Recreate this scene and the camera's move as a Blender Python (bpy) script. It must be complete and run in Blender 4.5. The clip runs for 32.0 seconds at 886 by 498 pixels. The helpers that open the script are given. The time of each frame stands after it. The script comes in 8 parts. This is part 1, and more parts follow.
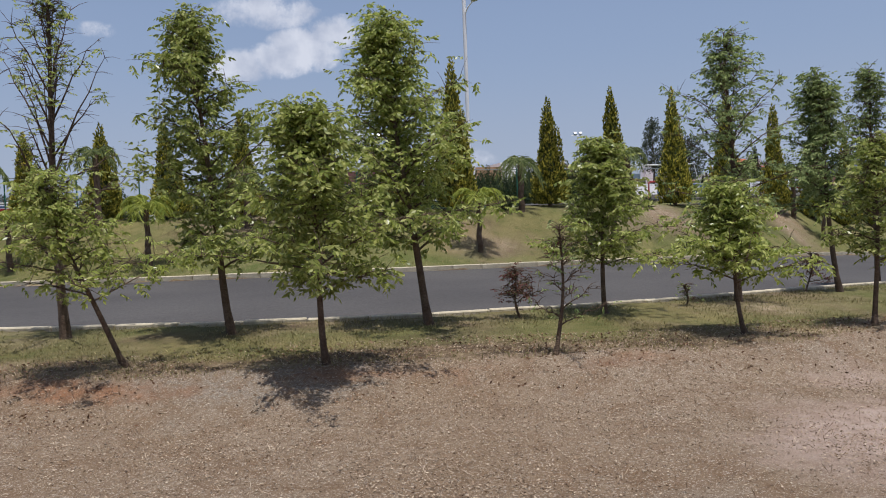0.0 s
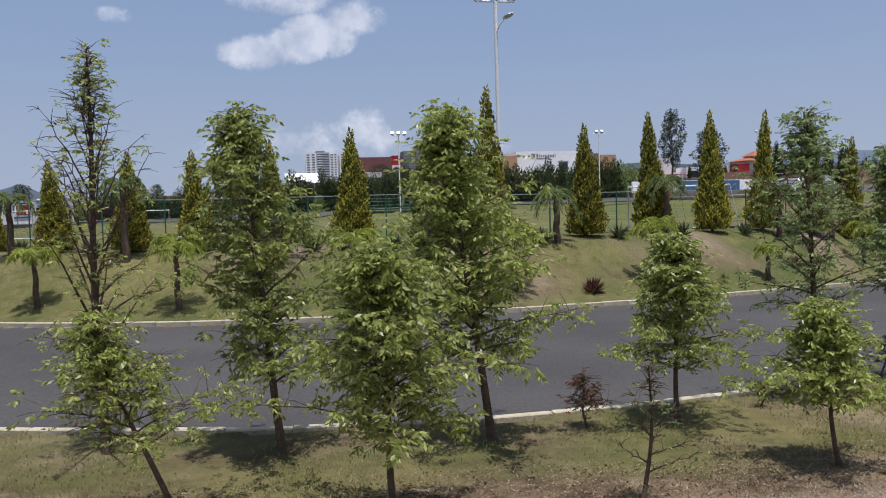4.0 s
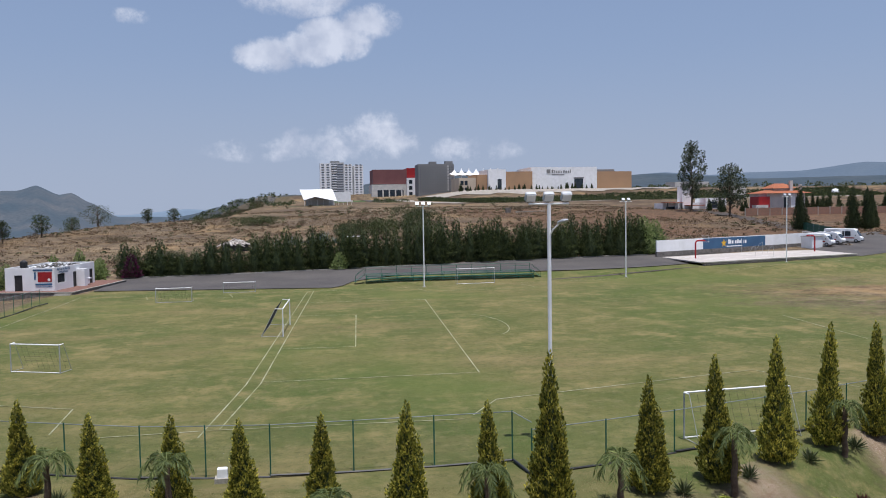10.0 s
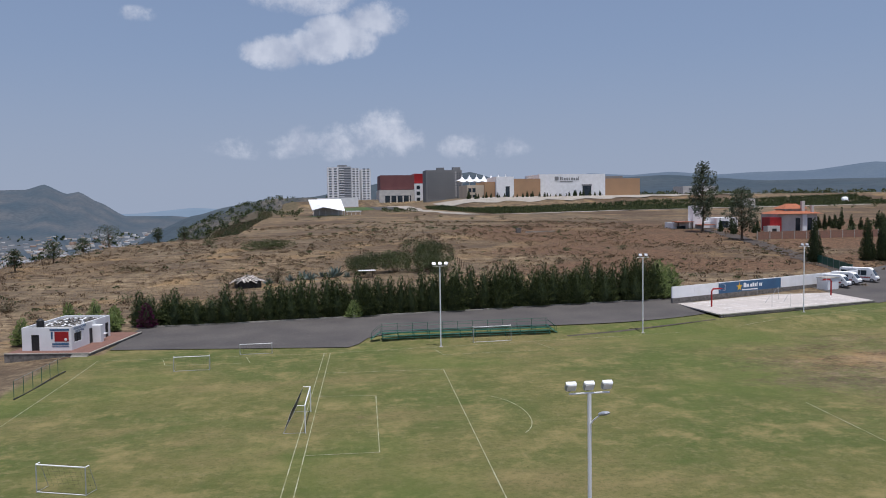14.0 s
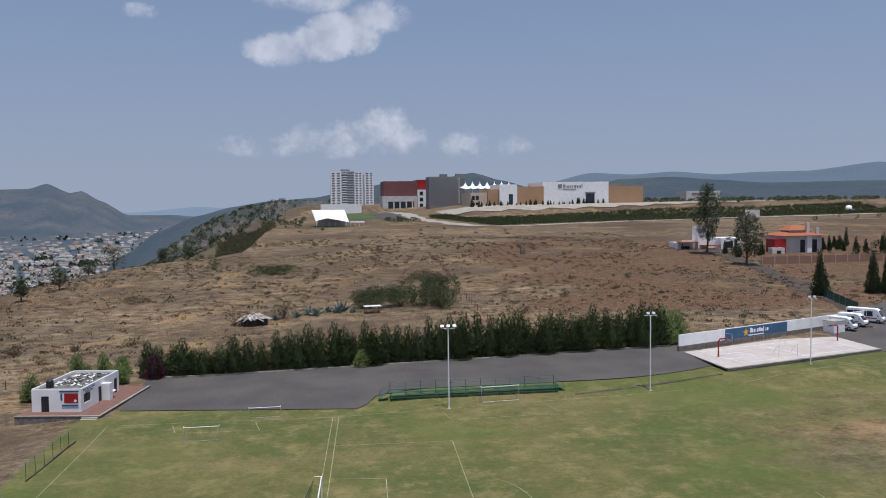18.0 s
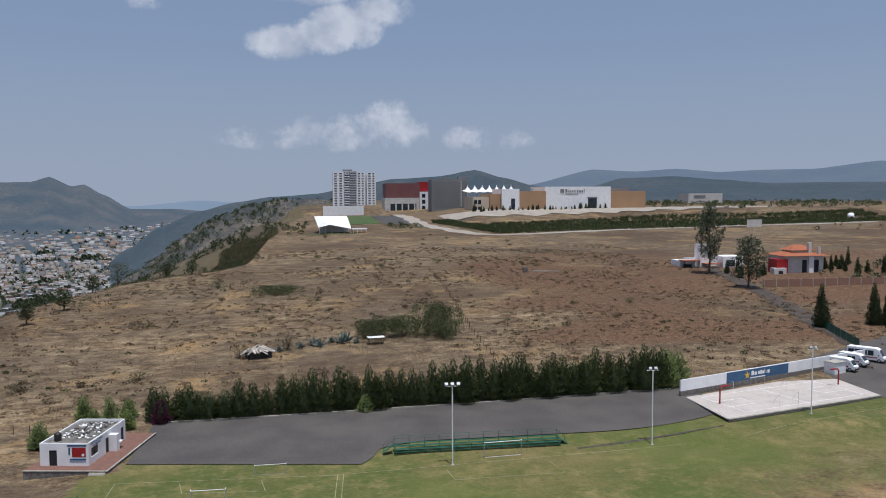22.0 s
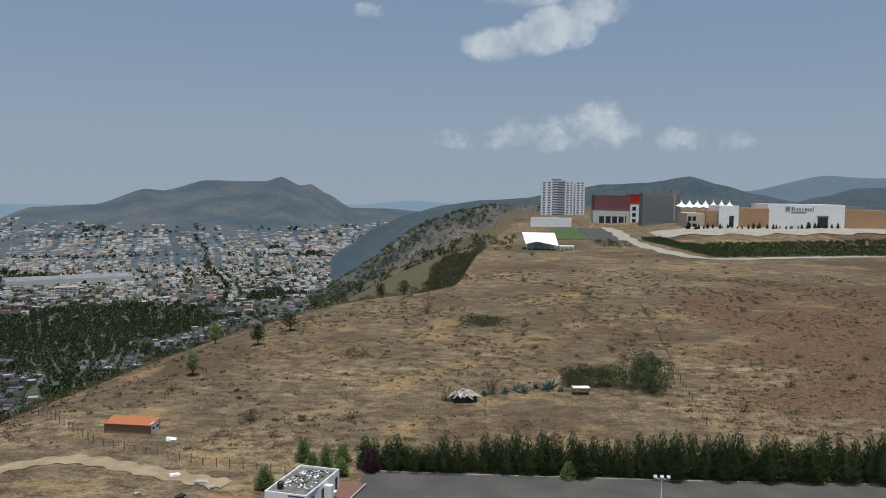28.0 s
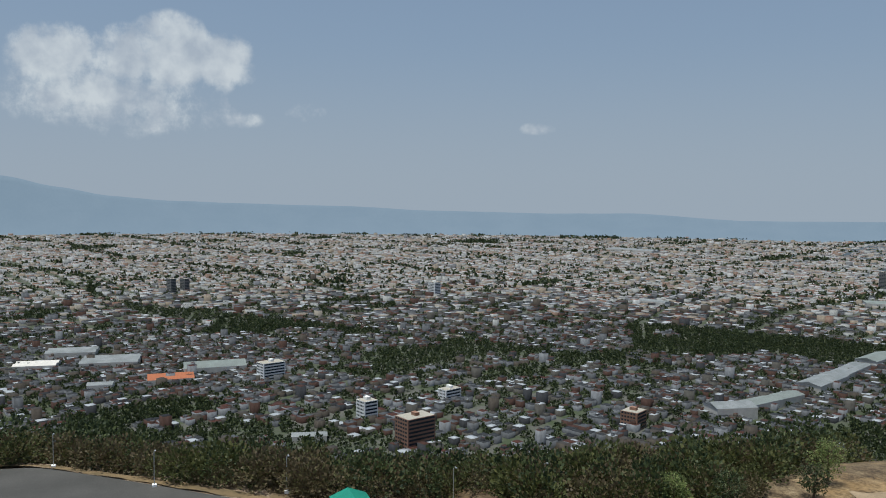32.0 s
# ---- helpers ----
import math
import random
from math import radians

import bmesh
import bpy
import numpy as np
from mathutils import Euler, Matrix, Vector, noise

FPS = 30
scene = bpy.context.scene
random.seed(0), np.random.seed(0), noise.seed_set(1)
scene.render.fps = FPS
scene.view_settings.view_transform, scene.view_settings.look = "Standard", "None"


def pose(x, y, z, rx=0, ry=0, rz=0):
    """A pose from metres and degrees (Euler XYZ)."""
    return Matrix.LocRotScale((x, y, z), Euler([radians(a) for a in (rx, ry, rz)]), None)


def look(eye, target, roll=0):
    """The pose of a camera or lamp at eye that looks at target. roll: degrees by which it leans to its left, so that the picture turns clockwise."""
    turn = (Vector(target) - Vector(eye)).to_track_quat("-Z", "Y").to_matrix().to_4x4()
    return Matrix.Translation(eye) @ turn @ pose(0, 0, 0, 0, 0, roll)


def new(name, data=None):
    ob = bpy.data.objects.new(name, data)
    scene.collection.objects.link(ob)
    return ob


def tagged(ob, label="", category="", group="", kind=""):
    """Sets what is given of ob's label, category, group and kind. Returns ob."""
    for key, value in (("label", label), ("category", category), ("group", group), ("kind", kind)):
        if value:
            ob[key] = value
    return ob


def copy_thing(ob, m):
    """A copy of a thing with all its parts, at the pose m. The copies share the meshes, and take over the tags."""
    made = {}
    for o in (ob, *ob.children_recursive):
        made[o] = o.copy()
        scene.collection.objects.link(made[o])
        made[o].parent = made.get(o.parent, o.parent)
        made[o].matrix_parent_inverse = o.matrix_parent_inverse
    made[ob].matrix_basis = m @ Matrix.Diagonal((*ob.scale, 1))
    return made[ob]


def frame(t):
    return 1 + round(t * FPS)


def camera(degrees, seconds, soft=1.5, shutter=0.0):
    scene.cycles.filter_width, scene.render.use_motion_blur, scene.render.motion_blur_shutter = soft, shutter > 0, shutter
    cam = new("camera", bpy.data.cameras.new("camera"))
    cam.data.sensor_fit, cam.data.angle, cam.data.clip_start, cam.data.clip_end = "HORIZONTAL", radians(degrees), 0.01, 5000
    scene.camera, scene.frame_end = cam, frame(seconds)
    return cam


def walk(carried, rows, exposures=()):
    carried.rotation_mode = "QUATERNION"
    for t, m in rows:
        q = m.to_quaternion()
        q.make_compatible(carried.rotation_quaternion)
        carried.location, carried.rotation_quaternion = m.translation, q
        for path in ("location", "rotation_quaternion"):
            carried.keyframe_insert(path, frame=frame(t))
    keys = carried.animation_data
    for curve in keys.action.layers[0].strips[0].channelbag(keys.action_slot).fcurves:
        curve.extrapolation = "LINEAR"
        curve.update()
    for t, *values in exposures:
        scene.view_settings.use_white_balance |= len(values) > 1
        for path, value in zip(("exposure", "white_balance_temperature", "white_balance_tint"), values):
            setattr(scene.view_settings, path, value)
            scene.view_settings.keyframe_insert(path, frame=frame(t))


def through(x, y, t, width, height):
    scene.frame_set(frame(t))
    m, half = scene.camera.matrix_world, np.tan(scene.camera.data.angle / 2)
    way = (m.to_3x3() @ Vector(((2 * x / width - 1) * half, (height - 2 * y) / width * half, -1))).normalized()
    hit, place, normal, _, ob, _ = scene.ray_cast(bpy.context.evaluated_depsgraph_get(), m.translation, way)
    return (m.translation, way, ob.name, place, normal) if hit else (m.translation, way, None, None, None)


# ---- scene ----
# Camera: seconds, place in metres, heading to the left of +y, tilt up, lean to the left in degrees.
PATH = (
    (0, -0.38, -1.47, 0.1, -11.48, -2.48, -2.04),
    (0.5, -0.43, -1.44, 0.08, -11.28, -2.42, -2.51),
    (1, -0.53, -1.46, 0.06, -10.99, -2.79, -2.44),
    (1.5, -0.59, -1.47, 0.09, -10.73, -5.07, -2.32),
    (2, -0.65, -1.42, 0.14, -10.65, -3.8, -2.23),
    (2.5, -0.69, -1.33, 0.41, -10.67, -4.65, -2.17),
    (3, -0.75, -1.16, 0.8, -10.29, -4.49, -1.95),
    (3.5, -0.82, -0.84, 1.32, -10.28, -3.36, -1.77),
    (5.5, -0.94, 0.74, 3.51, -10.87, -3.55, -1.52),
    (6, -0.99, 1.04, 4.27, -10.71, -3.4, -1.26),
    (6.5, -1.06, 1.16, 5.02, -10.5, -3.71, -1.41),
    (7, -1.14, 1.32, 5.78, -10.25, -3.81, -1.3),
    (7.5, -1.22, 1.51, 6.55, -10.18, -3.51, -1.3),
    (8, -1.34, 1.63, 7.34, -9.9, -3.52, -1.27),
    (8.5, -1.5, 1.68, 8.14, -9.83, -3.33, -0.75),
    (9, -1.68, 1.78, 9.03, -9.9, -3.26, -0.86),
    (9.5, -1.82, 1.88, 10.09, -9.7, -3.09, -0.66),
    (10, -1.97, 1.87, 11.22, -9.62, -3.06, -0.88),
    (10.5, -2.12, 1.97, 12.24, -9.61, -3.09, -0.62),
    (11, -2.23, 2.22, 13.17, -9.61, -3.36, -0.59),
    (11.5, -2.36, 2.46, 14.17, -9.6, -3.28, -0.8),
    (12, -2.53, 2.66, 15.26, -9.51, -3.23, -0.92),
    (12.5, -2.68, 2.76, 16.41, -9.58, -3.16, -0.85),
    (13, -2.83, 2.81, 17.57, -9.49, -3.22, -0.77),
    (13.5, -3.01, 2.91, 18.7, -9.32, -3.15, -0.8),
    (14, -3.16, 3, 19.85, -9.18, -3.23, -0.8),
    (14.5, -3.29, 3.03, 21.03, -9.21, -3.25, -0.69),
    (16.5, -3.67, 3.33, 25.49, -9.09, -3.34, -0.72),
    (17, -3.7, 3.48, 26.67, -9, -3.34, -0.72),
    (17.5, -3.69, 3.39, 27.79, -8.99, -3.27, -0.74),
    (18, -3.84, 3.43, 28.82, -9.02, -3.4, -0.71),
    (18.5, -3.82, 3.39, 30.07, -8.99, -3.56, -0.62),
    (19, -3.85, 3.29, 31.16, -8.91, -3.46, -0.52),
    (19.5, -3.89, 3.26, 32.29, -8.88, -3.46, -0.67),
    (20, -4.04, 3.27, 33.59, -8.92, -3.72, -0.53),
    (20.5, -4.05, 3.06, 34.56, -8.91, -3.58, -0.49),
    (20.7, -4.08, 3.07, 35.08, -8.91, -3.66, -0.45),
    (21, -4.02, 3.48, 35.87, -8.84, -5.37, -0.53),
    (21.3, -4.16, 3.12, 36.64, -8.91, -3.91, -0.34),
    (21.5, -4.18, 3.13, 37.16, -8.91, -3.99, -0.3),
    (22, -4.33, 3.15, 37.89, -8.92, -3.84, -0.29),
    (22.5, -4.32, 3.1, 39.09, -8.93, -4.01, -0.46),
    (23, -4.38, 3.34, 40.21, -8.94, -4.06, -0.23),
    (23.5, -4.44, 3.43, 41.21, -8.89, -3.97, -0.29),
    (24, -4.5, 3.6, 42.15, -8.75, -3.7, -0.25),
    (24.5, -4.57, 3.74, 42.91, -8.53, -3.38, -0.26),
    (26.5, -4.09, 4.9, 45.88, -8.68, -3.17, 0.14),
    (27, -4.26, 5.2, 46.75, -8.85, -3.36, 0.16),
    (27.5, -4.93, 5.3, 47.89, -5.29, -3.67, 0.38),
    (28, -4.96, 5.3, 48.51, 5.72, -3.84, 0.8),
    (28.5, -4.96, 5.3, 48.51, 15.08, -3.75, 0.4),
    (29, -4.96, 5.3, 48.51, 24.13, -3.7, 0.2),
    (29.5, -4.96, 5.3, 48.51, 37.6, -3.7, 0.1),
    (30, -4.96, 5.3, 48.51, 49.66, -3.7, 0.2),
    (30.5, -4.96, 5.3, 48.51, 59.95, -3.75, 0.6),
    (31, -4.96, 5.3, 48.51, 69.78, -3.8, 1.2),
    (31.5, -4.96, 5.3, 48.51, 70.3, -3.75, 0.9),
    (32, -4.96, 5.3, 48.51, 69.42, -3.65, 0.6),
)
cam = camera(57.8, 32.0, 1.0)
walk(cam, [(t, pose(x, y, z, 0, 0, yaw) @ pose(0, 0, 0, 90 + tilt) @ pose(0, 0, 0, 0, 0, lean)) for t, x, y, z, yaw, tilt, lean in PATH],
     exposures=((0.0, 0.2, 6150, 13), (5.0, 0.2, 5950, 13), (9.0, 0.18, 5950, 13), (11.5, 0.22, 5950, 13), (13.0, 0.02, 5950, 13), (19.0, -0.05, 5950, 13), (24.0, -0.08, 6000, 9), (27.5, -0.1, 6050, 5), (28.5, -0.1, 6200, 3), (30.0, 0.0, 6250, 3), (32.0, 0.0, 6250, 3)))

# ---- light: high noon sun, hazy blue sky with fair-weather clouds ----
SUN_AZ, SUN_EL = 165.0, 79.0  # degrees clockwise from +y, and above the horizon


def heading(az, el):
    a, e = radians(az), radians(el)
    return Vector((math.sin(a) * math.cos(e), math.cos(a) * math.cos(e), math.sin(e)))


sun = new("sun", bpy.data.lights.new("sun", "SUN"))
sun.data.energy, sun.data.angle, sun.data.color = 4.1, radians(0.6), (1.0, 0.955, 0.88)
sun.matrix_world = look(heading(SUN_AZ, SUN_EL) * 100, (0, 0, 0))

world = bpy.data.worlds.new("sky")
scene.world = world
world.use_nodes = True
wn, wl = world.node_tree.nodes, world.node_tree.links
wn.clear()


def wnode(kind, operation=""):
    n = wn.new(kind)
    if operation:
        n.operation = operation
    return n


def wmath(op, a, b=None, c=None):
    n = wnode("ShaderNodeMath", operation=op)
    for i, v in enumerate((a, b, c)):
        if v is None:
            continue
        if isinstance(v, (int, float)):
            n.inputs[i].default_value = v
        else:
            wl.new(v, n.inputs[i])
    return n.outputs[0]


sky = wnode("ShaderNodeTexSky")
sky.sky_type, sky.sun_disc = "NISHITA", False
sky.sun_elevation, sky.sun_rotation = radians(SUN_EL), radians(SUN_AZ)
sky.altitude, sky.air_density, sky.dust_density, sky.ozone_density = 1900.0, 1.0, 8.0, 1.5
coord = wnode("ShaderNodeTexCoord")
ray = coord.outputs["Generated"]

puffs = wnode("ShaderNodeTexNoise")
puffs.inputs["Scale"].default_value, puffs.inputs["Detail"].default_value, puffs.inputs["Roughness"].default_value = 24.0, 10.0, 0.66
wl.new(ray, puffs.inputs["Vector"])
# heading, half width, half height (degrees), strength
CLOUDS = ((-1.9, 10.5, 2.9, 1.3, 1.0), (0.2, 10.9, 2.6, 1.3, 1.0), (2.2, 11.6, 2.8, 1.6, 1.0), (4.6, 12.8, 2.4, 1.3, 0.9), (0.0, 14.2, 4.2, 1.3, 0.8), (-11.3, 12.6, 1.7, 0.6, 0.38),
          (3.6, 4.5, 6.2, 1.6, 0.6), (4.9, 5.6, 2.2, 1.4, 0.7), (-3.0, 4.1, 4.5, 1.0, 0.5), (11.0, 4.0, 5.0, 1.1, 0.44),
          (-95.0, 8.6, 3.0, 2.4, 0.95), (-91.0, 8.8, 2.6, 2.3, 0.95), (-88.0, 9.4, 3.0, 2.7, 1.0), (-84.6, 8.9, 2.4, 2.0, 0.95), (-93.0, 6.8, 5.0, 1.8, 0.8), (-91.0, 6.2, 8.0, 2.6, 0.62),
          (-83.6, 5.2, 1.9, 0.7, 0.4), (-79.2, 5.8, 1.7, 0.8, 0.35), (-62.9, 4.9, 1.6, 0.5, 0.45))
total = None
for az, el, wide, high, much in CLOUDS:
    c = heading(az, el)
    side = Vector((math.cos(radians(az)), -math.sin(radians(az)), 0))
    up = side.cross(c)
    terms = []
    for axis, half in ((side, wide), (up, high)):
        d = wnode("ShaderNodeVectorMath", operation="DOT_PRODUCT")
        wl.new(ray, d.inputs[0])
        d.inputs[1].default_value = axis
        off = wmath("SUBTRACT", d.outputs["Value"], axis.dot(c))
        off = wmath("DIVIDE", off, math.sin(radians(half)))
        terms.append(wmath("MULTIPLY", off, off))
    front = wnode("ShaderNodeVectorMath", operation="DOT_PRODUCT")
    wl.new(ray, front.inputs[0])
    front.inputs[1].default_value = c
    near = wmath("GREATER_THAN", front.outputs["Value"], 0.5)
    blob = wmath("MULTIPLY", wmath("MAXIMUM", wmath("SUBTRACT", 1.25, wmath("ADD", terms[0], terms[1])), 0.0), near)
    blob = wmath("MULTIPLY", blob, much)
    total = blob if total is None else wmath("MAXIMUM", total, blob)
shape = wmath("ADD", total, wmath("MULTIPLY", wmath("MULTIPLY", wmath("SUBTRACT", puffs.outputs["Fac"], 0.5), 2.6), wmath("MINIMUM", wmath("MULTIPLY", total, 3.0), 1.0)))
mask = wnode("ShaderNodeMapRange")
mask.interpolation_type = "SMOOTHSTEP"
mask.inputs["From Min"].default_value, mask.inputs["From Max"].default_value = 0.18, 1.0
wl.new(shape, mask.inputs["Value"])
haze = wnode("ShaderNodeMapRange")
haze.interpolation_type = "SMOOTHSTEP"
haze.inputs["From Min"].default_value, haze.inputs["From Max"].default_value = 0.02, 0.6
haze.inputs["To Min"].default_value, haze.inputs["To Max"].default_value = 0.92, 0.0
split = wnode("ShaderNodeSeparateXYZ")
wl.new(ray, split.inputs[0])
wl.new(split.outputs["Z"], haze.inputs["Value"])
hazed = wnode("ShaderNodeMixRGB")
hazed.inputs["Color2"].default_value = (2.7, 3.35, 4.45, 1)
wl.new(haze.outputs[0], hazed.inputs["Fac"])
wl.new(sky.outputs[0], hazed.inputs["Color1"])
low = wnode("ShaderNodeMapRange")
low.interpolation_type = "SMOOTHSTEP"
low.inputs["From Min"].default_value, low.inputs["From Max"].default_value = -0.02, 0.2
low.inputs["To Min"].default_value, low.inputs["To Max"].default_value = 0.6, 0.0
wl.new(split.outputs["Z"], low.inputs["Value"])
paled = wnode("ShaderNodeMixRGB")
paled.inputs["Color2"].default_value = (3.9, 4.2, 4.7, 1)
wl.new(low.outputs[0], paled.inputs["Fac"])
wl.new(hazed.outputs[0], paled.inputs["Color1"])
clouded = wnode("ShaderNodeMixRGB")
billow = wnode("ShaderNodeTexNoise")
billow.inputs["Scale"].default_value, billow.inputs["Detail"].default_value = 30.0, 6.0
wl.new(ray, billow.inputs["Vector"])
tone = wnode("ShaderNodeMixRGB")
tone.inputs["Color1"].default_value, tone.inputs["Color2"].default_value = (4.3, 4.6, 5.3, 1), (6.6, 6.7, 7.0, 1)
lit = wnode("ShaderNodeMapRange")
lit.inputs["From Min"].default_value, lit.inputs["From Max"].default_value = 0.35, 0.62
wl.new(billow.outputs["Fac"], lit.inputs["Value"])
wl.new(lit.outputs[0], tone.inputs["Fac"])
wl.new(tone.outputs[0], clouded.inputs["Color2"])
wl.new(wmath("MULTIPLY", mask.outputs[0], 0.8), clouded.inputs["Fac"])
wl.new(paled.outputs[0], clouded.inputs["Color1"])
back = wnode("ShaderNodeBackground")
back.inputs["Strength"].default_value = 0.1
wl.new(clouded.outputs[0], back.inputs["Color"])
wl.new(back.outputs[0], wnode("ShaderNodeOutputWorld").inputs["Surface"])


# ---- materials ----
def srgb(*c):
    return tuple(v / 12.92 if v <= 0.04045 else ((v + 0.055) / 1.055) ** 2.4 for v in c)


def surface(name, a, b, scale=1.0, fine=12.0, rough=0.85, bump=0.25, metal=0.0, grain=0.25, piece=0.0):
    """A worn matt surface: two base colours in stains of 1/scale metres, fine grain over them, and relief."""
    m = bpy.data.materials.new(name)
    m.use_nodes = True
    n, l = m.node_tree.nodes, m.node_tree.links
    bsdf = n["Principled BSDF"]
    tc = n.new("ShaderNodeTexCoord")
    big, small, mix, shade = n.new("ShaderNodeTexNoise"), n.new("ShaderNodeTexNoise"), n.new("ShaderNodeMixRGB"), n.new("ShaderNodeMixRGB")
    big.inputs["Scale"].default_value, big.inputs["Detail"].default_value = scale, 6.0
    small.inputs["Scale"].default_value, small.inputs["Detail"].default_value = scale * fine, 5.0
    l.new(tc.outputs["Object"], big.inputs["Vector"])
    l.new(tc.outputs["Object"], small.inputs["Vector"])
    ramp = n.new("ShaderNodeMapRange")
    ramp.inputs["From Min"].default_value, ramp.inputs["From Max"].default_value = 0.35, 0.65
    l.new(big.outputs["Fac"], ramp.inputs["Value"])
    l.new(ramp.outputs[0], mix.inputs["Fac"])
    mix.inputs["Color1"].default_value, mix.inputs["Color2"].default_value = (*a, 1), (*b, 1)
    shade.blend_type = "OVERLAY"
    shade.inputs["Fac"].default_value = grain
    l.new(mix.outputs[0], shade.inputs["Color1"])
    gray = n.new("ShaderNodeMapRange")
    gray.inputs["From Min"].default_value, gray.inputs["From Max"].default_value = 0.25, 0.75
    l.new(small.outputs["Fac"], gray.inputs["Value"])
    l.new(gray.outputs[0], shade.inputs["Color2"])
    last = shade.outputs[0]
    if piece:
        info, hsv = n.new("ShaderNodeObjectInfo"), n.new("ShaderNodeHueSaturation")
        vary = n.new("ShaderNodeMapRange")
        vary.inputs["To Min"].default_value, vary.inputs["To Max"].default_value = 1 - piece, 1 + piece
        l.new(info.outputs["Random"], vary.inputs["Value"])
        l.new(vary.outputs[0], hsv.inputs["Value"])
        l.new(last, hsv.inputs["Color"])
        last = hsv.outputs[0]
    l.new(last, bsdf.inputs["Base Color"])
    bsdf.inputs["Roughness"].default_value, bsdf.inputs["Metallic"].default_value = rough, metal
    bsdf.inputs["Specular IOR Level"].default_value = 0.3
    if bump:
        bn = n.new("ShaderNodeBump")
        bn.inputs["Strength"].default_value, bn.inputs["Distance"].default_value = bump, 0.05
        l.new(small.outputs["Fac"], bn.inputs["Height"])
        l.new(bn.outputs[0], bsdf.inputs["Normal"])
    return m


def foliage(name, a, b, c, through=0.35, rough=0.6):
    """Leaves: three greens spread leaf by leaf, with light shining through."""
    m = bpy.data.materials.new(name)
    m.use_nodes = True
    n, l = m.node_tree.nodes, m.node_tree.links
    bsdf, out = n["Principled BSDF"], n["Material Output"]
    g = n.new("ShaderNodeNewGeometry")
    ramp = n.new("ShaderNodeValToRGB")
    ramp.color_ramp.elements[0].color, ramp.color_ramp.elements[1].color = (*a, 1), (*c, 1)
    ramp.color_ramp.elements.new(0.5).color = (*b, 1)
    info, hsv = n.new("ShaderNodeObjectInfo"), n.new("ShaderNodeHueSaturation")
    vary = n.new("ShaderNodeMapRange")
    vary.inputs["To Min"].default_value, vary.inputs["To Max"].default_value = 0.85, 1.15
    l.new(info.outputs["Random"], vary.inputs["Value"])
    l.new(vary.outputs[0], hsv.inputs["Value"])
    l.new(g.outputs["Random Per Island"], ramp.inputs["Fac"])
    l.new(ramp.outputs[0], hsv.inputs["Color"])
    tr, mixer = n.new("ShaderNodeBsdfTranslucent"), n.new("ShaderNodeMixShader")
    bsdf.inputs["Roughness"].default_value, bsdf.inputs["Specular IOR Level"].default_value = rough, 0.3
    l.new(hsv.outputs[0], bsdf.inputs["Base Color"])
    l.new(hsv.outputs[0], tr.inputs["Color"])
    mixer.inputs["Fac"].default_value = through
    l.new(bsdf.outputs[0], mixer.inputs[1])
    l.new(tr.outputs[0], mixer.inputs[2])
    l.new(mixer.outputs[0], out.inputs["Surface"])
    return m


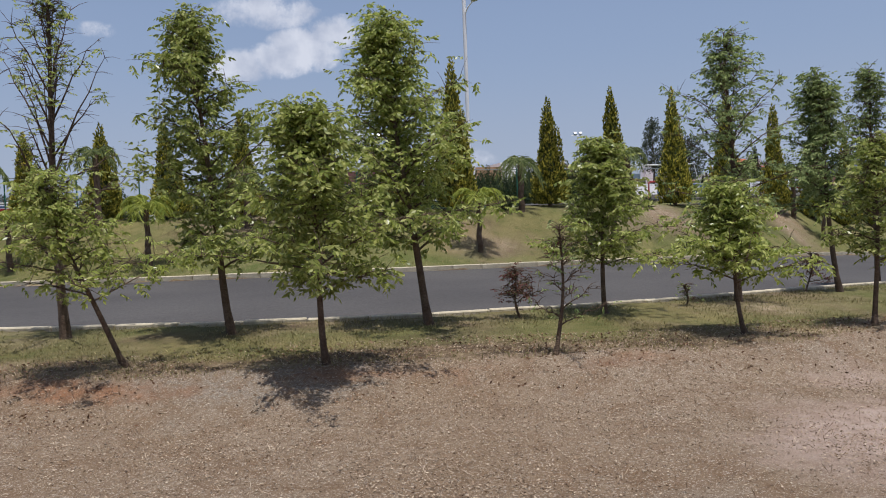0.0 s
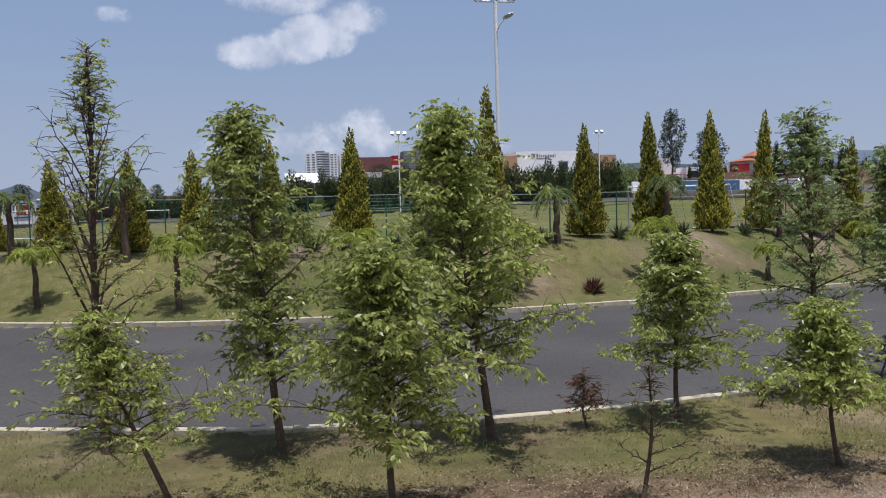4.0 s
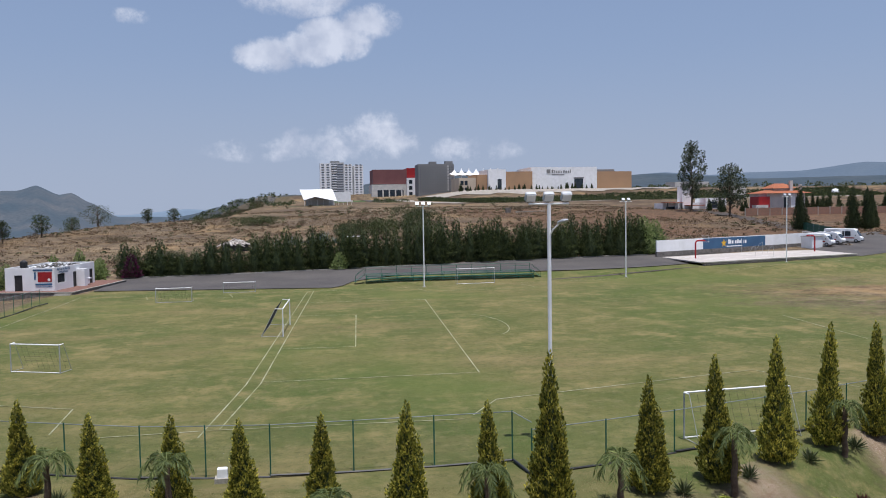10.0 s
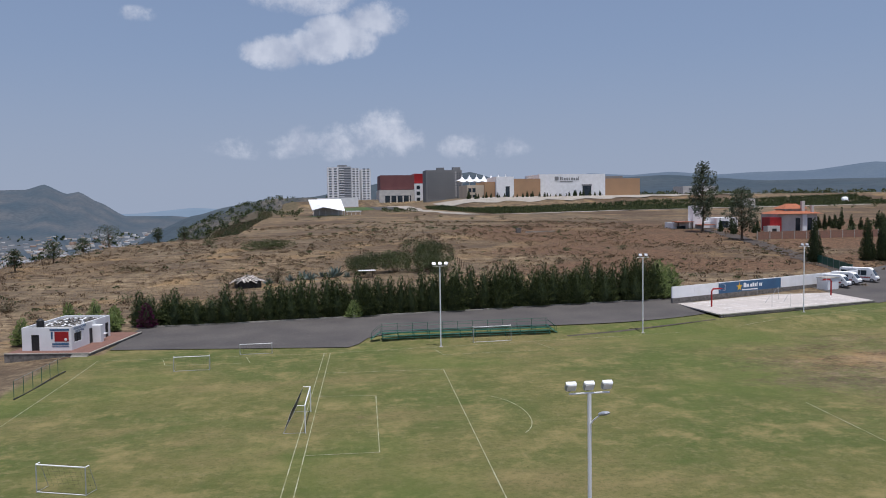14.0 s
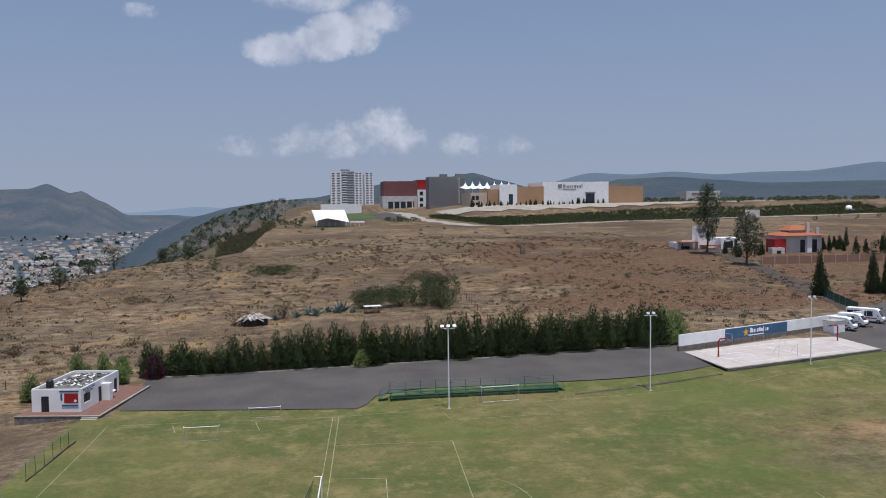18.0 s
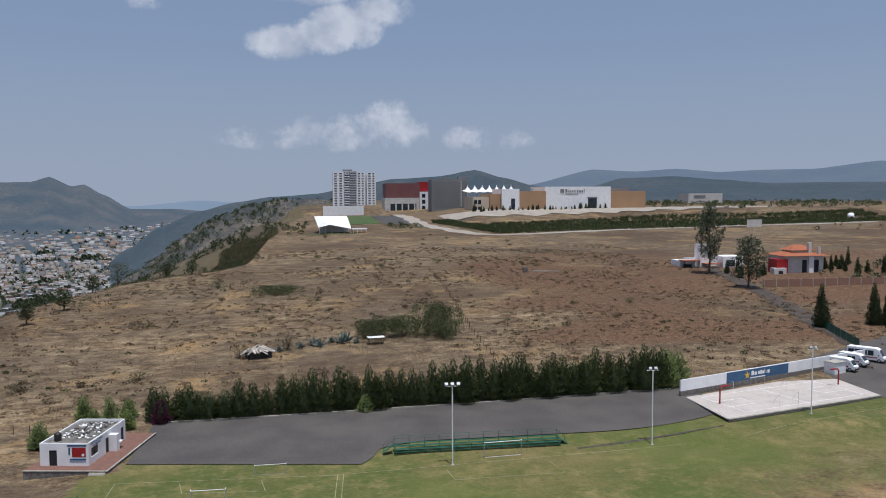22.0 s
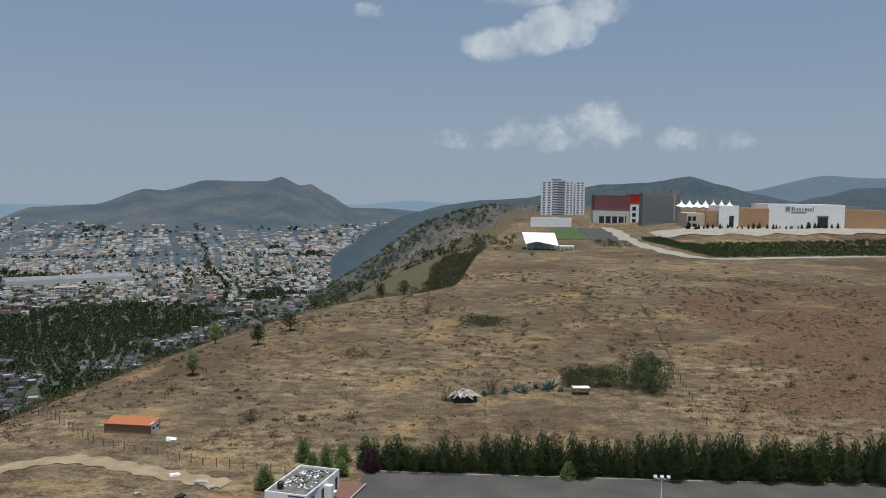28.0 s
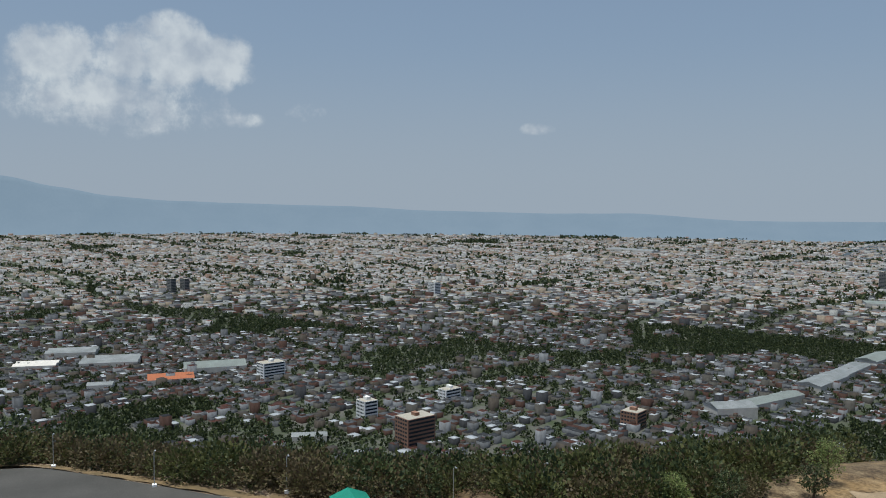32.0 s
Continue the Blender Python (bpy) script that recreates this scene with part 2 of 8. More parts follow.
def land_material():
    """One land sheet: bare dirt, dry hill grass, lawn, woodland litter and town ground, by masks that the sheet carries."""
    m = bpy.data.materials.new("land")
    m.use_nodes = True
    n, l = m.node_tree.nodes, m.node_tree.links
    bsdf = n["Principled BSDF"]
    tc = n.new("ShaderNodeTexCoord")

    def noise_at(scale, detail=6.0, rough=0.6, stretch=None):
        t = n.new("ShaderNodeTexNoise")
        t.inputs["Scale"].default_value, t.inputs["Detail"].default_value, t.inputs["Roughness"].default_value = scale, detail, rough
        if stretch:
            mp = n.new("ShaderNodeMapping")
            mp.inputs["Scale"].default_value = stretch
            l.new(tc.outputs["Object"], mp.inputs["Vector"])
            l.new(mp.outputs[0], t.inputs["Vector"])
        else:
            l.new(tc.outputs["Object"], t.inputs["Vector"])
        return t.outputs["Fac"]

    def sharp(v, lo, hi):
        r = n.new("ShaderNodeMapRange")
        r.inputs["From Min"].default_value, r.inputs["From Max"].default_value = lo, hi
        l.new(v, r.inputs["Value"])
        return r.outputs[0]

    def blend(f, a, b):
        x = n.new("ShaderNodeMixRGB")
        for v, k in ((f, "Fac"), (a, "Color1"), (b, "Color2")):
            if isinstance(v, tuple):
                x.inputs[k].default_value = (*v, 1)
            elif isinstance(v, float):
                x.inputs[k].default_value = v
            else:
                l.new(v, x.inputs[k])
        return x.outputs[0]

    def mask(name):
        a = n.new("ShaderNodeAttribute")
        a.attribute_name = name
        add = n.new("ShaderNodeMath")
        add.operation = "ADD"
        l.new(a.outputs["Fac"], add.inputs[0])
        wob = n.new("ShaderNodeMath")
        wob.operation = "MULTIPLY_ADD"
        l.new(edge, wob.inputs[0])
        wob.inputs[1].default_value, wob.inputs[2].default_value = 0.9, -0.45
        l.new(wob.outputs[0], add.inputs[1])
        return sharp(add.outputs[0], 0.35, 0.65)

    edge = noise_at(0.9, 8.0, 0.7)
    tufts, mid, broad, streak = noise_at(7.0, 4.0), noise_at(0.35), noise_at(0.035), noise_at(0.12, 5.0, 0.6, (0.35, 1.0, 1.0))
    pebble = noise_at(26.0, 3.0)
    dirt = blend(sharp(mid, 0.35, 0.65), (0.30, 0.215, 0.135), (0.37, 0.29, 0.205))
    dirt = blend(sharp(noise_at(0.22, 4.0), 0.48, 0.62), dirt, (0.30, 0.265, 0.215))
    dirt = blend(sharp(pebble, 0.56, 0.72), dirt, (0.44, 0.38, 0.3))
    dirt = blend(sharp(noise_at(2.3, 8.0, 0.75), 0.46, 0.62), dirt, (0.24, 0.155, 0.09))
    dirt = blend(sharp(noise_at(16.0, 5.0, 0.7), 0.5, 0.62), dirt, (0.24, 0.165, 0.105))
    dirt = blend(sharp(noise_at(75.0, 4.0, 0.8), 0.5, 0.6), dirt, (0.17, 0.11, 0.07))
    dirt = blend(sharp(noise_at(48.0, 3.0, 0.8), 0.57, 0.63), dirt, (0.58, 0.5, 0.4))
    dirt = blend(mask("worn"), dirt, blend(sharp(noise_at(5.0, 8.0, 0.75), 0.4, 0.6), (0.5, 0.39, 0.32), (0.4, 0.295, 0.23)))
    clay = blend(sharp(noise_at(6.0, 8.0, 0.75), 0.42, 0.6), (0.3, 0.14, 0.07), (0.17, 0.085, 0.05))
    red = blend(sharp(mid, 0.35, 0.65), (0.15, 0.078, 0.045), (0.1, 0.055, 0.034))
    red = blend(sharp(noise_at(1.6, 8.0, 0.85), 0.47, 0.6), red, (0.21, 0.145, 0.085))
    red = blend(sharp(noise_at(0.9, 7.0, 0.8), 0.48, 0.58), red, (0.055, 0.035, 0.022))
    lawn = blend(sharp(mid, 0.3, 0.7), (0.11, 0.116, 0.034), (0.19, 0.165, 0.065))
    lawn = blend(sharp(broad, 0.44, 0.56), lawn, blend(0.6, lawn, (0.06, 0.1, 0.022)))
    lawn = blend(sharp(noise_at(0.9, 8.0, 0.8), 0.5, 0.7), lawn, (0.23, 0.195, 0.095))
    lawn = blend(sharp(noise_at(0.05, 5.0, 0.7, (0.45, 1.0, 1.0)), 0.5, 0.6), lawn, blend(0.7, lawn, (0.21, 0.165, 0.075)))
    lawn = blend(sharp(noise_at(0.16, 8.0, 0.75), 0.5, 0.7), lawn, (0.082, 0.102, 0.028))
    lawn = blend(sharp(noise_at(2.2, 8.0, 0.8), 0.5, 0.66), lawn, (0.085, 0.09, 0.028))
    lawn = blend(sharp(noise_at(0.19, 8.0, 0.8), 0.5, 0.66), lawn, (0.26, 0.21, 0.09))
    lawn = blend(sharp(noise_at(0.028, 4.0, 0.6), 0.5, 0.62), lawn, blend(0.5, lawn, (0.1, 0.135, 0.03)))
    ramp = n.new("ShaderNodeValToRGB")
    el = ramp.color_ramp.elements
    el[0].position, el[0].color, el[1].position, el[1].color = 0.34, (0.03, 0.022, 0.014, 1), 0.68, (0.46, 0.36, 0.235, 1)
    for p, c in ((0.43, (0.1, 0.069, 0.042, 1)), (0.5, (0.19, 0.135, 0.08, 1)), (0.58, (0.29, 0.22, 0.13, 1))):
        el.new(p).color = c
    coarse, fine = noise_at(0.3, 12.0, 0.8, (0.6, 1.0, 1.0)), noise_at(1.6, 8.0, 0.85)
    both = n.new("ShaderNodeMath")
    both.operation = "MULTIPLY_ADD"
    l.new(fine, both.inputs[0])
    both.inputs[1].default_value = 0.75
    half = n.new("ShaderNodeMath")
    half.operation = "MULTIPLY_ADD"
    l.new(coarse, half.inputs[0])
    half.inputs[1].default_value, half.inputs[2].default_value = 1.1, -0.425
    l.new(half.outputs[0], both.inputs[2])
    l.new(both.outputs[0], ramp.inputs["Fac"])
    hay = blend(sharp(broad, 0.42, 0.58), ramp.outputs[0], blend(0.5, ramp.outputs[0], (0.115, 0.092, 0.066)))
    hay = blend(sharp(noise_at(0.011, 5.0, 0.6), 0.47, 0.6), hay, blend(0.68, hay, (0.075, 0.048, 0.031)))
    hay = blend(sharp(noise_at(0.05, 6.0, 0.7), 0.54, 0.64), hay, blend(0.6, hay, (0.4, 0.26, 0.12)))
    lawn = blend(0.17, lawn, (0.03, 0.04, 0.01))
    hay = blend(0.22, hay, (0.045, 0.03, 0.019))
    dirt = blend(0.18, dirt, (0.04, 0.03, 0.02))
    litter = blend(sharp(mid, 0.35, 0.65), (0.07, 0.06, 0.034), (0.13, 0.1, 0.06))
    town = blend(sharp(noise_at(0.05, 6.0), 0.4, 0.6), (0.10, 0.10, 0.09), (0.055, 0.07, 0.04))
    col = blend(mask("dirt"), hay, dirt)
    col = blend(mask("lawn"), col, lawn)
    col = blend(mask("red"), col, red)
    col = blend(mask("clay"), col, clay)
    col = blend(mask("wood"), col, litter)
    col = blend(mask("town"), col, town)
    l.new(col, bsdf.inputs["Base Color"])
    bsdf.inputs["Roughness"].default_value, bsdf.inputs["Specular IOR Level"].default_value = 0.95, 0.15
    bn = n.new("ShaderNodeBump")
    bn.inputs["Strength"].default_value, bn.inputs["Distance"].default_value = 0.8, 0.06
    l.new(noise_at(9.0, 10.0, 0.85), bn.inputs["Height"])
    l.new(bn.outputs[0], bsdf.inputs["Normal"])
    return m


LAND = land_material()
ASPHALT = surface("asphalt", (0.055, 0.051, 0.049), (0.074, 0.069, 0.065), 0.25, 60.0, 0.9, 0.2)
LOT = surface("lot_asphalt", (0.07, 0.063, 0.06), (0.098, 0.088, 0.08), 0.12, 40.0, 0.9, 0.2)
OLD_LOT = surface("old_asphalt", (0.058, 0.056, 0.053), (0.078, 0.075, 0.071), 0.12, 40.0, 0.9, 0.2)
WINDOW = surface("window_glass", (0.1, 0.115, 0.13), (0.14, 0.155, 0.17), 0.3, 4.0, 0.25, 0.0, 0.0, 0.05)
LIGHT_GREY = surface("light_grey_render", (0.5, 0.51, 0.52), (0.44, 0.45, 0.46), 0.1, 12.0, 0.8, 0.05, 0.0, 0.1)
CONCRETE = surface("concrete", (0.4, 0.37, 0.32), (0.3, 0.28, 0.24), 0.8, 14.0, 0.9, 0.3)
KERB_PAINT = surface("kerb_paint", (0.5, 0.44, 0.32), (0.34, 0.29, 0.2), 1.5, 8.0, 0.8, 0.25)
CHALK = surface("field_chalk", (0.36, 0.36, 0.24), (0.19, 0.19, 0.08), 0.8, 10.0, 0.95, 0.0)
WHITE = surface("white_paint", (0.86, 0.86, 0.86), (0.78, 0.78, 0.77), 0.5, 10.0, 0.6, 0.08, grain=0.1)
STEEL = surface("galvanised_steel", (0.5, 0.52, 0.54), (0.42, 0.43, 0.45), 1.0, 9.0, 0.45, 0.05, 0.6, 0.1)
GREEN_STEEL = surface("green_steel", (0.02, 0.09, 0.055), (0.03, 0.12, 0.08), 1.0, 9.0, 0.5, 0.05, 0.0, 0.1)
RED_PAINT = surface("red_paint", (0.35, 0.02, 0.02), (0.27, 0.018, 0.02), 1.0, 9.0, 0.5, 0.05, 0.0, 0.1)
BARK = surface("bark", (0.085, 0.055, 0.035), (0.14, 0.1, 0.07), 5.0, 8.0, 0.95, 0.7)
DARK = surface("dark_metal", (0.02, 0.02, 0.022), (0.035, 0.035, 0.035), 2.0, 8.0, 0.5, 0.05)
GLASS = surface("dark_glass", (0.02, 0.03, 0.04), (0.04, 0.05, 0.06), 0.3, 4.0, 0.12, 0.0, 0.0, 0.05)
DARK_STONE = surface("drain_stone", (0.05, 0.042, 0.034), (0.09, 0.075, 0.06), 1.0, 8.0, 0.9, 0.3)
STONE = surface("rubble_stone", (0.22, 0.2, 0.18), (0.12, 0.11, 0.1), 2.5, 5.0, 0.9, 0.8)
BRICKPAVE = surface("brick_paving", (0.2, 0.105, 0.08), (0.16, 0.088, 0.068), 1.0, 12.0, 0.9, 0.3)
BLUE_SIGN = surface("blue_sign", (0.045, 0.1, 0.19), (0.05, 0.12, 0.22), 0.5, 10.0, 0.6, 0.05, 0.0, 0.1)
YELLOW = surface("yellow_paint", (0.7, 0.42, 0.04), (0.62, 0.38, 0.04), 1.0, 8.0, 0.6, 0.0)
TERRACOTTA = surface("terracotta", (0.38, 0.13, 0.06), (0.3, 0.11, 0.06), 0.8, 10.0, 0.85, 0.3)
ORANGE_WALL = surface("ochre_render", (0.43, 0.265, 0.15), (0.38, 0.24, 0.14), 0.1, 20.0, 0.9, 0.1, 0.0, 0.12)
GREY_CLAD = surface("grey_cladding", (0.19, 0.19, 0.19), (0.23, 0.23, 0.225), 0.1, 12.0, 0.8, 0.1, 0.0, 0.15)
LEAF_ASH = foliage("ash_leaves", (0.17, 0.22, 0.05), (0.33, 0.38, 0.085), (0.58, 0.6, 0.22), 0.55, 0.3)
LEAF_DARK = foliage("dark_leaves", (0.12, 0.17, 0.06), (0.23, 0.29, 0.1), (0.38, 0.43, 0.18), 0.52)
LEAF_RED = foliage("red_leaves", (0.09, 0.03, 0.03), (0.14, 0.05, 0.04), (0.1, 0.11, 0.04))
LEAF_GOLD = foliage("golden_thuja", (0.05, 0.07, 0.014), (0.24, 0.24, 0.04), (0.7, 0.6, 0.1), 0.42)
LEAF_CEDAR = foliage("cedar_leaves", (0.021, 0.035, 0.017), (0.044, 0.062, 0.026), (0.092, 0.112, 0.042), 0.25)
LEAF_HEDGE = foliage("hedge_leaves", (0.028, 0.042, 0.018), (0.06, 0.08, 0.03), (0.13, 0.15, 0.05), 0.3)
LEAF_PALM = foliage("palm_leaves", (0.08, 0.11, 0.04), (0.15, 0.19, 0.065), (0.26, 0.29, 0.09), 0.4)
LEAF_PALM_NEW = foliage("young_palm_leaves", (0.16, 0.21, 0.035), (0.28, 0.32, 0.05), (0.4, 0.42, 0.08), 0.45)
LEAF_SCRUB = foliage("scrub_leaves", (0.045, 0.06, 0.025), (0.08, 0.1, 0.04), (0.14, 0.15, 0.07), 0.3)
LEAF_EUC = foliage("eucalypt_leaves", (0.035, 0.05, 0.03), (0.06, 0.08, 0.045), (0.11, 0.12, 0.07), 0.25)
LEAF_BARE = foliage("dry_wood_leaves", (0.075, 0.056, 0.034), (0.115, 0.09, 0.05), (0.1, 0.1, 0.042), 0.25)
LEAF_WEED = foliage("dry_weeds", (0.1, 0.066, 0.042), (0.17, 0.12, 0.072), (0.26, 0.19, 0.115), 0.15)
LEAF_WOOD = foliage("slope_wood_leaves", (0.05, 0.065, 0.024), (0.095, 0.11, 0.038), (0.16, 0.165, 0.06), 0.3)
LEAF_PINK = foliage("bougainvillea", (0.16, 0.02, 0.09), (0.1, 0.02, 0.06), (0.04, 0.06, 0.02), 0.3)


# ---- the land ----
PLAIN = -150.0


def sstep(a, b, v):
    s = min(1.0, max(0.0, (v - a) / (b - a)))
    return s * s * (3 - 2 * s)


def bend(x, low, high, c):
    """A smooth line through the land: a polynomial in tens of metres between low and high, straight beyond."""
    q = min(high, max(low, x)) / 10
    y = sum(k * q ** i for i, k in enumerate(c))
    slope = sum(i * k * q ** (i - 1) for i, k in enumerate(c) if i) / 10
    return y + slope * (min(45.0, max(-42.0, x)) - 10 * q)


def kerb_near(x):
    return bend(x, -7.0, 14.0, (11.52, -1.04, 2.946, 0.121, -0.473))


def kerb_far(x):
    return bend(x, -16.0, 27.0, (23.46, -0.695, 2.211, -0.236))


def cypress_line(x):
    return max(kerb_far(x) + 3.5, 28.4 + 0.018 * (min(34.0, max(-18.0, x)) - 3.5) ** 2)


def road_z(x):
    q = min(30.0, max(-18.0, x)) / 10
    return -1.59 - 0.054 * q - 0.112 * q * q


EDGE = ((-400, -225), (-20, -198), (30, -166), (70, -142), (140, -134), (165, -126), (205, -120), (243, -113), (280, -103), (318, -89), (344, -68), (376, -42), (410, -30), (1000, -30), (1250, 60), (1600, 200), (5000, 600))


def west_edge(y):
    for (ya, xa), (yb, xb) in zip(EDGE, EDGE[1:]):
        if y <= yb:
            return xa + (xb - xa) * max(0.0, (y - ya)) / (yb - ya)
    return EDGE[-1][1]


def ground(x, y):
    """Height of the land at a place."""
    yn, yf, yc = kerb_near(x), kerb_far(x), cypress_line(x)
    zr = road_z(x)
    if y < yn:
        ys = scarp(x)
        z = zr + 0.06 - 0.12 * sstep(yn - 0.3, ys, y) if y > ys else zr - 0.06 - 0.3 * sstep(ys, ys - 1.1, y) - 0.05 * sstep(ys, ys - 8, y)
        if y < ys:
            z += 0.05 * math.sin(x * 1.7 + y) * math.sin(y * 1.1)
    elif y < yf:
        z = zr - 0.06 - 0.02 * abs(y - (yn + yf) / 2) / 5
    else:
        top = 0.3 * sstep(26, 10, x) * sstep(-60, -30, x) * sstep(yc + 7, yc + 2, y)
        z = zr + 0.06 + (top - zr - 0.06) * sstep(yf, yc + 1.0, y)
        if y > 112:
            slack = sstep(121, 134, y)
            bank = sstep(1 - 34 * slack, 12 + 24 * slack, x) * 0.95 * sstep(114.5, 121, y)
            z += bank + 0.5 * sstep(20, 60, x) * sstep(127, 140, y)
        if y > 141:
            hill = 0.044 * (min(y, 300) - 141) + 0.021 * (max(y, 300) - 300 if y < 720 else 420)
            z += hill * sstep(141, 152, y) if y < 152 else hill
            z += 8.0 * max(sstep(600, 690, y) * sstep(70, 150, x), sstep(836, 848, y) * sstep(-60, -20, x))
    # the land falls to the plain in the west
    if x < -34:
        z -= 0.9 * sstep(-34, -46, x) * sstep(30, 60, y) if y < 400 else 0.9
        over = west_edge(y) - x
        z -= 0.035 * max(0.0, -34 - x) * sstep(-60, 40, over + 40) * 0.5
        if over > -22:
            o = over + 22
            steep = sstep(500, 410, y)
            easy = 0.06 * o + 0.0022 * o * o if o < 100 else 28 + 0.5 * (o - 100)
            sheer = 0.06 * o + 0.007 * o * o if o < 50 else 20.5 + 0.72 * (o - 50)
            z -= easy + (sheer - easy) * steep
            gap = z - PLAIN
            if gap < 24:
                z = PLAIN + (max(0.0, gap + 24) / 48) ** 2 * 24
    return z


def scarp(x):
    return kerb_near(x) - 3.25 - 0.1 * min(12.0, max(0.0, x - 1)) + 0.15 * math.sin(x * 0.9)


def mesh_object(name, verts, faces, material, parent=None, smooth=False, label=""):
    me = bpy.data.meshes.new(name)
    me.from_pydata(verts, [], faces)
    me.materials.append(material)
    if smooth:
        me.shade_smooth()
    ob = new(name, me)
    if parent:
        ob.parent = parent
    if label:
        ob["label"] = label
    return ob


def part(name, bm, material, parent, label=""):
    """Links a bmesh as one mesh object under a thing or a part."""
    me = bpy.data.meshes.new(name)
    bm.to_mesh(me)
    bm.free()
    me.materials.append(material)
    ob = new(name, me)
    ob.parent = parent
    if label:
        ob["label"] = label
    return ob


def empty(name, m, label, category, group=""):
    ob = new(name)
    ob.matrix_world = m
    return tagged(ob, label, category, group)


def steps(*spans):
    out = []
    for a, b, d in spans:
        n = max(1, round(abs(b - a) / d))
        out += [a + (b - a) * i / n for i in range(n)]
    return out + [spans[-1][1]]


def graded(a, b, n, power=2.2):
    return [a + (b - a) * (i / n) ** power for i in range(1, n + 1)]


XS = list(reversed(graded(-140, -4950, 48, 1.7))) + steps((-140, -40, 4), (-40, -14, 1.5), (-14, 20, 0.34), (20, 50, 1.5), (50, 140, 4)) + graded(140, 4950, 26)
YS = list(reversed(graded(-12, -4950, 34, 2.4))) + steps((-12, 1, 1.5), (1, 33, 0.3), (33, 50, 1.2), (50, 160, 2.5), (160, 420, 8), (420, 780, 14)) + graded(780, 4950, 30)


def wood_line(y):
    return -40.0 + 0.05 * (y - 380)


def land_masks(x, y, z):
    """How far a place is dirt, red scarp, lawn, woodland floor and town."""
    ys, yn, yf = scarp(x), kerb_near(x), kerb_far(x)
    dirt = red = lawn = wood = town = clay = worn = 0.0
    if y < yn:
        dirt = sstep(ys + 0.5, ys - 0.6, y)
        lawn = (0.6 + 0.3 * noise.noise((x * 0.6, y * 0.6, 5.0))) * sstep(ys - 0.2, ys + 1.2, y) * sstep(40, 30, abs(x))
        clay = 0.75 * max(0.0, 1 - abs(y - ys + 0.45) / 0.7) * (0.62 + 0.5 * noise.noise((x * 0.55, 3.0, 0.0))) * sstep(7, 4, x)
        worn = 0.85 * math.exp(-((x - 5.6) / 2.6) ** 2 - ((y - 4.2) / 2.2) ** 2) + 0.4 * math.exp(-((x - 6.5) / 1.5) ** 2 - ((y - 7.2) / 0.8) ** 2)
    elif yf < y < 140 and -60 < x < 130:
        if y < cypress_line(x) + 1.5:
            dirt = 0.36 + 0.5 * noise.noise((x * 0.22, y * 0.22, 1.0)) - 0.2 * sstep(yf + 2.5, yf, y)
        lawn = (1 - 0.95 * max(0.0, dirt)) * (1 - 0.75 * sstep(115, 117, y) * sstep(-30.5, -32.5, x)) * sstep(141, 139, y) * (1.0 if x > -33.5 else sstep(-39, -34, x))
        if 40 < y < 112:
            lawn *= 1 - (0.72 + 0.3 * noise.noise((x * 0.09, y * 0.2, 8.0))) * math.exp(-((x - 72) / 32) ** 2 - ((y - 84) / 28) ** 2) - 0.42 * math.exp(-((x - 2) / 5) ** 2 - ((y - 77) / 2.5) ** 2)
    if x < -75 and 45 < y < 102 and x > -128 - (y - 95) * 0.2:
        lawn = max(lawn, sstep(102, 92, y) * sstep(-80, -95, x))
    if 150 < y < 420 and x > 20:
        red = 0.86 * sstep(10, 80, x) * sstep(150, 185, y) * sstep(420, 330, y) * (0.75 + 0.9 * noise.noise((x * 0.02, y * 0.045, 4.0)))
    over = west_edge(y) - x
    if y > 395:
        wood = sstep(-8, 10, wood_line(y) - x)
    if over > -15:
        wood = max(wood, sstep(-12, 45, over + 14 * noise.noise((x * 0.02, y * 0.02, 0))))
    if z < PLAIN + 6:
        town, wood = 1.0, 0.0
    return dirt, red, lawn, wood, town, clay, worn


def land_height(x, y):
    z = ground(x, y)
    if y > 150 and z > PLAIN + 2:
        z += 0.45 * noise.noise((x * 0.05, y * 0.05, 0)) * sstep(150, 175, y)
    return z


def make_land():
    verts = [(x, y, land_height(x, y)) for y in YS for x in XS]
    nx = len(XS)
    faces = [(j * nx + i, j * nx + i + 1, (j + 1) * nx + i + 1, (j + 1) * nx + i) for j in range(len(YS) - 1) for i in range(nx - 1)]
    ob = mesh_object("ground", verts, faces, LAND, smooth=True)
    masks = np.array([land_masks(*v) for v in verts], dtype=np.float32)
    for k, name in enumerate(("dirt", "red", "lawn", "wood", "town", "clay", "worn")):
        a = ob.data.attributes.new(name, "FLOAT", "POINT")
        a.data.foreach_set("value", np.ascontiguousarray(masks[:, k]))
    return tagged(ob, "bare dirt, worn lawn and dry hill grass sloping to a wooded edge", "ground", kind="structure")


make_land()


def ribbon(name, left, right, lift, material, label, category, across=6, height=None):
    """A strip laid on the land between two lines of places."""
    height = height or ground
    verts, faces = [], []
    for (ax, ay), (bx, by) in zip(left, right):
        for k in range(across + 1):
            x, y = ax + (bx - ax) * k / across, ay + (by - ay) * k / across
            verts.append((x, y, height(x, y) + lift))
    w = across + 1
    for i in range(len(left) - 1):
        for k in range(across):
            faces.append((i * w + k, i * w + k + 1, (i + 1) * w + k + 1, (i + 1) * w + k))
    ob = mesh_object(name, verts, faces, material, smooth=True)
    return tagged(ob, label, category, kind="structure")


RX = [-60 + i * 0.7 for i in range(158)]
ribbon("road", [(x, kerb_near(x) + 0.02) for x in RX], [(x, kerb_far(x) - 0.02) for x in RX], 0.035, ASPHALT, "dark grey asphalt drive between pale painted kerbs", "road", 12)


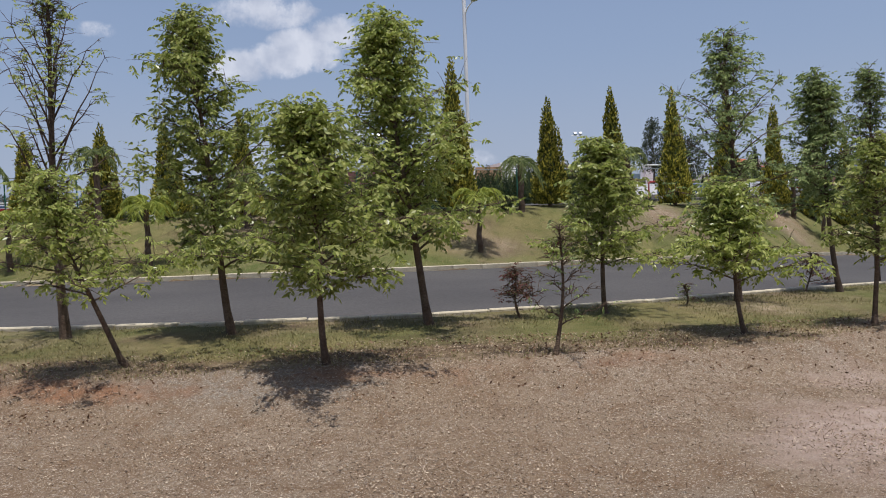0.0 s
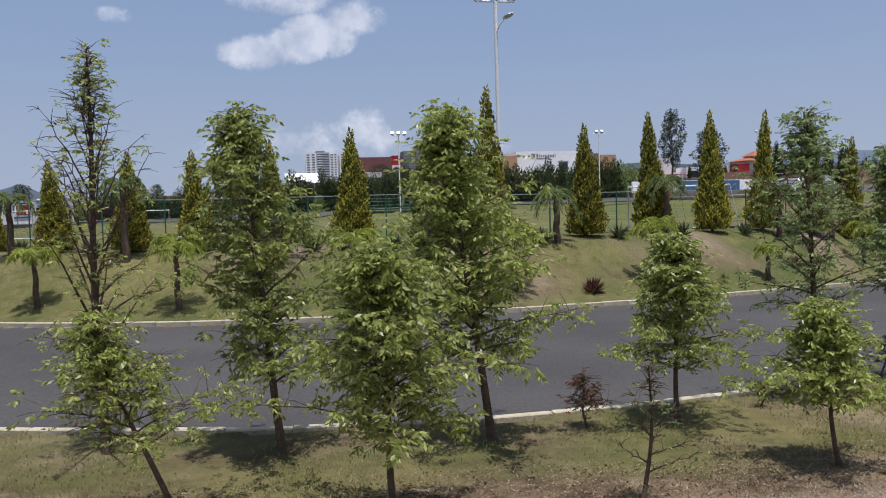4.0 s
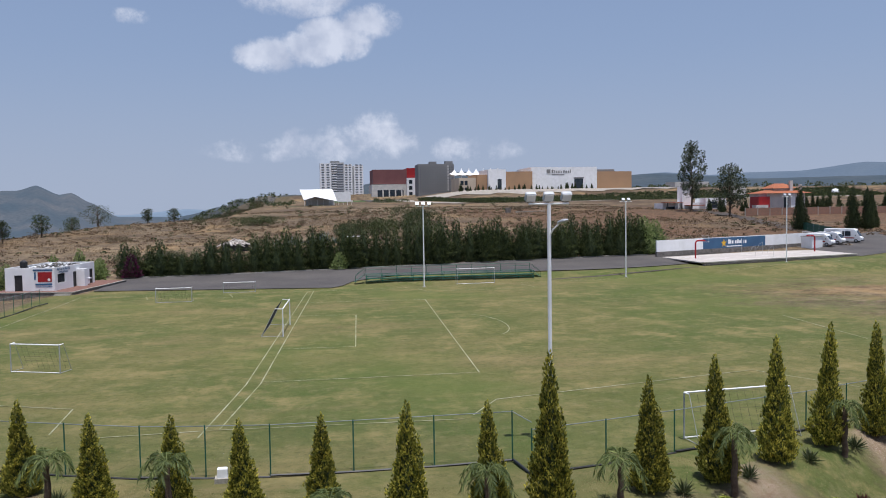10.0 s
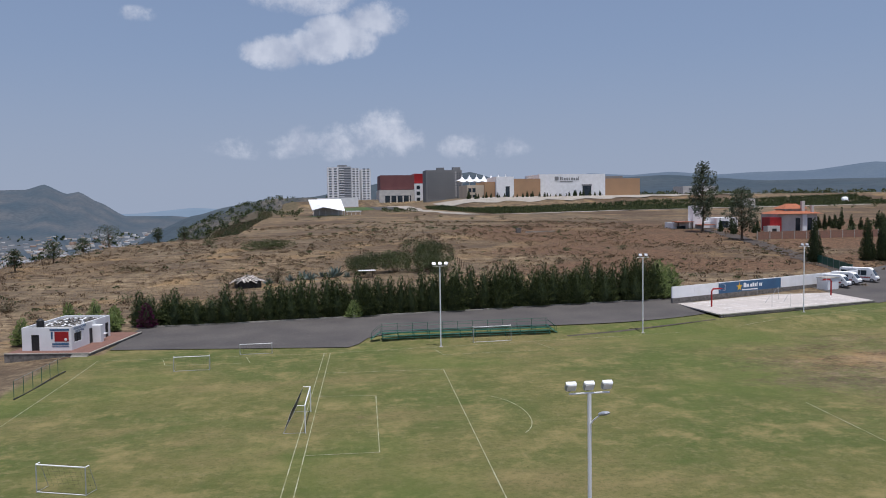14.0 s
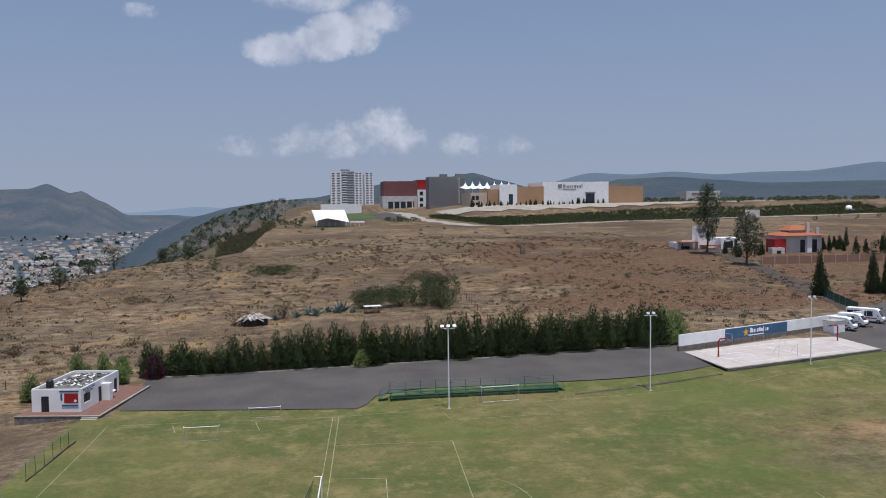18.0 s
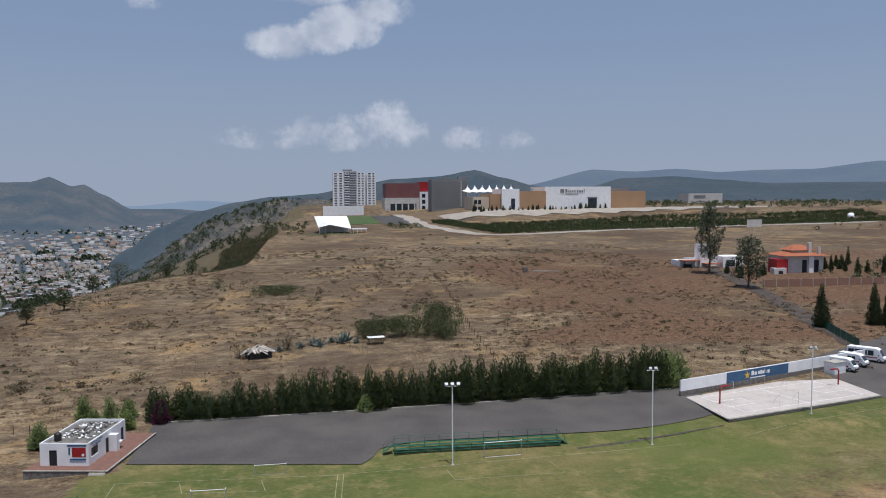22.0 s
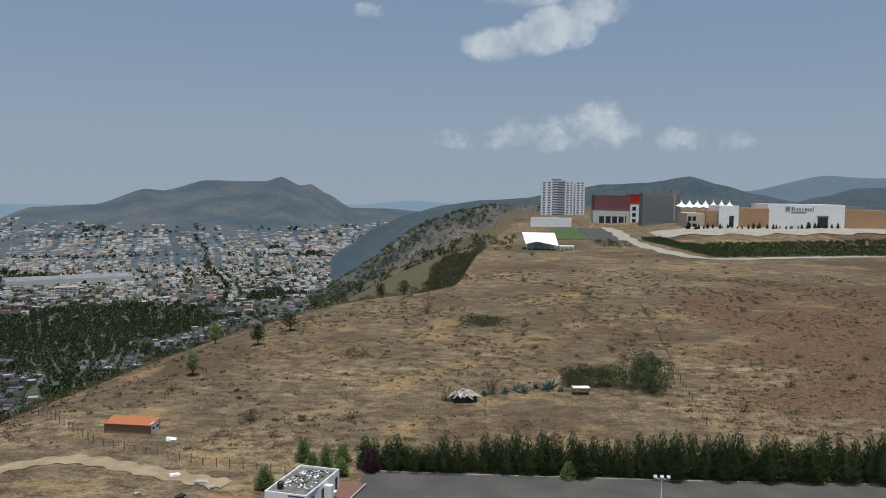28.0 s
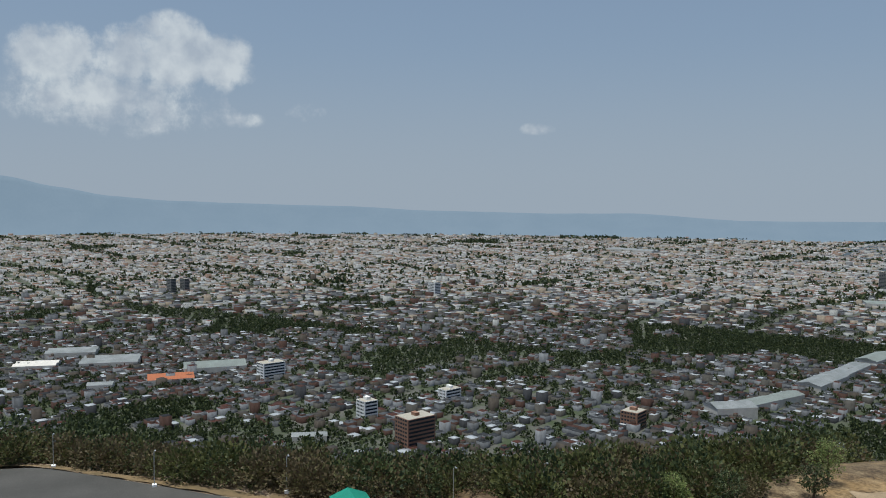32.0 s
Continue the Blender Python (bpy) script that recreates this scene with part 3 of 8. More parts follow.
def kerb(name, line, label):
    """A run of kerb stones, each with its own joints, 0.15 m wide and standing 0.16 m over the road."""
    top = empty(name, pose(0, 0, 0), label, "kerb")
    tagged(top, kind="structure")
    x, n = -22.0, 0
    while x < 32:
        x2 = x + 1.0
        ya, yb = line(x), line(x2)
        long = math.hypot(1.0, yb - ya) - 0.012
        bm = bmesh.new()
        bmesh.ops.create_cube(bm, size=1.0, matrix=Matrix.Diagonal((long, 0.15, 0.3, 1)))
        bmesh.ops.bevel(bm, geom=bm.edges[:], offset=0.018, segments=1, affect="EDGES")
        ob = part("kerb_stone", bm, KERB_PAINT, top)
        z = road_z((x + x2) / 2) - 0.06
        ob.matrix_basis = pose((x + x2) / 2, (ya + yb) / 2, z + 0.015 + random.uniform(-0.008, 0.008), 0, math.degrees(math.atan2(road_z(x) - road_z(x2), 1.0)), math.degrees(math.atan2(yb - ya, 1.0)) + random.uniform(-0.5, 0.5))
        x = x2
    return top


kerb("kerb_near", kerb_near, "weathered cream-painted concrete kerb along the grass verge")
kerb("kerb_far", kerb_far, "weathered cream-painted concrete kerb below the palm bank")

# ---- asphalt lot beyond the field, court, paths ----
LX = [-31.6 + i * 1.5 for i in range(65)]


def lot_front(x):
    return 114.5 + 0.17 * (1.5 - x) if x < 1.5 else 114.5 + 6.3 * sstep(1.5, 5, x) + 0.0115 * max(0.0, x - 38) ** 2


ribbon("parking_lot", [(x, lot_front(x)) for x in LX], [(x, 142.6 + 0.06 * max(0, x - 10)) for x in LX], 0.1, LOT,
       "worn grey asphalt yard along the dark hedge", "yard", 12)
GX = [96 + i * 3 for i in range(24)]
ribbon("van_yard", [(x, 131 + (x - 96) * 0.45) for x in GX], [(x, 158 + (x - 96) * 0.55) for x in GX], 0.07, LOT, "grey asphalt yard where the vans are parked", "yard", 8)
WY = [-60 + i * 3 for i in range(33)]
ribbon("west_lot", [(-176 + (y + 14) * 0.93 if y > -14 else -176, y) for y in WY], [(-92, y) for y in WY], 0.06, OLD_LOT, "grey asphalt car park at the edge of the slope", "car park", 16)


# ---- growing things ----
def tube(line, radii, sides=6, base=0):
    """Vertices and faces of a tapered tube along a line of places."""
    verts, faces = [], []
    for i, p in enumerate(line):
        d = (Vector(line[min(i + 1, len(line) - 1)]) - Vector(line[max(i - 1, 0)])).normalized()
        a = d.cross(Vector((0.3, 0.9, 0.2))).normalized()
        b = d.cross(a)
        for k in range(sides):
            w = 2 * math.pi * k / sides
            verts.append(tuple(Vector(p) + radii[i] * (math.cos(w) * a + math.sin(w) * b)))
    for i in range(len(line) - 1):
        for k in range(sides):
            n = (k + 1) % sides
            faces.append((base + i * sides + k, base + i * sides + n, base + (i + 1) * sides + n, base + (i + 1) * sides + k))
    return verts, faces


class Wood:
    """Gathers tubes into one mesh."""

    def __init__(self):
        self.verts, self.faces = [], []

    def add(self, line, radii, sides=6):
        v, f = tube(line, radii, sides, len(self.verts))
        self.verts += v
        self.faces += f


def leaves(name, places, ways, long, wide, material, rng, parent=None, droop=0.0):
    """Pointed leaf blades, one diamond each, at the places along the ways."""
    p, d = np.asarray(places, float), np.asarray(ways, float)
    n = len(p)
    d = d + rng.normal(0, 0.25, (n, 3)) - np.array([0, 0, droop])
    d /= np.linalg.norm(d, axis=1, keepdims=True) + 1e-9
    s = np.cross(d, rng.normal(0, 1, (n, 3)))
    s /= np.linalg.norm(s, axis=1, keepdims=True) + 1e-9
    size = rng.uniform(0.7, 1.25, (n, 1))
    v = np.stack([p, p + d * long * 0.45 * size + s * wide * 0.5 * size, p + d * long * size, p + d * long * 0.45 * size - s * wide * 0.5 * size], 1).reshape(-1, 3)
    me = bpy.data.meshes.new(name)
    me.vertices.add(4 * n)
    me.vertices.foreach_set("co", v.astype(np.float32).ravel())
    me.loops.add(4 * n)
    me.loops.foreach_set("vertex_index", np.arange(4 * n, dtype=np.int32))
    me.polygons.add(n)
    me.polygons.foreach_set("loop_start", np.arange(0, 4 * n, 4, dtype=np.int32))
    me.update(calc_edges=True)
    me.materials.append(material)
    if name == "":
        return me
    ob = new(name, me)
    if parent:
        ob.parent = parent
    return ob


def broadleaf(name, x, y, height, clear, spread, lean, seed, label, material=None, sprays=2, limbs=30, leaf=0.085, bare=0.0, steep=1.0, belly=0.4, group="roadside trees"):
    """A young tree: a leaning tapered trunk, limbs that climb and droop at the tip, twigs, and hanging sprays of narrow leaflets."""
    rng = np.random.default_rng(seed)
    top = empty(name, pose(x, y, ground(x, y) - 0.04), label, "tree", group)
    wood = Wood()
    n = 12
    line, radii = [], []
    thick = 0.0105 * height + 0.008
    for i in range(n + 1):
        s = i / n
        line.append((lean[0] * s ** 0.8 + 0.04 * math.sin(5 * s + seed), lean[1] * s + 0.04 * math.cos(4 * s + seed), height * 0.97 * s))
        radii.append(thick * (1 - 0.88 * s) + 0.005 + (0.02 * max(0, 1 - s * 12)))
    wood.add(line, radii, 8)
    twigs = []

    def sprout(p, out, long, number):
        for _ in range(number):
            w = (Vector((rng.normal(), rng.normal(), rng.uniform(-0.35, 0.8))).normalized() + out * 0.6).normalized()
            tip = p + w * long * rng.uniform(0.5, 1.2)
            tip.z = min(tip.z, height)
            wood.add([tuple(p), tuple(p.lerp(tip, 0.5) + Vector((0, 0, 0.02))), tuple(tip)], [0.006, 0.004, 0.002], 3)
            if rng.random() >= bare:
                twigs.append((p, tip))

    for k in range(limbs):
        s = clear + (0.98 - clear) * ((k + 0.5) / limbs)
        i = min(n - 1, int(s * n))
        a = Vector(line[i]).lerp(Vector(line[i + 1]), s * n - i)
        u = (s - clear) / (1 - clear)
        reach = min(1.0, u + 0.62 * spread / (height * (1 - clear)) * (1 - 0.5 * u))
        shape = 0.45 + 0.55 * (reach / belly) ** 0.8 if reach < belly else max(0.1, 1 - 0.92 * ((reach - belly) / (1 - belly)) ** 1.25)
        long = spread * shape * rng.uniform(0.5, 1.35) * 1.3
        climb = radians(26 + 38 * u + rng.uniform(-14, 14)) * steep
        long = min(long, (height - a.z) / max(0.35, math.sin(climb)) + 0.1)
        turn = 2.4 * k + rng.uniform(-0.5, 0.5)
        out = Vector((math.cos(turn), math.sin(turn), 0))
        pts, rr = [], []
        m = 6
        for j in range(m + 1):
            q = j / m
            p = a + out * long * q * math.cos(climb) + Vector((0, 0, long * (math.sin(climb) * q - 0.16 * q * q))) + Vector(rng.normal(0, 0.025, 3)) * q
            p.z = min(p.z, height - 0.02 * (m - j))
            pts.append(tuple(p))
            rr.append((0.32 * radii[i] + 0.003) * (1 - 0.8 * q))
        wood.add(pts, rr, 5)
        for j in range(1, m + 1):
            sprout(Vector(pts[j]), out, (0.15 + 0.2 * spread) * (0.6 if bare > 0.5 else 1.0), 3)
    for j in range(8):
        sprout(Vector(line[-1]).lerp(Vector(line[-3]), j / 8), Vector((0, 0, 0.5)), 0.2, 2)
    mesh_object("trunk", wood.verts, wood.faces, BARK, top, True)
    if twigs:
        A, W = [], []
        for t0, tip in twigs:
            for _ in range(sprays + (rng.random() < 0.5)):
                c = t0.lerp(tip, rng.uniform(0.2, 1.05)) + Vector(rng.normal(0, 0.045, 3))
                axis = Vector((rng.normal(), rng.normal(), rng.uniform(-1.1, 0.35))).normalized()
                side = axis.cross(Vector((0, 0, 1))).normalized()
                for h in range(4):
                    o = c + axis * (0.03 + h * leaf * 0.42)
                    for sg in (-1, 1):
                        A.append(o)
                        W.append(axis * 0.55 + side * sg - Vector((0, 0, 0.4)))
                A.append(c + axis * (0.03 + 4 * leaf * 0.42))
                W.append(axis)
        leaves("crown", A, W, leaf, leaf * 0.4, material or LEAF_ASH, rng, top, 0.15)
    return top


TREES = (
    # x, y, height, bare stem share, spread, lean, seed, sprays, limbs, leaf, bare twigs, steep, belly, label
    (-3.55, 11.3, 5.8, 0.18, 1.5, (-0.05, 0.0), 3, 1, 44, 0.065, 0.72, 1.5, 0.45, "slender half-bare roadside tree with fine grey twigs"),
    (-1.08, 10.6, 4.85, 0.2, 1.0, (-0.5, 0.05), 5, 2, 40, 0.085, 0.08, 1.0, 0.5, "tall leafy roadside ash tree with a narrow green crown"),
    (1.76, 10.4, 4.8, 0.24, 1.12, (-0.5, 0.1), 7, 2, 46, 0.09, 0.05, 1.0, 0.45, "dense green ash tree on a leaning trunk"),
    (0.15, 8.2, 3.1, 0.3, 1.12, (-0.25, -0.6), 11, 2, 36, 0.085, 0.12, 0.8, 0.3, "bushy young ash tree with a broad low crown"),
    (-2.3, 8.9, 2.45, 0.36, 0.8, (-0.72, -0.4), 13, 1, 24, 0.075, 0.2, 0.8, 0.35, "thin young ash tree leaning over the dirt bank"),
    (4.77, 10.7, 2.9, 0.28, 0.85, (-0.08, 0.0), 17, 2, 28, 0.085, 0.05, 0.85, 0.4, "small roadside ash tree with a drooping crown"),
    (7.6, 11.45, 4.95, 0.3, 1.02, (-0.12, 0.1), 19, 1, 40, 0.08, 0.25, 1.0, 0.5, "tall thin-leaved roadside tree beside the kerb"),
    (5.95, 8.6, 2.2, 0.34, 0.82, (-0.3, 0.0), 23, 2, 26, 0.08, 0.05, 0.8, 0.4, "short bushy ash tree on the grass verge"),
    (10.5, 12.55, 4.5, 0.36, 0.8, (-0.4, 0.1), 29, 2, 34, 0.085, 0.15, 0.95, 0.45, "grey-green roadside tree with hanging foliage"),
    (8.2, 8.8, 2.9, 0.34, 0.62, (-0.02, 0.0), 31, 1, 24, 0.08, 0.25, 0.9, 0.45, "slim young tree on the dry verge"),
    (12.7, 14.2, 5.1, 0.3, 0.95, (-0.1, 0.0), 33, 1, 34, 0.085, 0.15, 0.95, 0.45, "grey-green roadside tree at the bend of the drive"),
)
for x, y, h, clear, spread, lean, seed, sprays, limbs, leaf, bare, steep, belly, label in TREES:
    broadleaf("roadside_tree", x, y, h, clear, spread, lean, seed, label, LEAF_ASH if seed not in (29, 19, 33) else LEAF_DARK, sprays, limbs, leaf, bare, steep, belly)
broadleaf("sapling", 2.95, 7.95, 1.68, 0.2, 0.5, (0.08, 0.0), 37, "sparse young sapling in a dug hollow", LEAF_DARK, 1, 12, 0.05, 0.85)
broadleaf("sapling", 3.3, 10.67, 0.82, 0.3, 0.26, (-0.1, 0.0), 41, "small sapling with reddish leaves beside the kerb", LEAF_RED, 1, 10, 0.045, 0.5)
broadleaf("sapling", 9.8, 12.6, 0.82, 0.25, 0.3, (0.1, 0.0), 43, "little bare-stemmed sapling by the kerb", LEAF_RED, 1, 9, 0.045, 0.6)
broadleaf("sapling", 6.42, 11.17, 0.42, 0.2, 0.14, (0.0, 0.0), 44, "tiny dry shoot at the kerb", LEAF_DARK, 1, 4, 0.03, 0.7)


def thuja_mesh(seed, height, radius, n):
    """Upward blades over a slim cone with a lower second leader and a broken outline."""
    rng = np.random.default_rng(seed)
    u = 1 - np.sqrt(rng.uniform(0.0, 1, n))
    u = np.clip(u, 0, 0.99)
    a = rng.uniform(0, 2 * np.pi, n)
    clump = 1 + 0.26 * np.sin(a * 5 + u * 17 + seed) * np.sin(u * 44 + seed) + 0.2 * np.sin(a * 3 - u * 31) + 0.2 * np.sin(a * 9 + u * 52 + 2 * seed)
    prof = np.where(u < 0.12, 0.72 + u * 2.2, 1.0) * (1 - u) ** 0.8 * (1.0 + 0.12 * np.sin(u * 9))
    r = radius * prof * clump * np.sqrt(rng.uniform(0.5, 1.0, n))
    second = rng.random(n) < 0.24
    high = np.where(second, height * (0.6 + 0.06 * (seed % 3)), height)
    r = np.where(second, r * 0.62, r * 0.92)
    p = np.stack([r * np.cos(a) + np.where(second, radius * 0.52, -radius * 0.06), r * np.sin(a), u * high + 0.12], 1)
    d = np.stack([np.cos(a) * 0.5, np.sin(a) * 0.5, 1.0 + 0 * a], 1)
    core = Wood()
    core.add([(0, 0, 0.15), (0, 0, height * 0.12), (0, 0, height * 0.5), (0, 0, height * 0.95)], [radius * 0.4, radius * 0.6, radius * 0.36, 0.02], 10)
    return p, d, core, rng


def conifer(name, height, radius, n, seed, material, leaf, label, group, x, y, z=None):
    top = empty(name, pose(x, y, (ground(x, y) if z is None else z) - 0.05), label, "tree", group)
    p, d, core, rng = thuja_mesh(seed, height, radius, n)
    w = Wood()
    w.add([(0, 0, 0), (0, 0, height * 0.3), (0, 0, height * 0.8)], [0.03 + height * 0.012, 0.02 + height * 0.01, 0.02], 7)
    mesh_object("trunk", w.verts, w.faces, BARK, top, True)
    crown = leaves("crown", p, d, leaf, leaf * 0.5, material, rng, top)
    mesh_object("inner_core", core.verts, core.faces, LEAF_CEDAR, crown, True)
    return top


CYPRESS = ((-15.9, 36.6, 4.0), (-13.1, 34.8, 3.8), (-9.9, 32.5, 3.65), (-6.9, 31.0, 3.8), (-4.35, 30.2, 3.75), (-1.65, 29.5, 4.0), (1.2, 28.9, 4.4), (4.1, 28.5, 4.4), (6.35, 29.0, 5.85),
           (10.6, 30.1, 4.5), (13.8, 30.8, 5.1), (17.5, 32.6, 5.45), (21.2, 34.6, 5.7), (25.3, 36.5, 5.7), (28.9, 38.4, 5.6), (32.4, 40.2, 5.5), (36.0, 41.8, 5.5))
masters = [conifer("golden_cypress", 5.0, 0.72, 11000, 101 + k, LEAF_GOLD, 0.13, "yellow-green columnar cypress along the bank top", "bank cypresses", *CYPRESS[k][:2]) for k in range(3)]
for k, (x, y, h) in enumerate(CYPRESS):
    s = (h - 0.12) / 5.0
    w = 0.92 + 0.25 * (s - 0.8)
    m = pose(x, y, ground(x, y) - 0.05, random.uniform(-1.5, 1.5), random.uniform(-1.5, 1.5), random.uniform(-50, 50)) @ Matrix.Diagonal((w, w, s, 1))
    if k < 3:
        masters[k].matrix_world = m
    else:
        copy_thing(masters[k % 3], m @ Matrix.Diagonal([1 / v for v in masters[k % 3].scale] + [1])).matrix_world = m


def palm(x, y, trunk, fronds, reach, droop, seed, material, label, stem=0.09):
    """A feather palm: ringed trunk and arching fronds, each with two rows of leaflets."""
    rng = np.random.default_rng(seed)
    top = empty("palm", pose(x, y, ground(x, y) - 0.05), label, "palm", "bank palms")
    w = Wood()
    rings = 14
    w.add([(0.02 * math.sin(i), 0.02 * math.cos(i * 1.3), trunk * i / rings) for i in range(rings + 1)], [stem * (1.35 - 0.45 * i / rings) * (1.0 if i % 2 else 1.1) for i in range(rings + 1)], 9)
    mesh_object("trunk", w.verts, w.faces, BARK, top, True)
    for k in range(fronds):
        a = 2.4 * k + rng.uniform(-0.3, 0.3)
        up = rng.uniform(0.35, 1.25) if k % 3 else rng.uniform(0.9, 1.6)
        L = reach * rng.uniform(0.8, 1.1)
        o = Vector((math.cos(a), math.sin(a), 0))
        pts = []
        for j in range(9):
            q = j / 8
            pts.append(o * L * q * (1 - 0.18 * q) + Vector((0, 0, trunk + L * (up * q - (up * 0.45 + droop) * q * q))))
        stemw = Wood()
        stemw.add([tuple(p) for p in pts], [0.018 * (1 - 0.8 * j / 8) + 0.003 for j in range(9)], 4)
        fr = mesh_object("frond", stemw.verts, stemw.faces, material, top, True)
        P, D = [], []
        side = o.cross(Vector((0, 0, 1)))
        for j in range(46):
            q = 0.12 + 0.88 * j / 45
            i = min(7, int(q * 8))
            c = pts[i].lerp(pts[i + 1], q * 8 - i)
            f = (pts[i + 1] - pts[i]).normalized()
            for sg in (-1, 1):
                P.append(c)
                D.append(side * sg * 0.8 + f * 0.7 - Vector((0, 0, 0.55)))
        leaves("frond_blade", P, D, 0.3 * reach ** 0.5, 0.035, material, rng, fr, 0.15)
    return top


for k, (x, y, trunk) in enumerate(((-9.25, 27.7, 1.75), (-4.5, 25.5, 2.05), (0.9, 24.9, 2.0), (6.4, 25.45, 1.9), (11.9, 26.7, 2.1), (18.0, 29.1, 1.3), (27.0, 35.0, 1.9))):
    palm(x, y, trunk, 12, 1.1 if k != 5 else 0.65, 0.6, 200 + k, LEAF_PALM_NEW, "young yellow-green palm on the grassy bank", 0.075)
for k, (x, y, h) in enumerate(((-11.4, 32.3, 2.2), (-6.8, 29.7, 2.75), (-1.45, 27.9, 1.8), (3.85, 27.9, 2.3), (9.0, 28.9, 1.9), (14.0, 29.9, 2.6), (21.7, 34.0, 2.3), (26.4, 36.6, 2.5))):
    palm(x, y, h, 10, 1.1, 0.95, 230 + k, LEAF_PALM, "drooping grey-green feather palm below the cypresses", 0.1)


def rosette(x, y, seed, size, material, label, category="shrub", blades=60):
    rng = np.random.default_rng(seed)
    a, e = rng.uniform(0, 6.28, blades), rng.uniform(0.15, 1.4, blades)
    d = np.stack([np.cos(a) * np.cos(e), np.sin(a) * np.cos(e), np.sin(e)], 1)
    ob = leaves("shrub", d * 0.05 * size, d, size, size * 0.11, material, rng)
    ob.matrix_world = pose(x, y, ground(x, y) - 0.01)
    return tagged(ob, label, category, "bank shrubs")


for k, (x, y) in enumerate(((-14.2, 35.3), (-11.4, 33.3), (-8.3, 31.3), (-5.6, 30.3), (-3.0, 29.5), (-0.25, 28.8), (2.7, 28.3), (8.4, 29.0), (11.9, 29.9), (15.4, 31.2), (22.9, 34.9), (19.3, 33.0))):
    rosette(x, y, 300 + k, 0.55, LEAF_SCRUB, "small dark spiky shrub between the cypresses", blades=90)
rosette(9.2, 25.7, 330, 0.5, LEAF_RED, "dark red-leaved shrub on the bank", blades=140)
rosette(20.6, 31.3, 331, 0.45, LEAF_RED, "dark red-leaved shrub on the bank", blades=140)
rosette(15.4, 28.0, 332, 0.3, LEAF_SCRUB, "small green shrub on the bank")


def litter(name, n, seed, area, long, wide, material, label, flat=0.25):
    """Dry leaves, bits of straw and pebbles strewn over the ground, in one mesh."""
    rng = np.random.default_rng(seed)
    P, D = [], []
    while len(P) < n:
        x, y = rng.uniform(area[0], area[1]), rng.uniform(area[2], area[3])
        if y > scarp(x) + 1.2 or (noise.noise((x * 0.5, y * 0.5, seed)) + rng.uniform(-0.5, 0.5) < -0.1):
            continue
        P.append((x, y, ground(x, y) + 0.012))
        D.append((rng.normal(), rng.normal(), abs(rng.normal()) * flat))
    ob = leaves(name, P, D, long, wide, material, rng)
    return tagged(ob, label, "litter", kind="stuff")


LITTER = foliage("dry_litter", (0.23, 0.155, 0.1), (0.32, 0.235, 0.15), (0.54, 0.44, 0.32), 0.05)
DEAD_LEAF = foliage("dead_leaves", (0.08, 0.045, 0.026), (0.16, 0.085, 0.045), (0.28, 0.17, 0.095), 0.05)
litter("leaf_litter", 60000, 61, (-7, 10, 2.4, 9.5), 0.026, 0.012, LITTER, "dry leaves and straw strewn over the dirt")
litter("scarp_leaves", 2200, 66, (-7, 10, 7.2, 9.6), 0.05, 0.022, DEAD_LEAF, "dark fallen leaves gathered at the foot of the scarp", 0.4)
litter("straw", 9000, 62, (-7, 10, 2.4, 9.5), 0.09, 0.006, LITTER, "thin bleached straw lying on the dirt", 0.6)


def turf(name, n, seed, area, keep, high, material, label, patch=0.0, lean=0.5):
    """Grass blades in one mesh."""
    rng = np.random.default_rng(seed)
    P, D = [], []
    tries = 0
    while len(P) < n and tries < n * 8:
        tries += 1
        x, y = rng.uniform(area[0], area[1]), rng.uniform(area[2], area[3])
        if not keep(x, y) or (patch and noise.noise((x * patch, y * patch, seed)) + rng.uniform(-0.35, 0.35) < 0.0):
            continue
        P.append((x, y, land_height(x, y) - 0.02))
        D.append((rng.normal() * lean, rng.normal() * lean, 1.0))
    ob = leaves(name, P, D, high, high * 0.16, material, rng)
    return tagged(ob, label, "grass", kind="stuff")


BLADE = foliage("verge_grass", (0.12, 0.115, 0.04), (0.23, 0.19, 0.08), (0.35, 0.29, 0.15), 0.25)
HAY = foliage("hill_hay", (0.2, 0.13, 0.07), (0.32, 0.23, 0.13), (0.12, 0.08, 0.045), 0.2)
turf("verge_grass", 26000, 63, (-9, 15, 6.5, 16), lambda x, y: scarp(x) - 0.2 < y < kerb_near(x) - 0.1, 0.07, BLADE, "short dry grass of the verge", 0.8, 0.8)
turf("bank_grass", 26000, 64, (-16, 26, 22, 38), lambda x, y: kerb_far(x) + 0.1 < y < cypress_line(x) + 4, 0.08, BLADE, "short patchy grass of the bank", 0.4, 0.8)
turf("hill_grass", 42000, 65, (-110, 110, 146, 330), lambda x, y: x > west_edge(y) - 10 and abs(x) < 0.55 * y, 0.55, HAY, "tufts of bleached grass on the hill", 0.09, 0.7)


# ---- sports field ----
def box(bm, x, y, z, dx, dy, dz, m=None, bevel=0.0):
    """A box whose low corner is x, y, z, in a bmesh."""
    r = bmesh.ops.create_cube(bm, size=1.0, matrix=(m or Matrix()) @ Matrix.Translation((x + dx / 2, y + dy / 2, z + dz / 2)) @ Matrix.Diagonal((dx, dy, dz, 1)))
    if bevel:
        edges = {e for v in r["verts"] for e in v.link_edges}
        bmesh.ops.bevel(bm, geom=list(edges), offset=bevel, segments=2, affect="EDGES")
    return bm


def block(name, material, parent, x, y, z, dx, dy, dz, label="", bevel=0.0):
    return part(name, box(bmesh.new(), x, y, z, dx, dy, dz, None, bevel), material, parent, label)


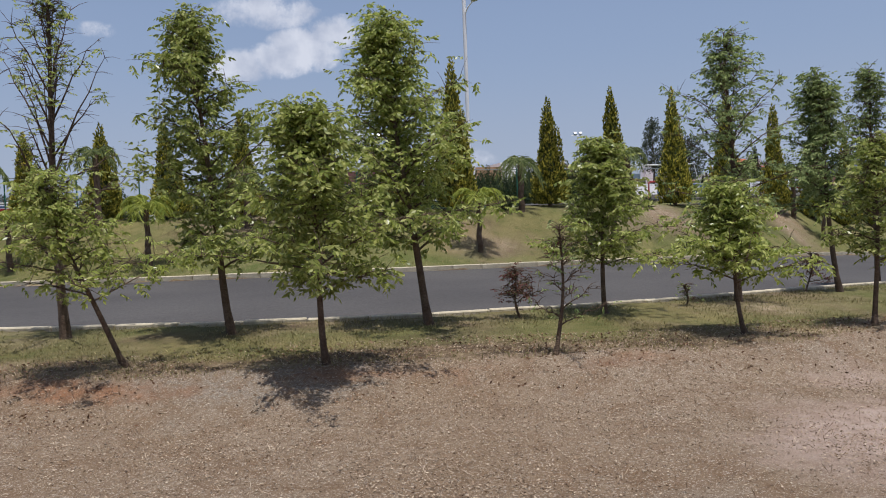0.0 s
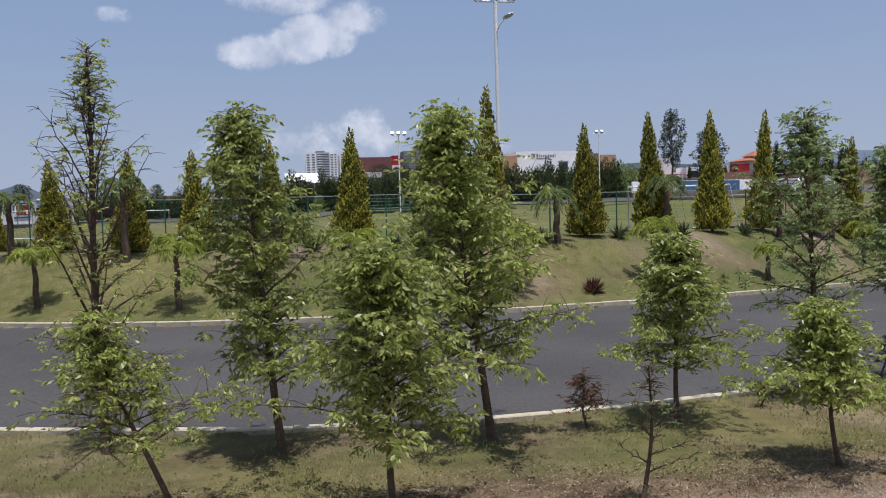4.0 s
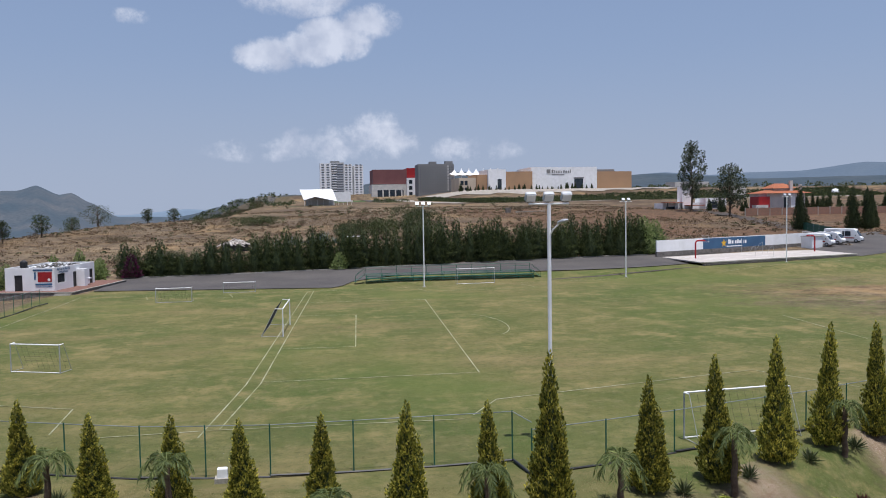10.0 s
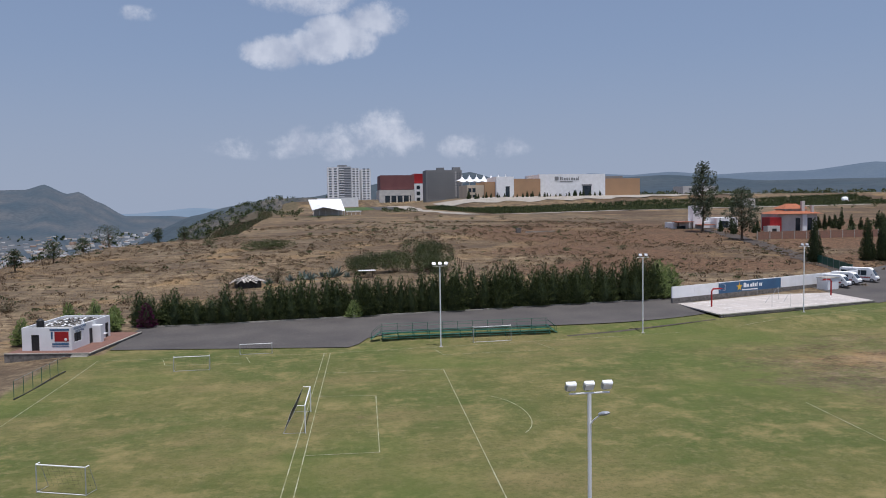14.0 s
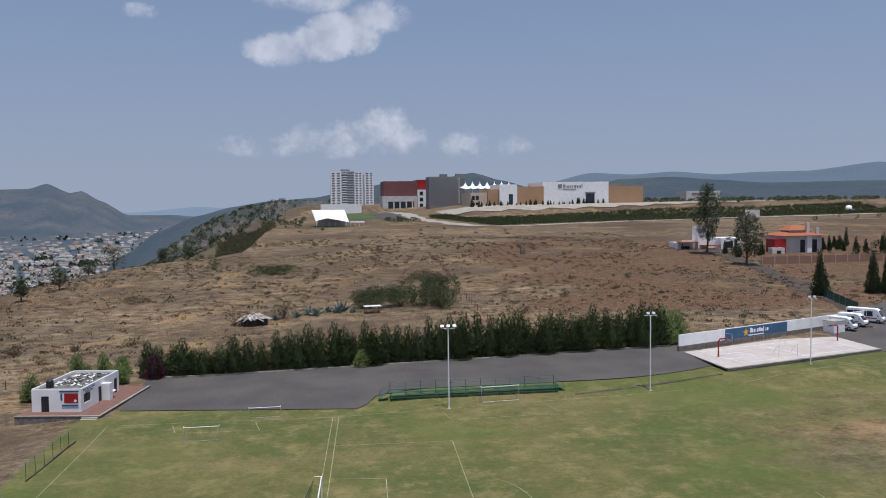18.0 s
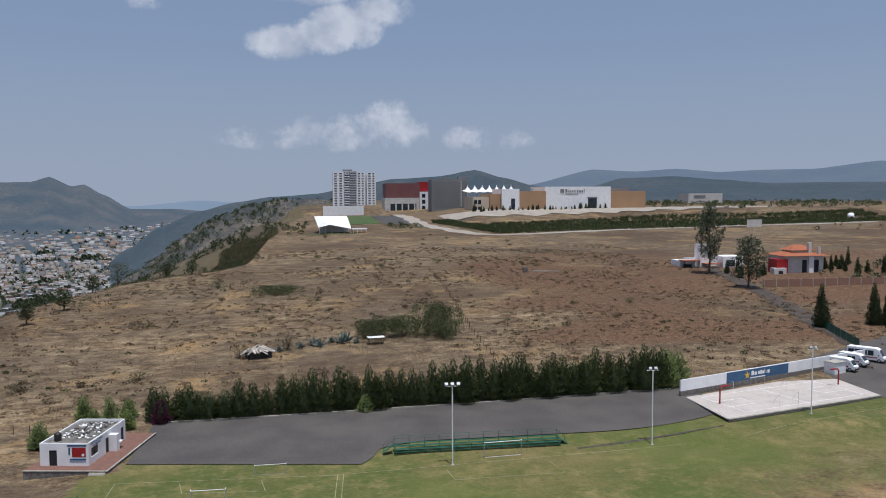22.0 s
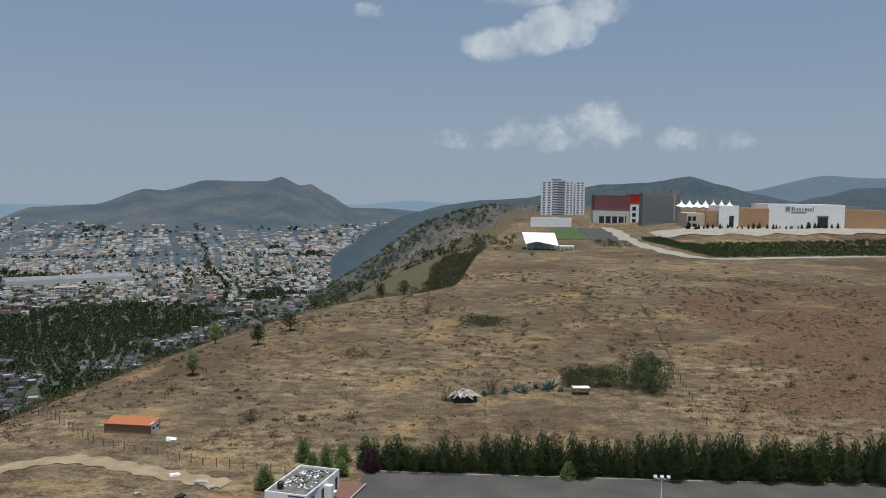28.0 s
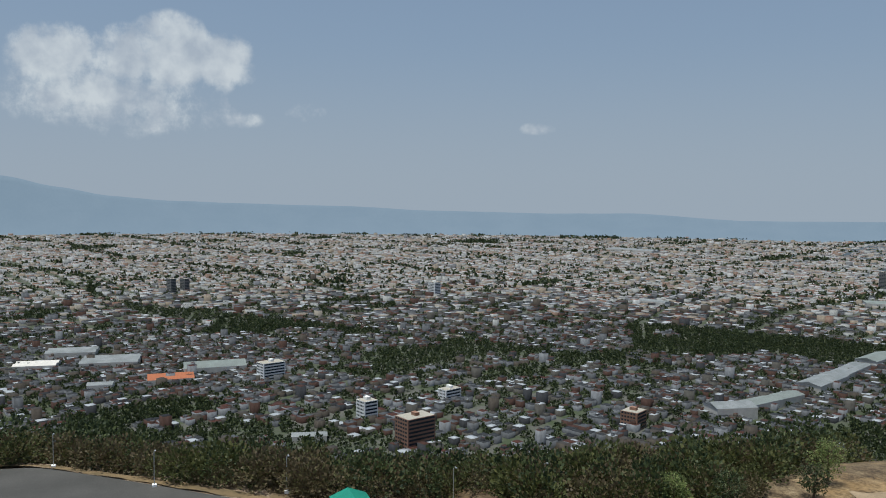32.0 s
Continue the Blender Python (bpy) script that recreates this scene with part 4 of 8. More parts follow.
def bars(name, material, parent, lines, radius, sides=6, label=""):
    """Round bars along lines of places, as one mesh."""
    w = Wood()
    for line in lines:
        w.add(line, [radius] * len(line), sides)
    return mesh_object(name, w.verts, w.faces, material, parent, False, label)


def field_line(places, wide=0.085):
    verts, faces = [], []
    for (ax, ay), (bx, by) in zip(places, places[1:]):
        n = max(1, int(math.hypot(bx - ax, by - ay) / 2))
        s = Vector((by - ay, ax - bx)).normalized() * wide / 2
        for i in range(n):
            base = len(verts)
            for q in (i / n, (i + 1) / n):
                x, y = ax + (bx - ax) * q, ay + (by - ay) * q
                z = ground(x, y) + 0.03
                verts += [(x + s.x, y + s.y, z), (x - s.x, y - s.y, z)]
            faces.append((base, base + 1, base + 3, base + 2))
    ob = mesh_object("field_line", verts, faces, CHALK)
    return tagged(ob, "faded white chalk line on the worn grass", "field line", "field lines", "structure")


def goal_x(y):
    return -5.1 + (y - 54.3) * 0.068


for line in (
    [(-6.6, 43.5), (goal_x(54), 54), (goal_x(111), 111)], [(-7.5, 42.2), (goal_x(54) - 0.9, 54), (goal_x(110.6) - 0.8, 110.6)],
    [(goal_x(54.5), 54.5), (9.25, 54.2), (11.9, 97.2), (goal_x(98), 98)], [(goal_x(66.7), 66.7), (1.7, 66.4), (2.9, 85.6), (goal_x(86.5), 86.5)],
    [(13 + 3.4 * math.cos(a / 10), 76 + 7.5 * math.sin(a / 10)) for a in range(-11, 12)],
    [(6.6, 43.5), (8.6, 46.6), (27.0, 50.6), (30.5, 44.6)], [(-31.9, 78), (-31.3, 101.6), (-31.2, 112.4)], [(-31.2, 112.4), (goal_x(111) - 1, 110.8), (goal_x(111), 110.9), (57.5, 116.0), (96, 127)],
    [(-20.6, 52.0), (-15.3, 49.8), (-15.0, 44.5)], [(43.9, 73.7), (42.4, 59.5)], [(12.8, 110.6), (13.4, 106.3), (28.7, 106.6), (27.8, 111.6)],
    [(-22.8, 111.0), (-21.9, 107.2), (-11.4, 106.4), (-12.2, 110.6)], [(-12.4, 43.4), (-6.6, 43.5), (6.0, 42.8)],
):
    field_line(line)


POST_GREY = surface("grey_goal_paint", (0.42, 0.43, 0.42), (0.33, 0.34, 0.33), 1.0, 9.0, 0.6, 0.05)


def goal(x, y, turn, wide, high, deep, label, net=True):
    top = empty("football_goal", pose(x, y, ground(x, y), 0, 0, turn), label, "goal", "football goals")
    h = wide / 2
    for sx in (-h, h):
        bars("post", WHITE if net else POST_GREY, top, [[(sx, 0, -0.02), (sx, 0, high)]], 0.055 if net else 0.04, 8)
        bars("top_stub", WHITE, top, [[(sx, 0, high), (sx, deep * 0.35, high + 0.03)]], 0.035, 6)
        bars("side_stay", POST_GREY, top, [[(sx, deep * 0.35, high), (sx, deep, 0.05)], [(sx, 0, 0.05), (sx, deep, 0.05)]], 0.016, 6)
    bars("crossbar", WHITE, top, [[(-h, 0, high), (h, 0, high)]], 0.055 if net else 0.045, 8)
    bars("ground_bar", WHITE if high > 1.9 and not net else POST_GREY, top, [[(-h, 0, 0.05), (h, 0, 0.05)]] if not net else [[(-h, deep, 0.05), (h, deep, 0.05)]], 0.03 if not net else 0.016, 6)
    lines = []
    n = int(wide / 0.4)
    for i in range(n + 1):
        sx = -h + wide * i / n
        lines.append([(sx, deep * 0.35, high), (sx, deep, 0.05)])
    for j in range(7):
        q = j / 6
        lines.append([(-h, deep * (0.35 + 0.65 * q), high * (1 - q)), (h, deep * (0.35 + 0.65 * q), high * (1 - q))])
    bars("net", DARK, top, lines, 0.008 if net else 0.005, 3, "thin dark goal net")
    return top


goal(-4.0, 76.8, 90 - 3.5, 7.3, 2.44, 1.9, "white full-size football goal with a slack net")
goal(18.1, 37.1, 180 + 4, 5.4, 2.2, 1.3, "white football goal beside the near fence", False)
goal(21.9, 114.7, 4, 5.6, 2.2, 1.2, "white football goal before the green stand", False)
goal(-20.9, 61.5, -21, 3.9, 2.0, 1.2, "small white football goal on the training pitch", False)
goal(-18.1, 103.2, 0, 4.2, 1.75, 1.4, "small white football goal at the field end", False)
goal(-11.1, 112.6, 0, 4.2, 1.4, 1.0, "low white goal standing on the asphalt edge", False)


def floodlight(x, y, high, lamps, turn, label, arm=False):
    top = empty("floodlight", pose(x, y, ground(x, y) - 0.05, 0, 0, turn), label, "light pole", "floodlights")
    bars("pole", WHITE, top, [[(0, 0, 0), (0, 0, high * 0.4), (0, 0, high)]], 0.09, 10)
    block("base_plate", CONCRETE, top, -0.25, -0.25, 0, 0.5, 0.5, 0.12)
    bars("cross_arm", WHITE, top, [[(-0.95, 0, high), (0.95, 0, high)]], 0.045)
    for k in range(lamps):
        sx = (k - (lamps - 1) / 2) * 0.85
        bm = bmesh.new()
        box(bm, -0.24, -0.12, -0.2, 0.48, 0.24, 0.42, None, 0.03)
        lamp = part("lamp_head", bm, STEEL, top)
        lamp.matrix_basis = pose(sx, 0.08, high + 0.32, 35, 0, 0)
        glass = part("lamp_glass", box(bmesh.new(), -0.2, -0.135, -0.16, 0.4, 0.02, 0.34), WHITE, lamp)
        bars("bracket", DARK, lamp, [[(-0.2, 0, -0.2), (0, 0.02, -0.36), (0.2, 0, -0.2)]], 0.02, 5)
    if arm:
        bars("street_arm", WHITE, top, [[(0, 0, high - 1.5), (0.12, -0.25, high - 1.15), (0.35, -0.55, high - 0.85)]], 0.035, 6)
        bm = bmesh.new()
        bmesh.ops.create_uvsphere(bm, u_segments=12, v_segments=8, radius=0.2)
        bmesh.ops.scale(bm, vec=(1.5, 0.9, 0.5), verts=bm.verts[:])
        part("street_lamp", bm, STEEL, top).matrix_basis = pose(0.45, -0.62, high - 0.8, 0, -15, -50)
    return top


floodlight(8.95, 37.2, 11.3, 3, 0, "tall white pole with three floodlights and a street lamp", True)
floodlight(14.0, 112.2, 11.3, 3, 180, "tall white floodlight pole beside the stand")
floodlight(45.2, 115.9, 11.4, 2, 180, "tall white floodlight pole at the field edge")
floodlight(77.2, 124.6, 11.0, 2, 180, "tall white floodlight pole by the court wall")


# ---- wire fence along the near side and the west side ----
def wire_mesh():
    m = bpy.data.materials.new("wire_mesh")
    m.use_nodes = True
    n, l = m.node_tree.nodes, m.node_tree.links
    bsdf, out = n["Principled BSDF"], n["Material Output"]
    bsdf.inputs["Base Color"].default_value, bsdf.inputs["Roughness"].default_value = (0.03, 0.1, 0.07, 1), 0.6
    clear, mixer = n.new("ShaderNodeBsdfTransparent"), n.new("ShaderNodeMixShader")
    mixer.inputs["Fac"].default_value = 0.07
    l.new(clear.outputs[0], mixer.inputs[1])
    l.new(bsdf.outputs[0], mixer.inputs[2])
    l.new(mixer.outputs[0], out.inputs["Surface"])
    return m


WIRE = wire_mesh()


RAIL = surface("dull_rail", (0.22, 0.25, 0.25), (0.16, 0.19, 0.19), 1.0, 9.0, 0.7, 0.05, 0.0, 0.1)


def wire_fence(places, high, label, gap=3.0):
    top = empty("wire_fence", pose(0, 0, 0), label, "fence")
    for (ax, ay), (bx, by) in zip(places, places[1:]):
        long = math.hypot(bx - ax, by - ay)
        n = max(1, round(long / gap))
        pts = [(ax + (bx - ax) * i / n, ay + (by - ay) * i / n) for i in range(n + 1)]
        pts = [(x, y, ground(x, y)) for x, y in pts]
        for i, (x, y, z) in enumerate(pts[:-1]):
            bars("post", GREEN_STEEL, top, [[(x, y, z - 0.1), (x, y, z + high + 0.05)]], 0.032, 6)
            x2, y2, z2 = pts[i + 1]
            mesh_object("wire_panel", [(x, y, z), (x2, y2, z2), (x2, y2, z2 + high), (x, y, z + high)], [(0, 1, 2, 3)], WIRE, top)
        bars("top_rail", RAIL, top, [[(x, y, z + high) for x, y, z in pts]], 0.02, 5)
        bars("bottom_pipe", DARK, top, [[(x, y - 0.15, z + 0.1 - 0.08 * math.sin(i)) for i, (x, y, z) in enumerate(pts)]], 0.06, 6)
    return top


wire_fence([(-34, 44.0), (-15.4, 38.2), (-9.0, 36.3), (-3.7, 35.7), (6.7, 35.6), (6.9, 33.2)], 2.2, "green wire-mesh fence along the field edge")
wire_fence([(6.9, 33.2), (13.9, 34.8), (21.8, 37.0), (40, 44)], 1.9, "green wire-mesh fence behind the cypresses")
wire_fence([(-34.4, 92), (-33.3, 106)], 2.0, "low green wire fence beside the training pitch", 2.5)
meter = empty("meter_box", pose(-5.6, 35.2, ground(-5.6, 35.2)), "small white concrete meter box by the fence", "utility box")
block("plinth", CONCRETE, meter, -0.3, -0.25, -0.02, 0.6, 0.5, 0.25)
block("cabinet", WHITE, meter, -0.2, -0.16, 0.2, 0.4, 0.32, 0.4, "", 0.02)


# ---- spectator stand ----
def stand():
    top = empty("spectator_stand", pose(4.7, 117.4, ground(12, 117.4), 0, 0, -0.4), "low green steel spectator stand with railings", "stand")
    long = 27.6
    for k in range(3):
        block("seat_plank", GREEN_STEEL, top, 1.6, 0.6 * k, 0.45 + 0.32 * k, long - 2.6, 0.34, 0.05)
        block("foot_plank", GREEN_STEEL, top, 1.6, 0.6 * k - 0.28, 0.18 + 0.32 * k, long - 2.6, 0.28, 0.04)
    for i in range(12):
        x = 1.7 + (long - 2.9) * i / 11
        bars("frame", GREEN_STEEL, top, [[(x, -0.3, 0), (x, -0.3, 0.25)], [(x, 1.7, 0), (x, 1.7, 2.1)], [(x, -0.3, 0.16), (x, 1.7, 1.2)]], 0.04, 5)
        bars("rail_post", GREEN_STEEL, top, [[(x, -0.42, 0), (x, -0.42, 1.15)]], 0.035, 5)
    for z in (1.7, 2.1):
        bars("back_rail", GREEN_STEEL, top, [[(1.6, 1.7, z), (long - 1.1, 1.7, z)]], 0.03, 5)
    for z in (0.65, 1.15):
        bars("front_rail", GREEN_STEEL, top, [[(1.6, -0.42, z), (long - 1.1, -0.42, z)]], 0.03, 5)
    for x0, sgn in ((0.1, 1), (long, -1)):
        for k in range(5):
            block("step", GREEN_STEEL, top, x0 + sgn * 0.3 * k - 0.15, 0.2, 0.12 + 0.22 * k, 0.3, 1.1, 0.04)
        for y in (0.15, 1.35):
            bars("handrail", GREEN_STEEL, top, [[(x0, y, 0), (x0, y, 0.95), (x0 + sgn * 1.3, y, 2.0), (x0 + sgn * 1.3, y, 0.9)]], 0.025, 5)


stand()


# ---- changing-room building with its terrace ----
def lettering(text, size, material, parent, m, label=""):
    cu = bpy.data.curves.new("lettering", "FONT")
    cu.body, cu.size, cu.extrude, cu.align_x = text, size, 0.01, "LEFT"
    ob = bpy.data.objects.new("tmp_text", cu)
    me = bpy.data.meshes.new_from_object(ob)
    bpy.data.objects.remove(ob)
    me.materials.append(material)
    t = new("lettering", me)
    t.parent = parent
    t.matrix_basis = m
    if label:
        t["label"] = label
    return t


ROOF_FELT = surface("grimy_roof", (0.2, 0.185, 0.165), (0.1, 0.095, 0.085), 0.9, 10.0, 0.95, 0.3)


def club_building():
    # front corner at the field side; local x along the short front, local y along the long side
    turn = -10.0
    wide, deep, high = 6.9, 12.4, 3.2
    ax, ay = -36.3 - wide * math.cos(radians(turn)), 119.4 - wide * math.sin(radians(turn))
    z = 0.38
    ter = empty("terrace", pose(ax, ay, z, 0, 0, turn), "brick-paved terrace on a low rubble stone base", "terrace")
    tagged(ter, kind="structure")
    block("stone_base", STONE, ter, -1.3, -2.2, -1.7, 11.7, 17.9, 1.65)
    block("paving", BRICKPAVE, ter, -1.2, -2.1, -0.05, 11.5, 17.7, 0.06)
    bm = bmesh.new()
    box(bm, -1.35, -2.25, -0.06, 11.8, 0.25, 0.1)
    box(bm, 10.2, -2.0, -0.06, 0.25, 17.7, 0.1)
    part("coping", bm, CONCRETE, ter)
    for k in range(4):
        block("step", CONCRETE, ter, 8.0, -2.55 - 0.32 * k, -1.2, 2.2, 0.34, 1.02 - 0.14 * k)
    h = empty("club_building", pose(ax, ay, z, 0, 0, turn), "small flat-roofed white building with rubbish on its roof", "building")
    t = 0.2
    bm = bmesh.new()
    box(bm, 0, 0, 0, 1.3, t, high)
    box(bm, 1.3, 0, 2.2, 1.1, t, high - 2.2)
    box(bm, 2.4, 0, 0, wide - 2.4, t, high)
    part("front_wall", bm, WHITE, h)
    bm = bmesh.new()
    box(bm, wide - t, t, 0, t, 0.6, high)
    box(bm, wide - t, 0.8, 0, t, 2.2, 1.0)
    box(bm, wide - t, 0.8, 2.25, t, 2.2, high - 2.25)
    box(bm, wide - t, 3.0, 0, t, 2.4, high)
    box(bm, wide - t, 5.4, 2.2, t, 1.1, high - 2.2)
    box(bm, wide - t, 6.5, 0, t, 4.2, high)
    box(bm, wide - t, 10.7, 2.2, t, 1.1, high - 2.2)
    box(bm, wide - t, 11.8, 0, t, deep - 11.8, high)
    part("side_wall", bm, WHITE, h)
    block("rear_wall", WHITE, h, 0, deep - t, 0, wide - t, t, high)
    block("blind_wall", WHITE, h, 0, t, 0, t, deep - 2 * t, high)
    block("roof", ROOF_FELT, h, t, t, high - 0.42, wide - 2 * t, deep - 2 * t, 0.12, "weathered concrete roof slab")
    block("door", DARK, h, 1.3, 0.06, 0.02, 1.1, 0.05, 2.16, "dark brown door")
    block("door", DARK, h, wide - 0.12, 5.4, 0.02, 0.05, 1.1, 2.16)
    block("door", DARK, h, wide - 0.12, 10.7, 0.02, 0.05, 1.1, 2.16)
    win = block("window", GLASS, h, wide - 0.14, 0.82, 1.02, 0.04, 2.16, 1.2)
    block("window_frame", DARK, win, wide - 0.1, 1.88, 1.02, 0.06, 0.06, 1.2)
    porch = block("counter_bay", WHITE, h, wide, 6.4, 0, 1.2, 1.0, 2.5)
    block("ledge", WHITE, porch, wide + 0.3, 7.4, 0.95, 0.9, 1.3, 0.12)
    for k in range(3):
        bm = bmesh.new()
        bmesh.ops.create_cone(bm, cap_ends=True, segments=12, radius1=0.2, radius2=0.26, depth=0.35, matrix=Matrix.Translation((wide + 0.75, 7.65 + 0.42 * k, 0.7)))
        part("wash_basin", bm, WHITE, porch)
    # club emblem as plain shapes
    sign = block("sign_panel", RED_PAINT, h, 4.55, -0.03, 1.25, 1.95, 0.03, 1.35, "red square emblem")
    bm = bmesh.new()
    bmesh.ops.create_cone(bm, cap_ends=True, segments=16, radius1=0.2, radius2=0.2, depth=0.02, matrix=Matrix.Translation((6.1, -0.045, 1.55)) @ Matrix.Rotation(radians(90), 4, "X"))
    part("emblem_disc", bm, WHITE, sign)
    block("emblem_bar", BLUE_SIGN, sign, 3.9, -0.03, 2.75, 2.7, 0.03, 0.24)
    block("emblem_side", BLUE_SIGN, sign, 4.05, -0.03, 1.6, 0.25, 0.03, 1.0)
    block("emblem_text", BLUE_SIGN, sign, 4.2, -0.03, 0.78, 2.3, 0.03, 0.26)
    block("emblem_rule", BLUE_SIGN, sign, 4.2, -0.03, 0.55, 2.3, 0.03, 0.07)
    lettering("INSTALACIONES", 0.5, BLUE_SIGN, h, pose(wide + 0.01, 0.7, 2.72, 90, 0, 90))
    lettering("DEPORTIVAS", 0.45, BLUE_SIGN, h, pose(wide + 0.01, 1.2, 2.3, 90, 0, 90))
    # clutter on the roof
    rng = random.Random(5)
    tank = bmesh.new()
    bmesh.ops.create_cone(tank, cap_ends=True, segments=16, radius1=0.5, radius2=0.5, depth=1.0)
    bmesh.ops.create_cone(tank, cap_ends=True, segments=16, radius1=0.5, radius2=0.2, depth=0.25, matrix=Matrix.Translation((0, 0, 0.62)))
    t0 = part("tank", tank, DARK, empty("water_tank", h.matrix_world @ pose(1.5, 2.2, high - 0.3), "black plastic water tank on the flat roof", "water tank"))
    t0.matrix_basis = pose(0, 0, 0.5)
    for k in range(230):
        x, y = 1.0 + rng.random() * 4.8, 3.2 + rng.random() * 8.6
        s = rng.uniform(0.08, 0.28)
        bm = bmesh.new()
        bmesh.ops.create_icosphere(bm, subdivisions=1, radius=s)
        for v in bm.verts:
            v.co *= rng.uniform(0.6, 1.25)
            v.co.z *= 0.6
        me = bpy.data.meshes.new("rubbish_bag")
        bm.to_mesh(me)
        bm.free()
        me.materials.append(WHITE if rng.random() < 0.36 else (STONE if rng.random() < 0.65 else DARK))
        ob = new("rubbish_bag", me)
        pile = max(0.0, 1 - math.hypot(x - 3.8, y - 7.5) / 4) * rng.random()
        ob.matrix_world = h.matrix_world @ pose(x, y, high - 0.28 + 0.55 * pile)
        tagged(ob, "pale plastic sack in the heap on the roof", "rubbish", "roof rubbish")


club_building()


# ---- court with stone base, wall and hoops ----
def court():
    zc = 1.5
    c = [(60.9, 122.3), (95.6, 131.9), (96.2, 149.4), (60.6, 136.6)]
    top = empty("ball_court", pose(0, 0, 0), "raised pale concrete ball court on a rubble stone wall", "court")
    tagged(top, kind="structure")
    mesh_object("slab", [(x, y, zc) for x, y in c] + [(x, y, zc - 0.2) for x, y in c], [(0, 1, 2, 3), (4, 7, 6, 5), (0, 4, 5, 1), (1, 5, 6, 2), (2, 6, 7, 3), (3, 7, 4, 0)],
                surface("pale_concrete", (0.5, 0.45, 0.41), (0.42, 0.38, 0.345), 0.35, 18.0, 0.9, 0.15), top)
    wide_way, long_way = Vector((34.7, 9.6)).normalized(), Vector((-9.6, 34.7)).normalized()
    mid_x, mid_y = 78.2, 134.6
    for ax, ay, bx, by in ((-14, -5.4, 14, -5.4), (-14, 5.4, 14, 5.4), (-14, -5.4, -14, 5.4), (14, -5.4, 14, 5.4), (0, -5.4, 0, 5.4), (-14, -1.8, -8.2, -1.8), (-14, 1.8, -8.2, 1.8), (-8.2, -1.8, -8.2, 1.8), (14, -1.8, 8.2, -1.8), (14, 1.8, 8.2, 1.8), (8.2, -1.8, 8.2, 1.8)):
        a, b = (Vector((mid_x, mid_y)) + wide_way * px + long_way * py for px, py in ((ax, ay), (bx, by)))
        side = Vector((a.y - b.y, b.x - a.x)).normalized() * 0.05
        mesh_object("court_line", [(a.x + side.x, a.y + side.y, zc + 0.006), (b.x + side.x, b.y + side.y, zc + 0.006), (b.x - side.x, b.y - side.y, zc + 0.006), (a.x - side.x, a.y - side.y, zc + 0.006)], [(0, 1, 2, 3)], WHITE, top)
    ux, uy = 34.7, 9.6
    long = math.hypot(ux, uy)
    face = empty("stone_wall", pose(60.9, 122.3, 0, 0, 0, math.degrees(math.atan2(uy, ux))), "dark rubble stone retaining wall under the court", "wall")
    tagged(face, kind="structure")
    block("wall_core", STONE, face, 0.05, -0.25, -0.6, long - 0.1, 0.3, zc + 0.4)
    rng = random.Random(9)
    shapes = []
    for k in range(6):
        bm = bmesh.new()
        bmesh.ops.create_icosphere(bm, subdivisions=1, radius=0.5)
        for v in bm.verts:
            v.co = Vector((v.co.x * rng.uniform(0.8, 1.2), v.co.y * 0.45, v.co.z * rng.uniform(0.7, 1.0)))
        me = bpy.data.meshes.new("stone")
        bm.to_mesh(me)
        bm.free()
        me.materials.append(STONE)
        shapes.append(me)
    x = 0.2
    while x < long:
        for j in range(3):
            ob = new("stone", rng.choice(shapes))
            ob.parent = face
            ob.matrix_basis = pose(x + rng.uniform(-0.12, 0.12), -0.27, 0.15 + j * 0.48 + rng.uniform(-0.08, 0.08), 0, rng.uniform(0, 180), 0) @ Matrix.Scale(rng.uniform(0.45, 0.62), 4)
        x += 0.42
    block("coping", CONCRETE, face, 0, -0.35, zc - 0.12, long, 0.5, 0.16)
    # wall behind the court
    wx, wy = 0.938, 0.347
    wall = empty("boundary_wall", pose(60.0, 137.0, 0, 0, 0, math.degrees(math.atan2(wy, wx))), "long white-painted boundary wall on a stone footing", "wall")
    tagged(wall, kind="structure")
    n = 10
    for k in range(n):
        block("wall_bay", WHITE, wall, 5.6 * k + 0.01, 0.3, zc + 0.9 + 0.02 * k, 5.58, 0.25, 2.05)
        block("footing", STONE, wall, 5.6 * k, 0.22, zc - 0.6, 5.6, 0.45, 1.5 + 0.02 * k)
    sign = empty("painted_sign", wall.matrix_world @ pose(11.8, 0.27, zc + 0.72), "blue painted sign panel with a yellow star on the white wall", "sign")
    block("panel", BLUE_SIGN, sign, 0, 0, 0, 17.4, 0.028, 2.2)
    star, pts = bmesh.new(), []
    for k in range(10):
        a, r = radians(90 + 36 * k), 0.85 if k % 2 == 0 else 0.36
        pts.append(star.verts.new((5.6 + r * math.cos(a), -0.012, 1.15 + r * math.sin(a))))
    star.faces.new(pts)
    part("star", star, YELLOW, sign)
    for k, (w, h2) in enumerate(((0.62, 0.85), (0.2, 0.7), (0.5, 0.6), (0.5, 0.6), (0.5, 0.75), (0.5, 0.6), (0.16, 0.85), (0.2, 0.6), (0.45, 0.6))):
        block("letter_bar", WHITE, sign, 6.75 + 0.62 * k - (0.25 if k in (2, 8) else 0), -0.012, 0.98, w, 0.012, h2)
    block("tag_bar", WHITE, sign, 6.3, -0.012, 0.42, 4.4, 0.012, 0.2)
    bars("lamp_stem", STEEL, sign, [[(9.8, -0.6, -0.8), (9.8, -0.6, 1.1)]], 0.03, 5)

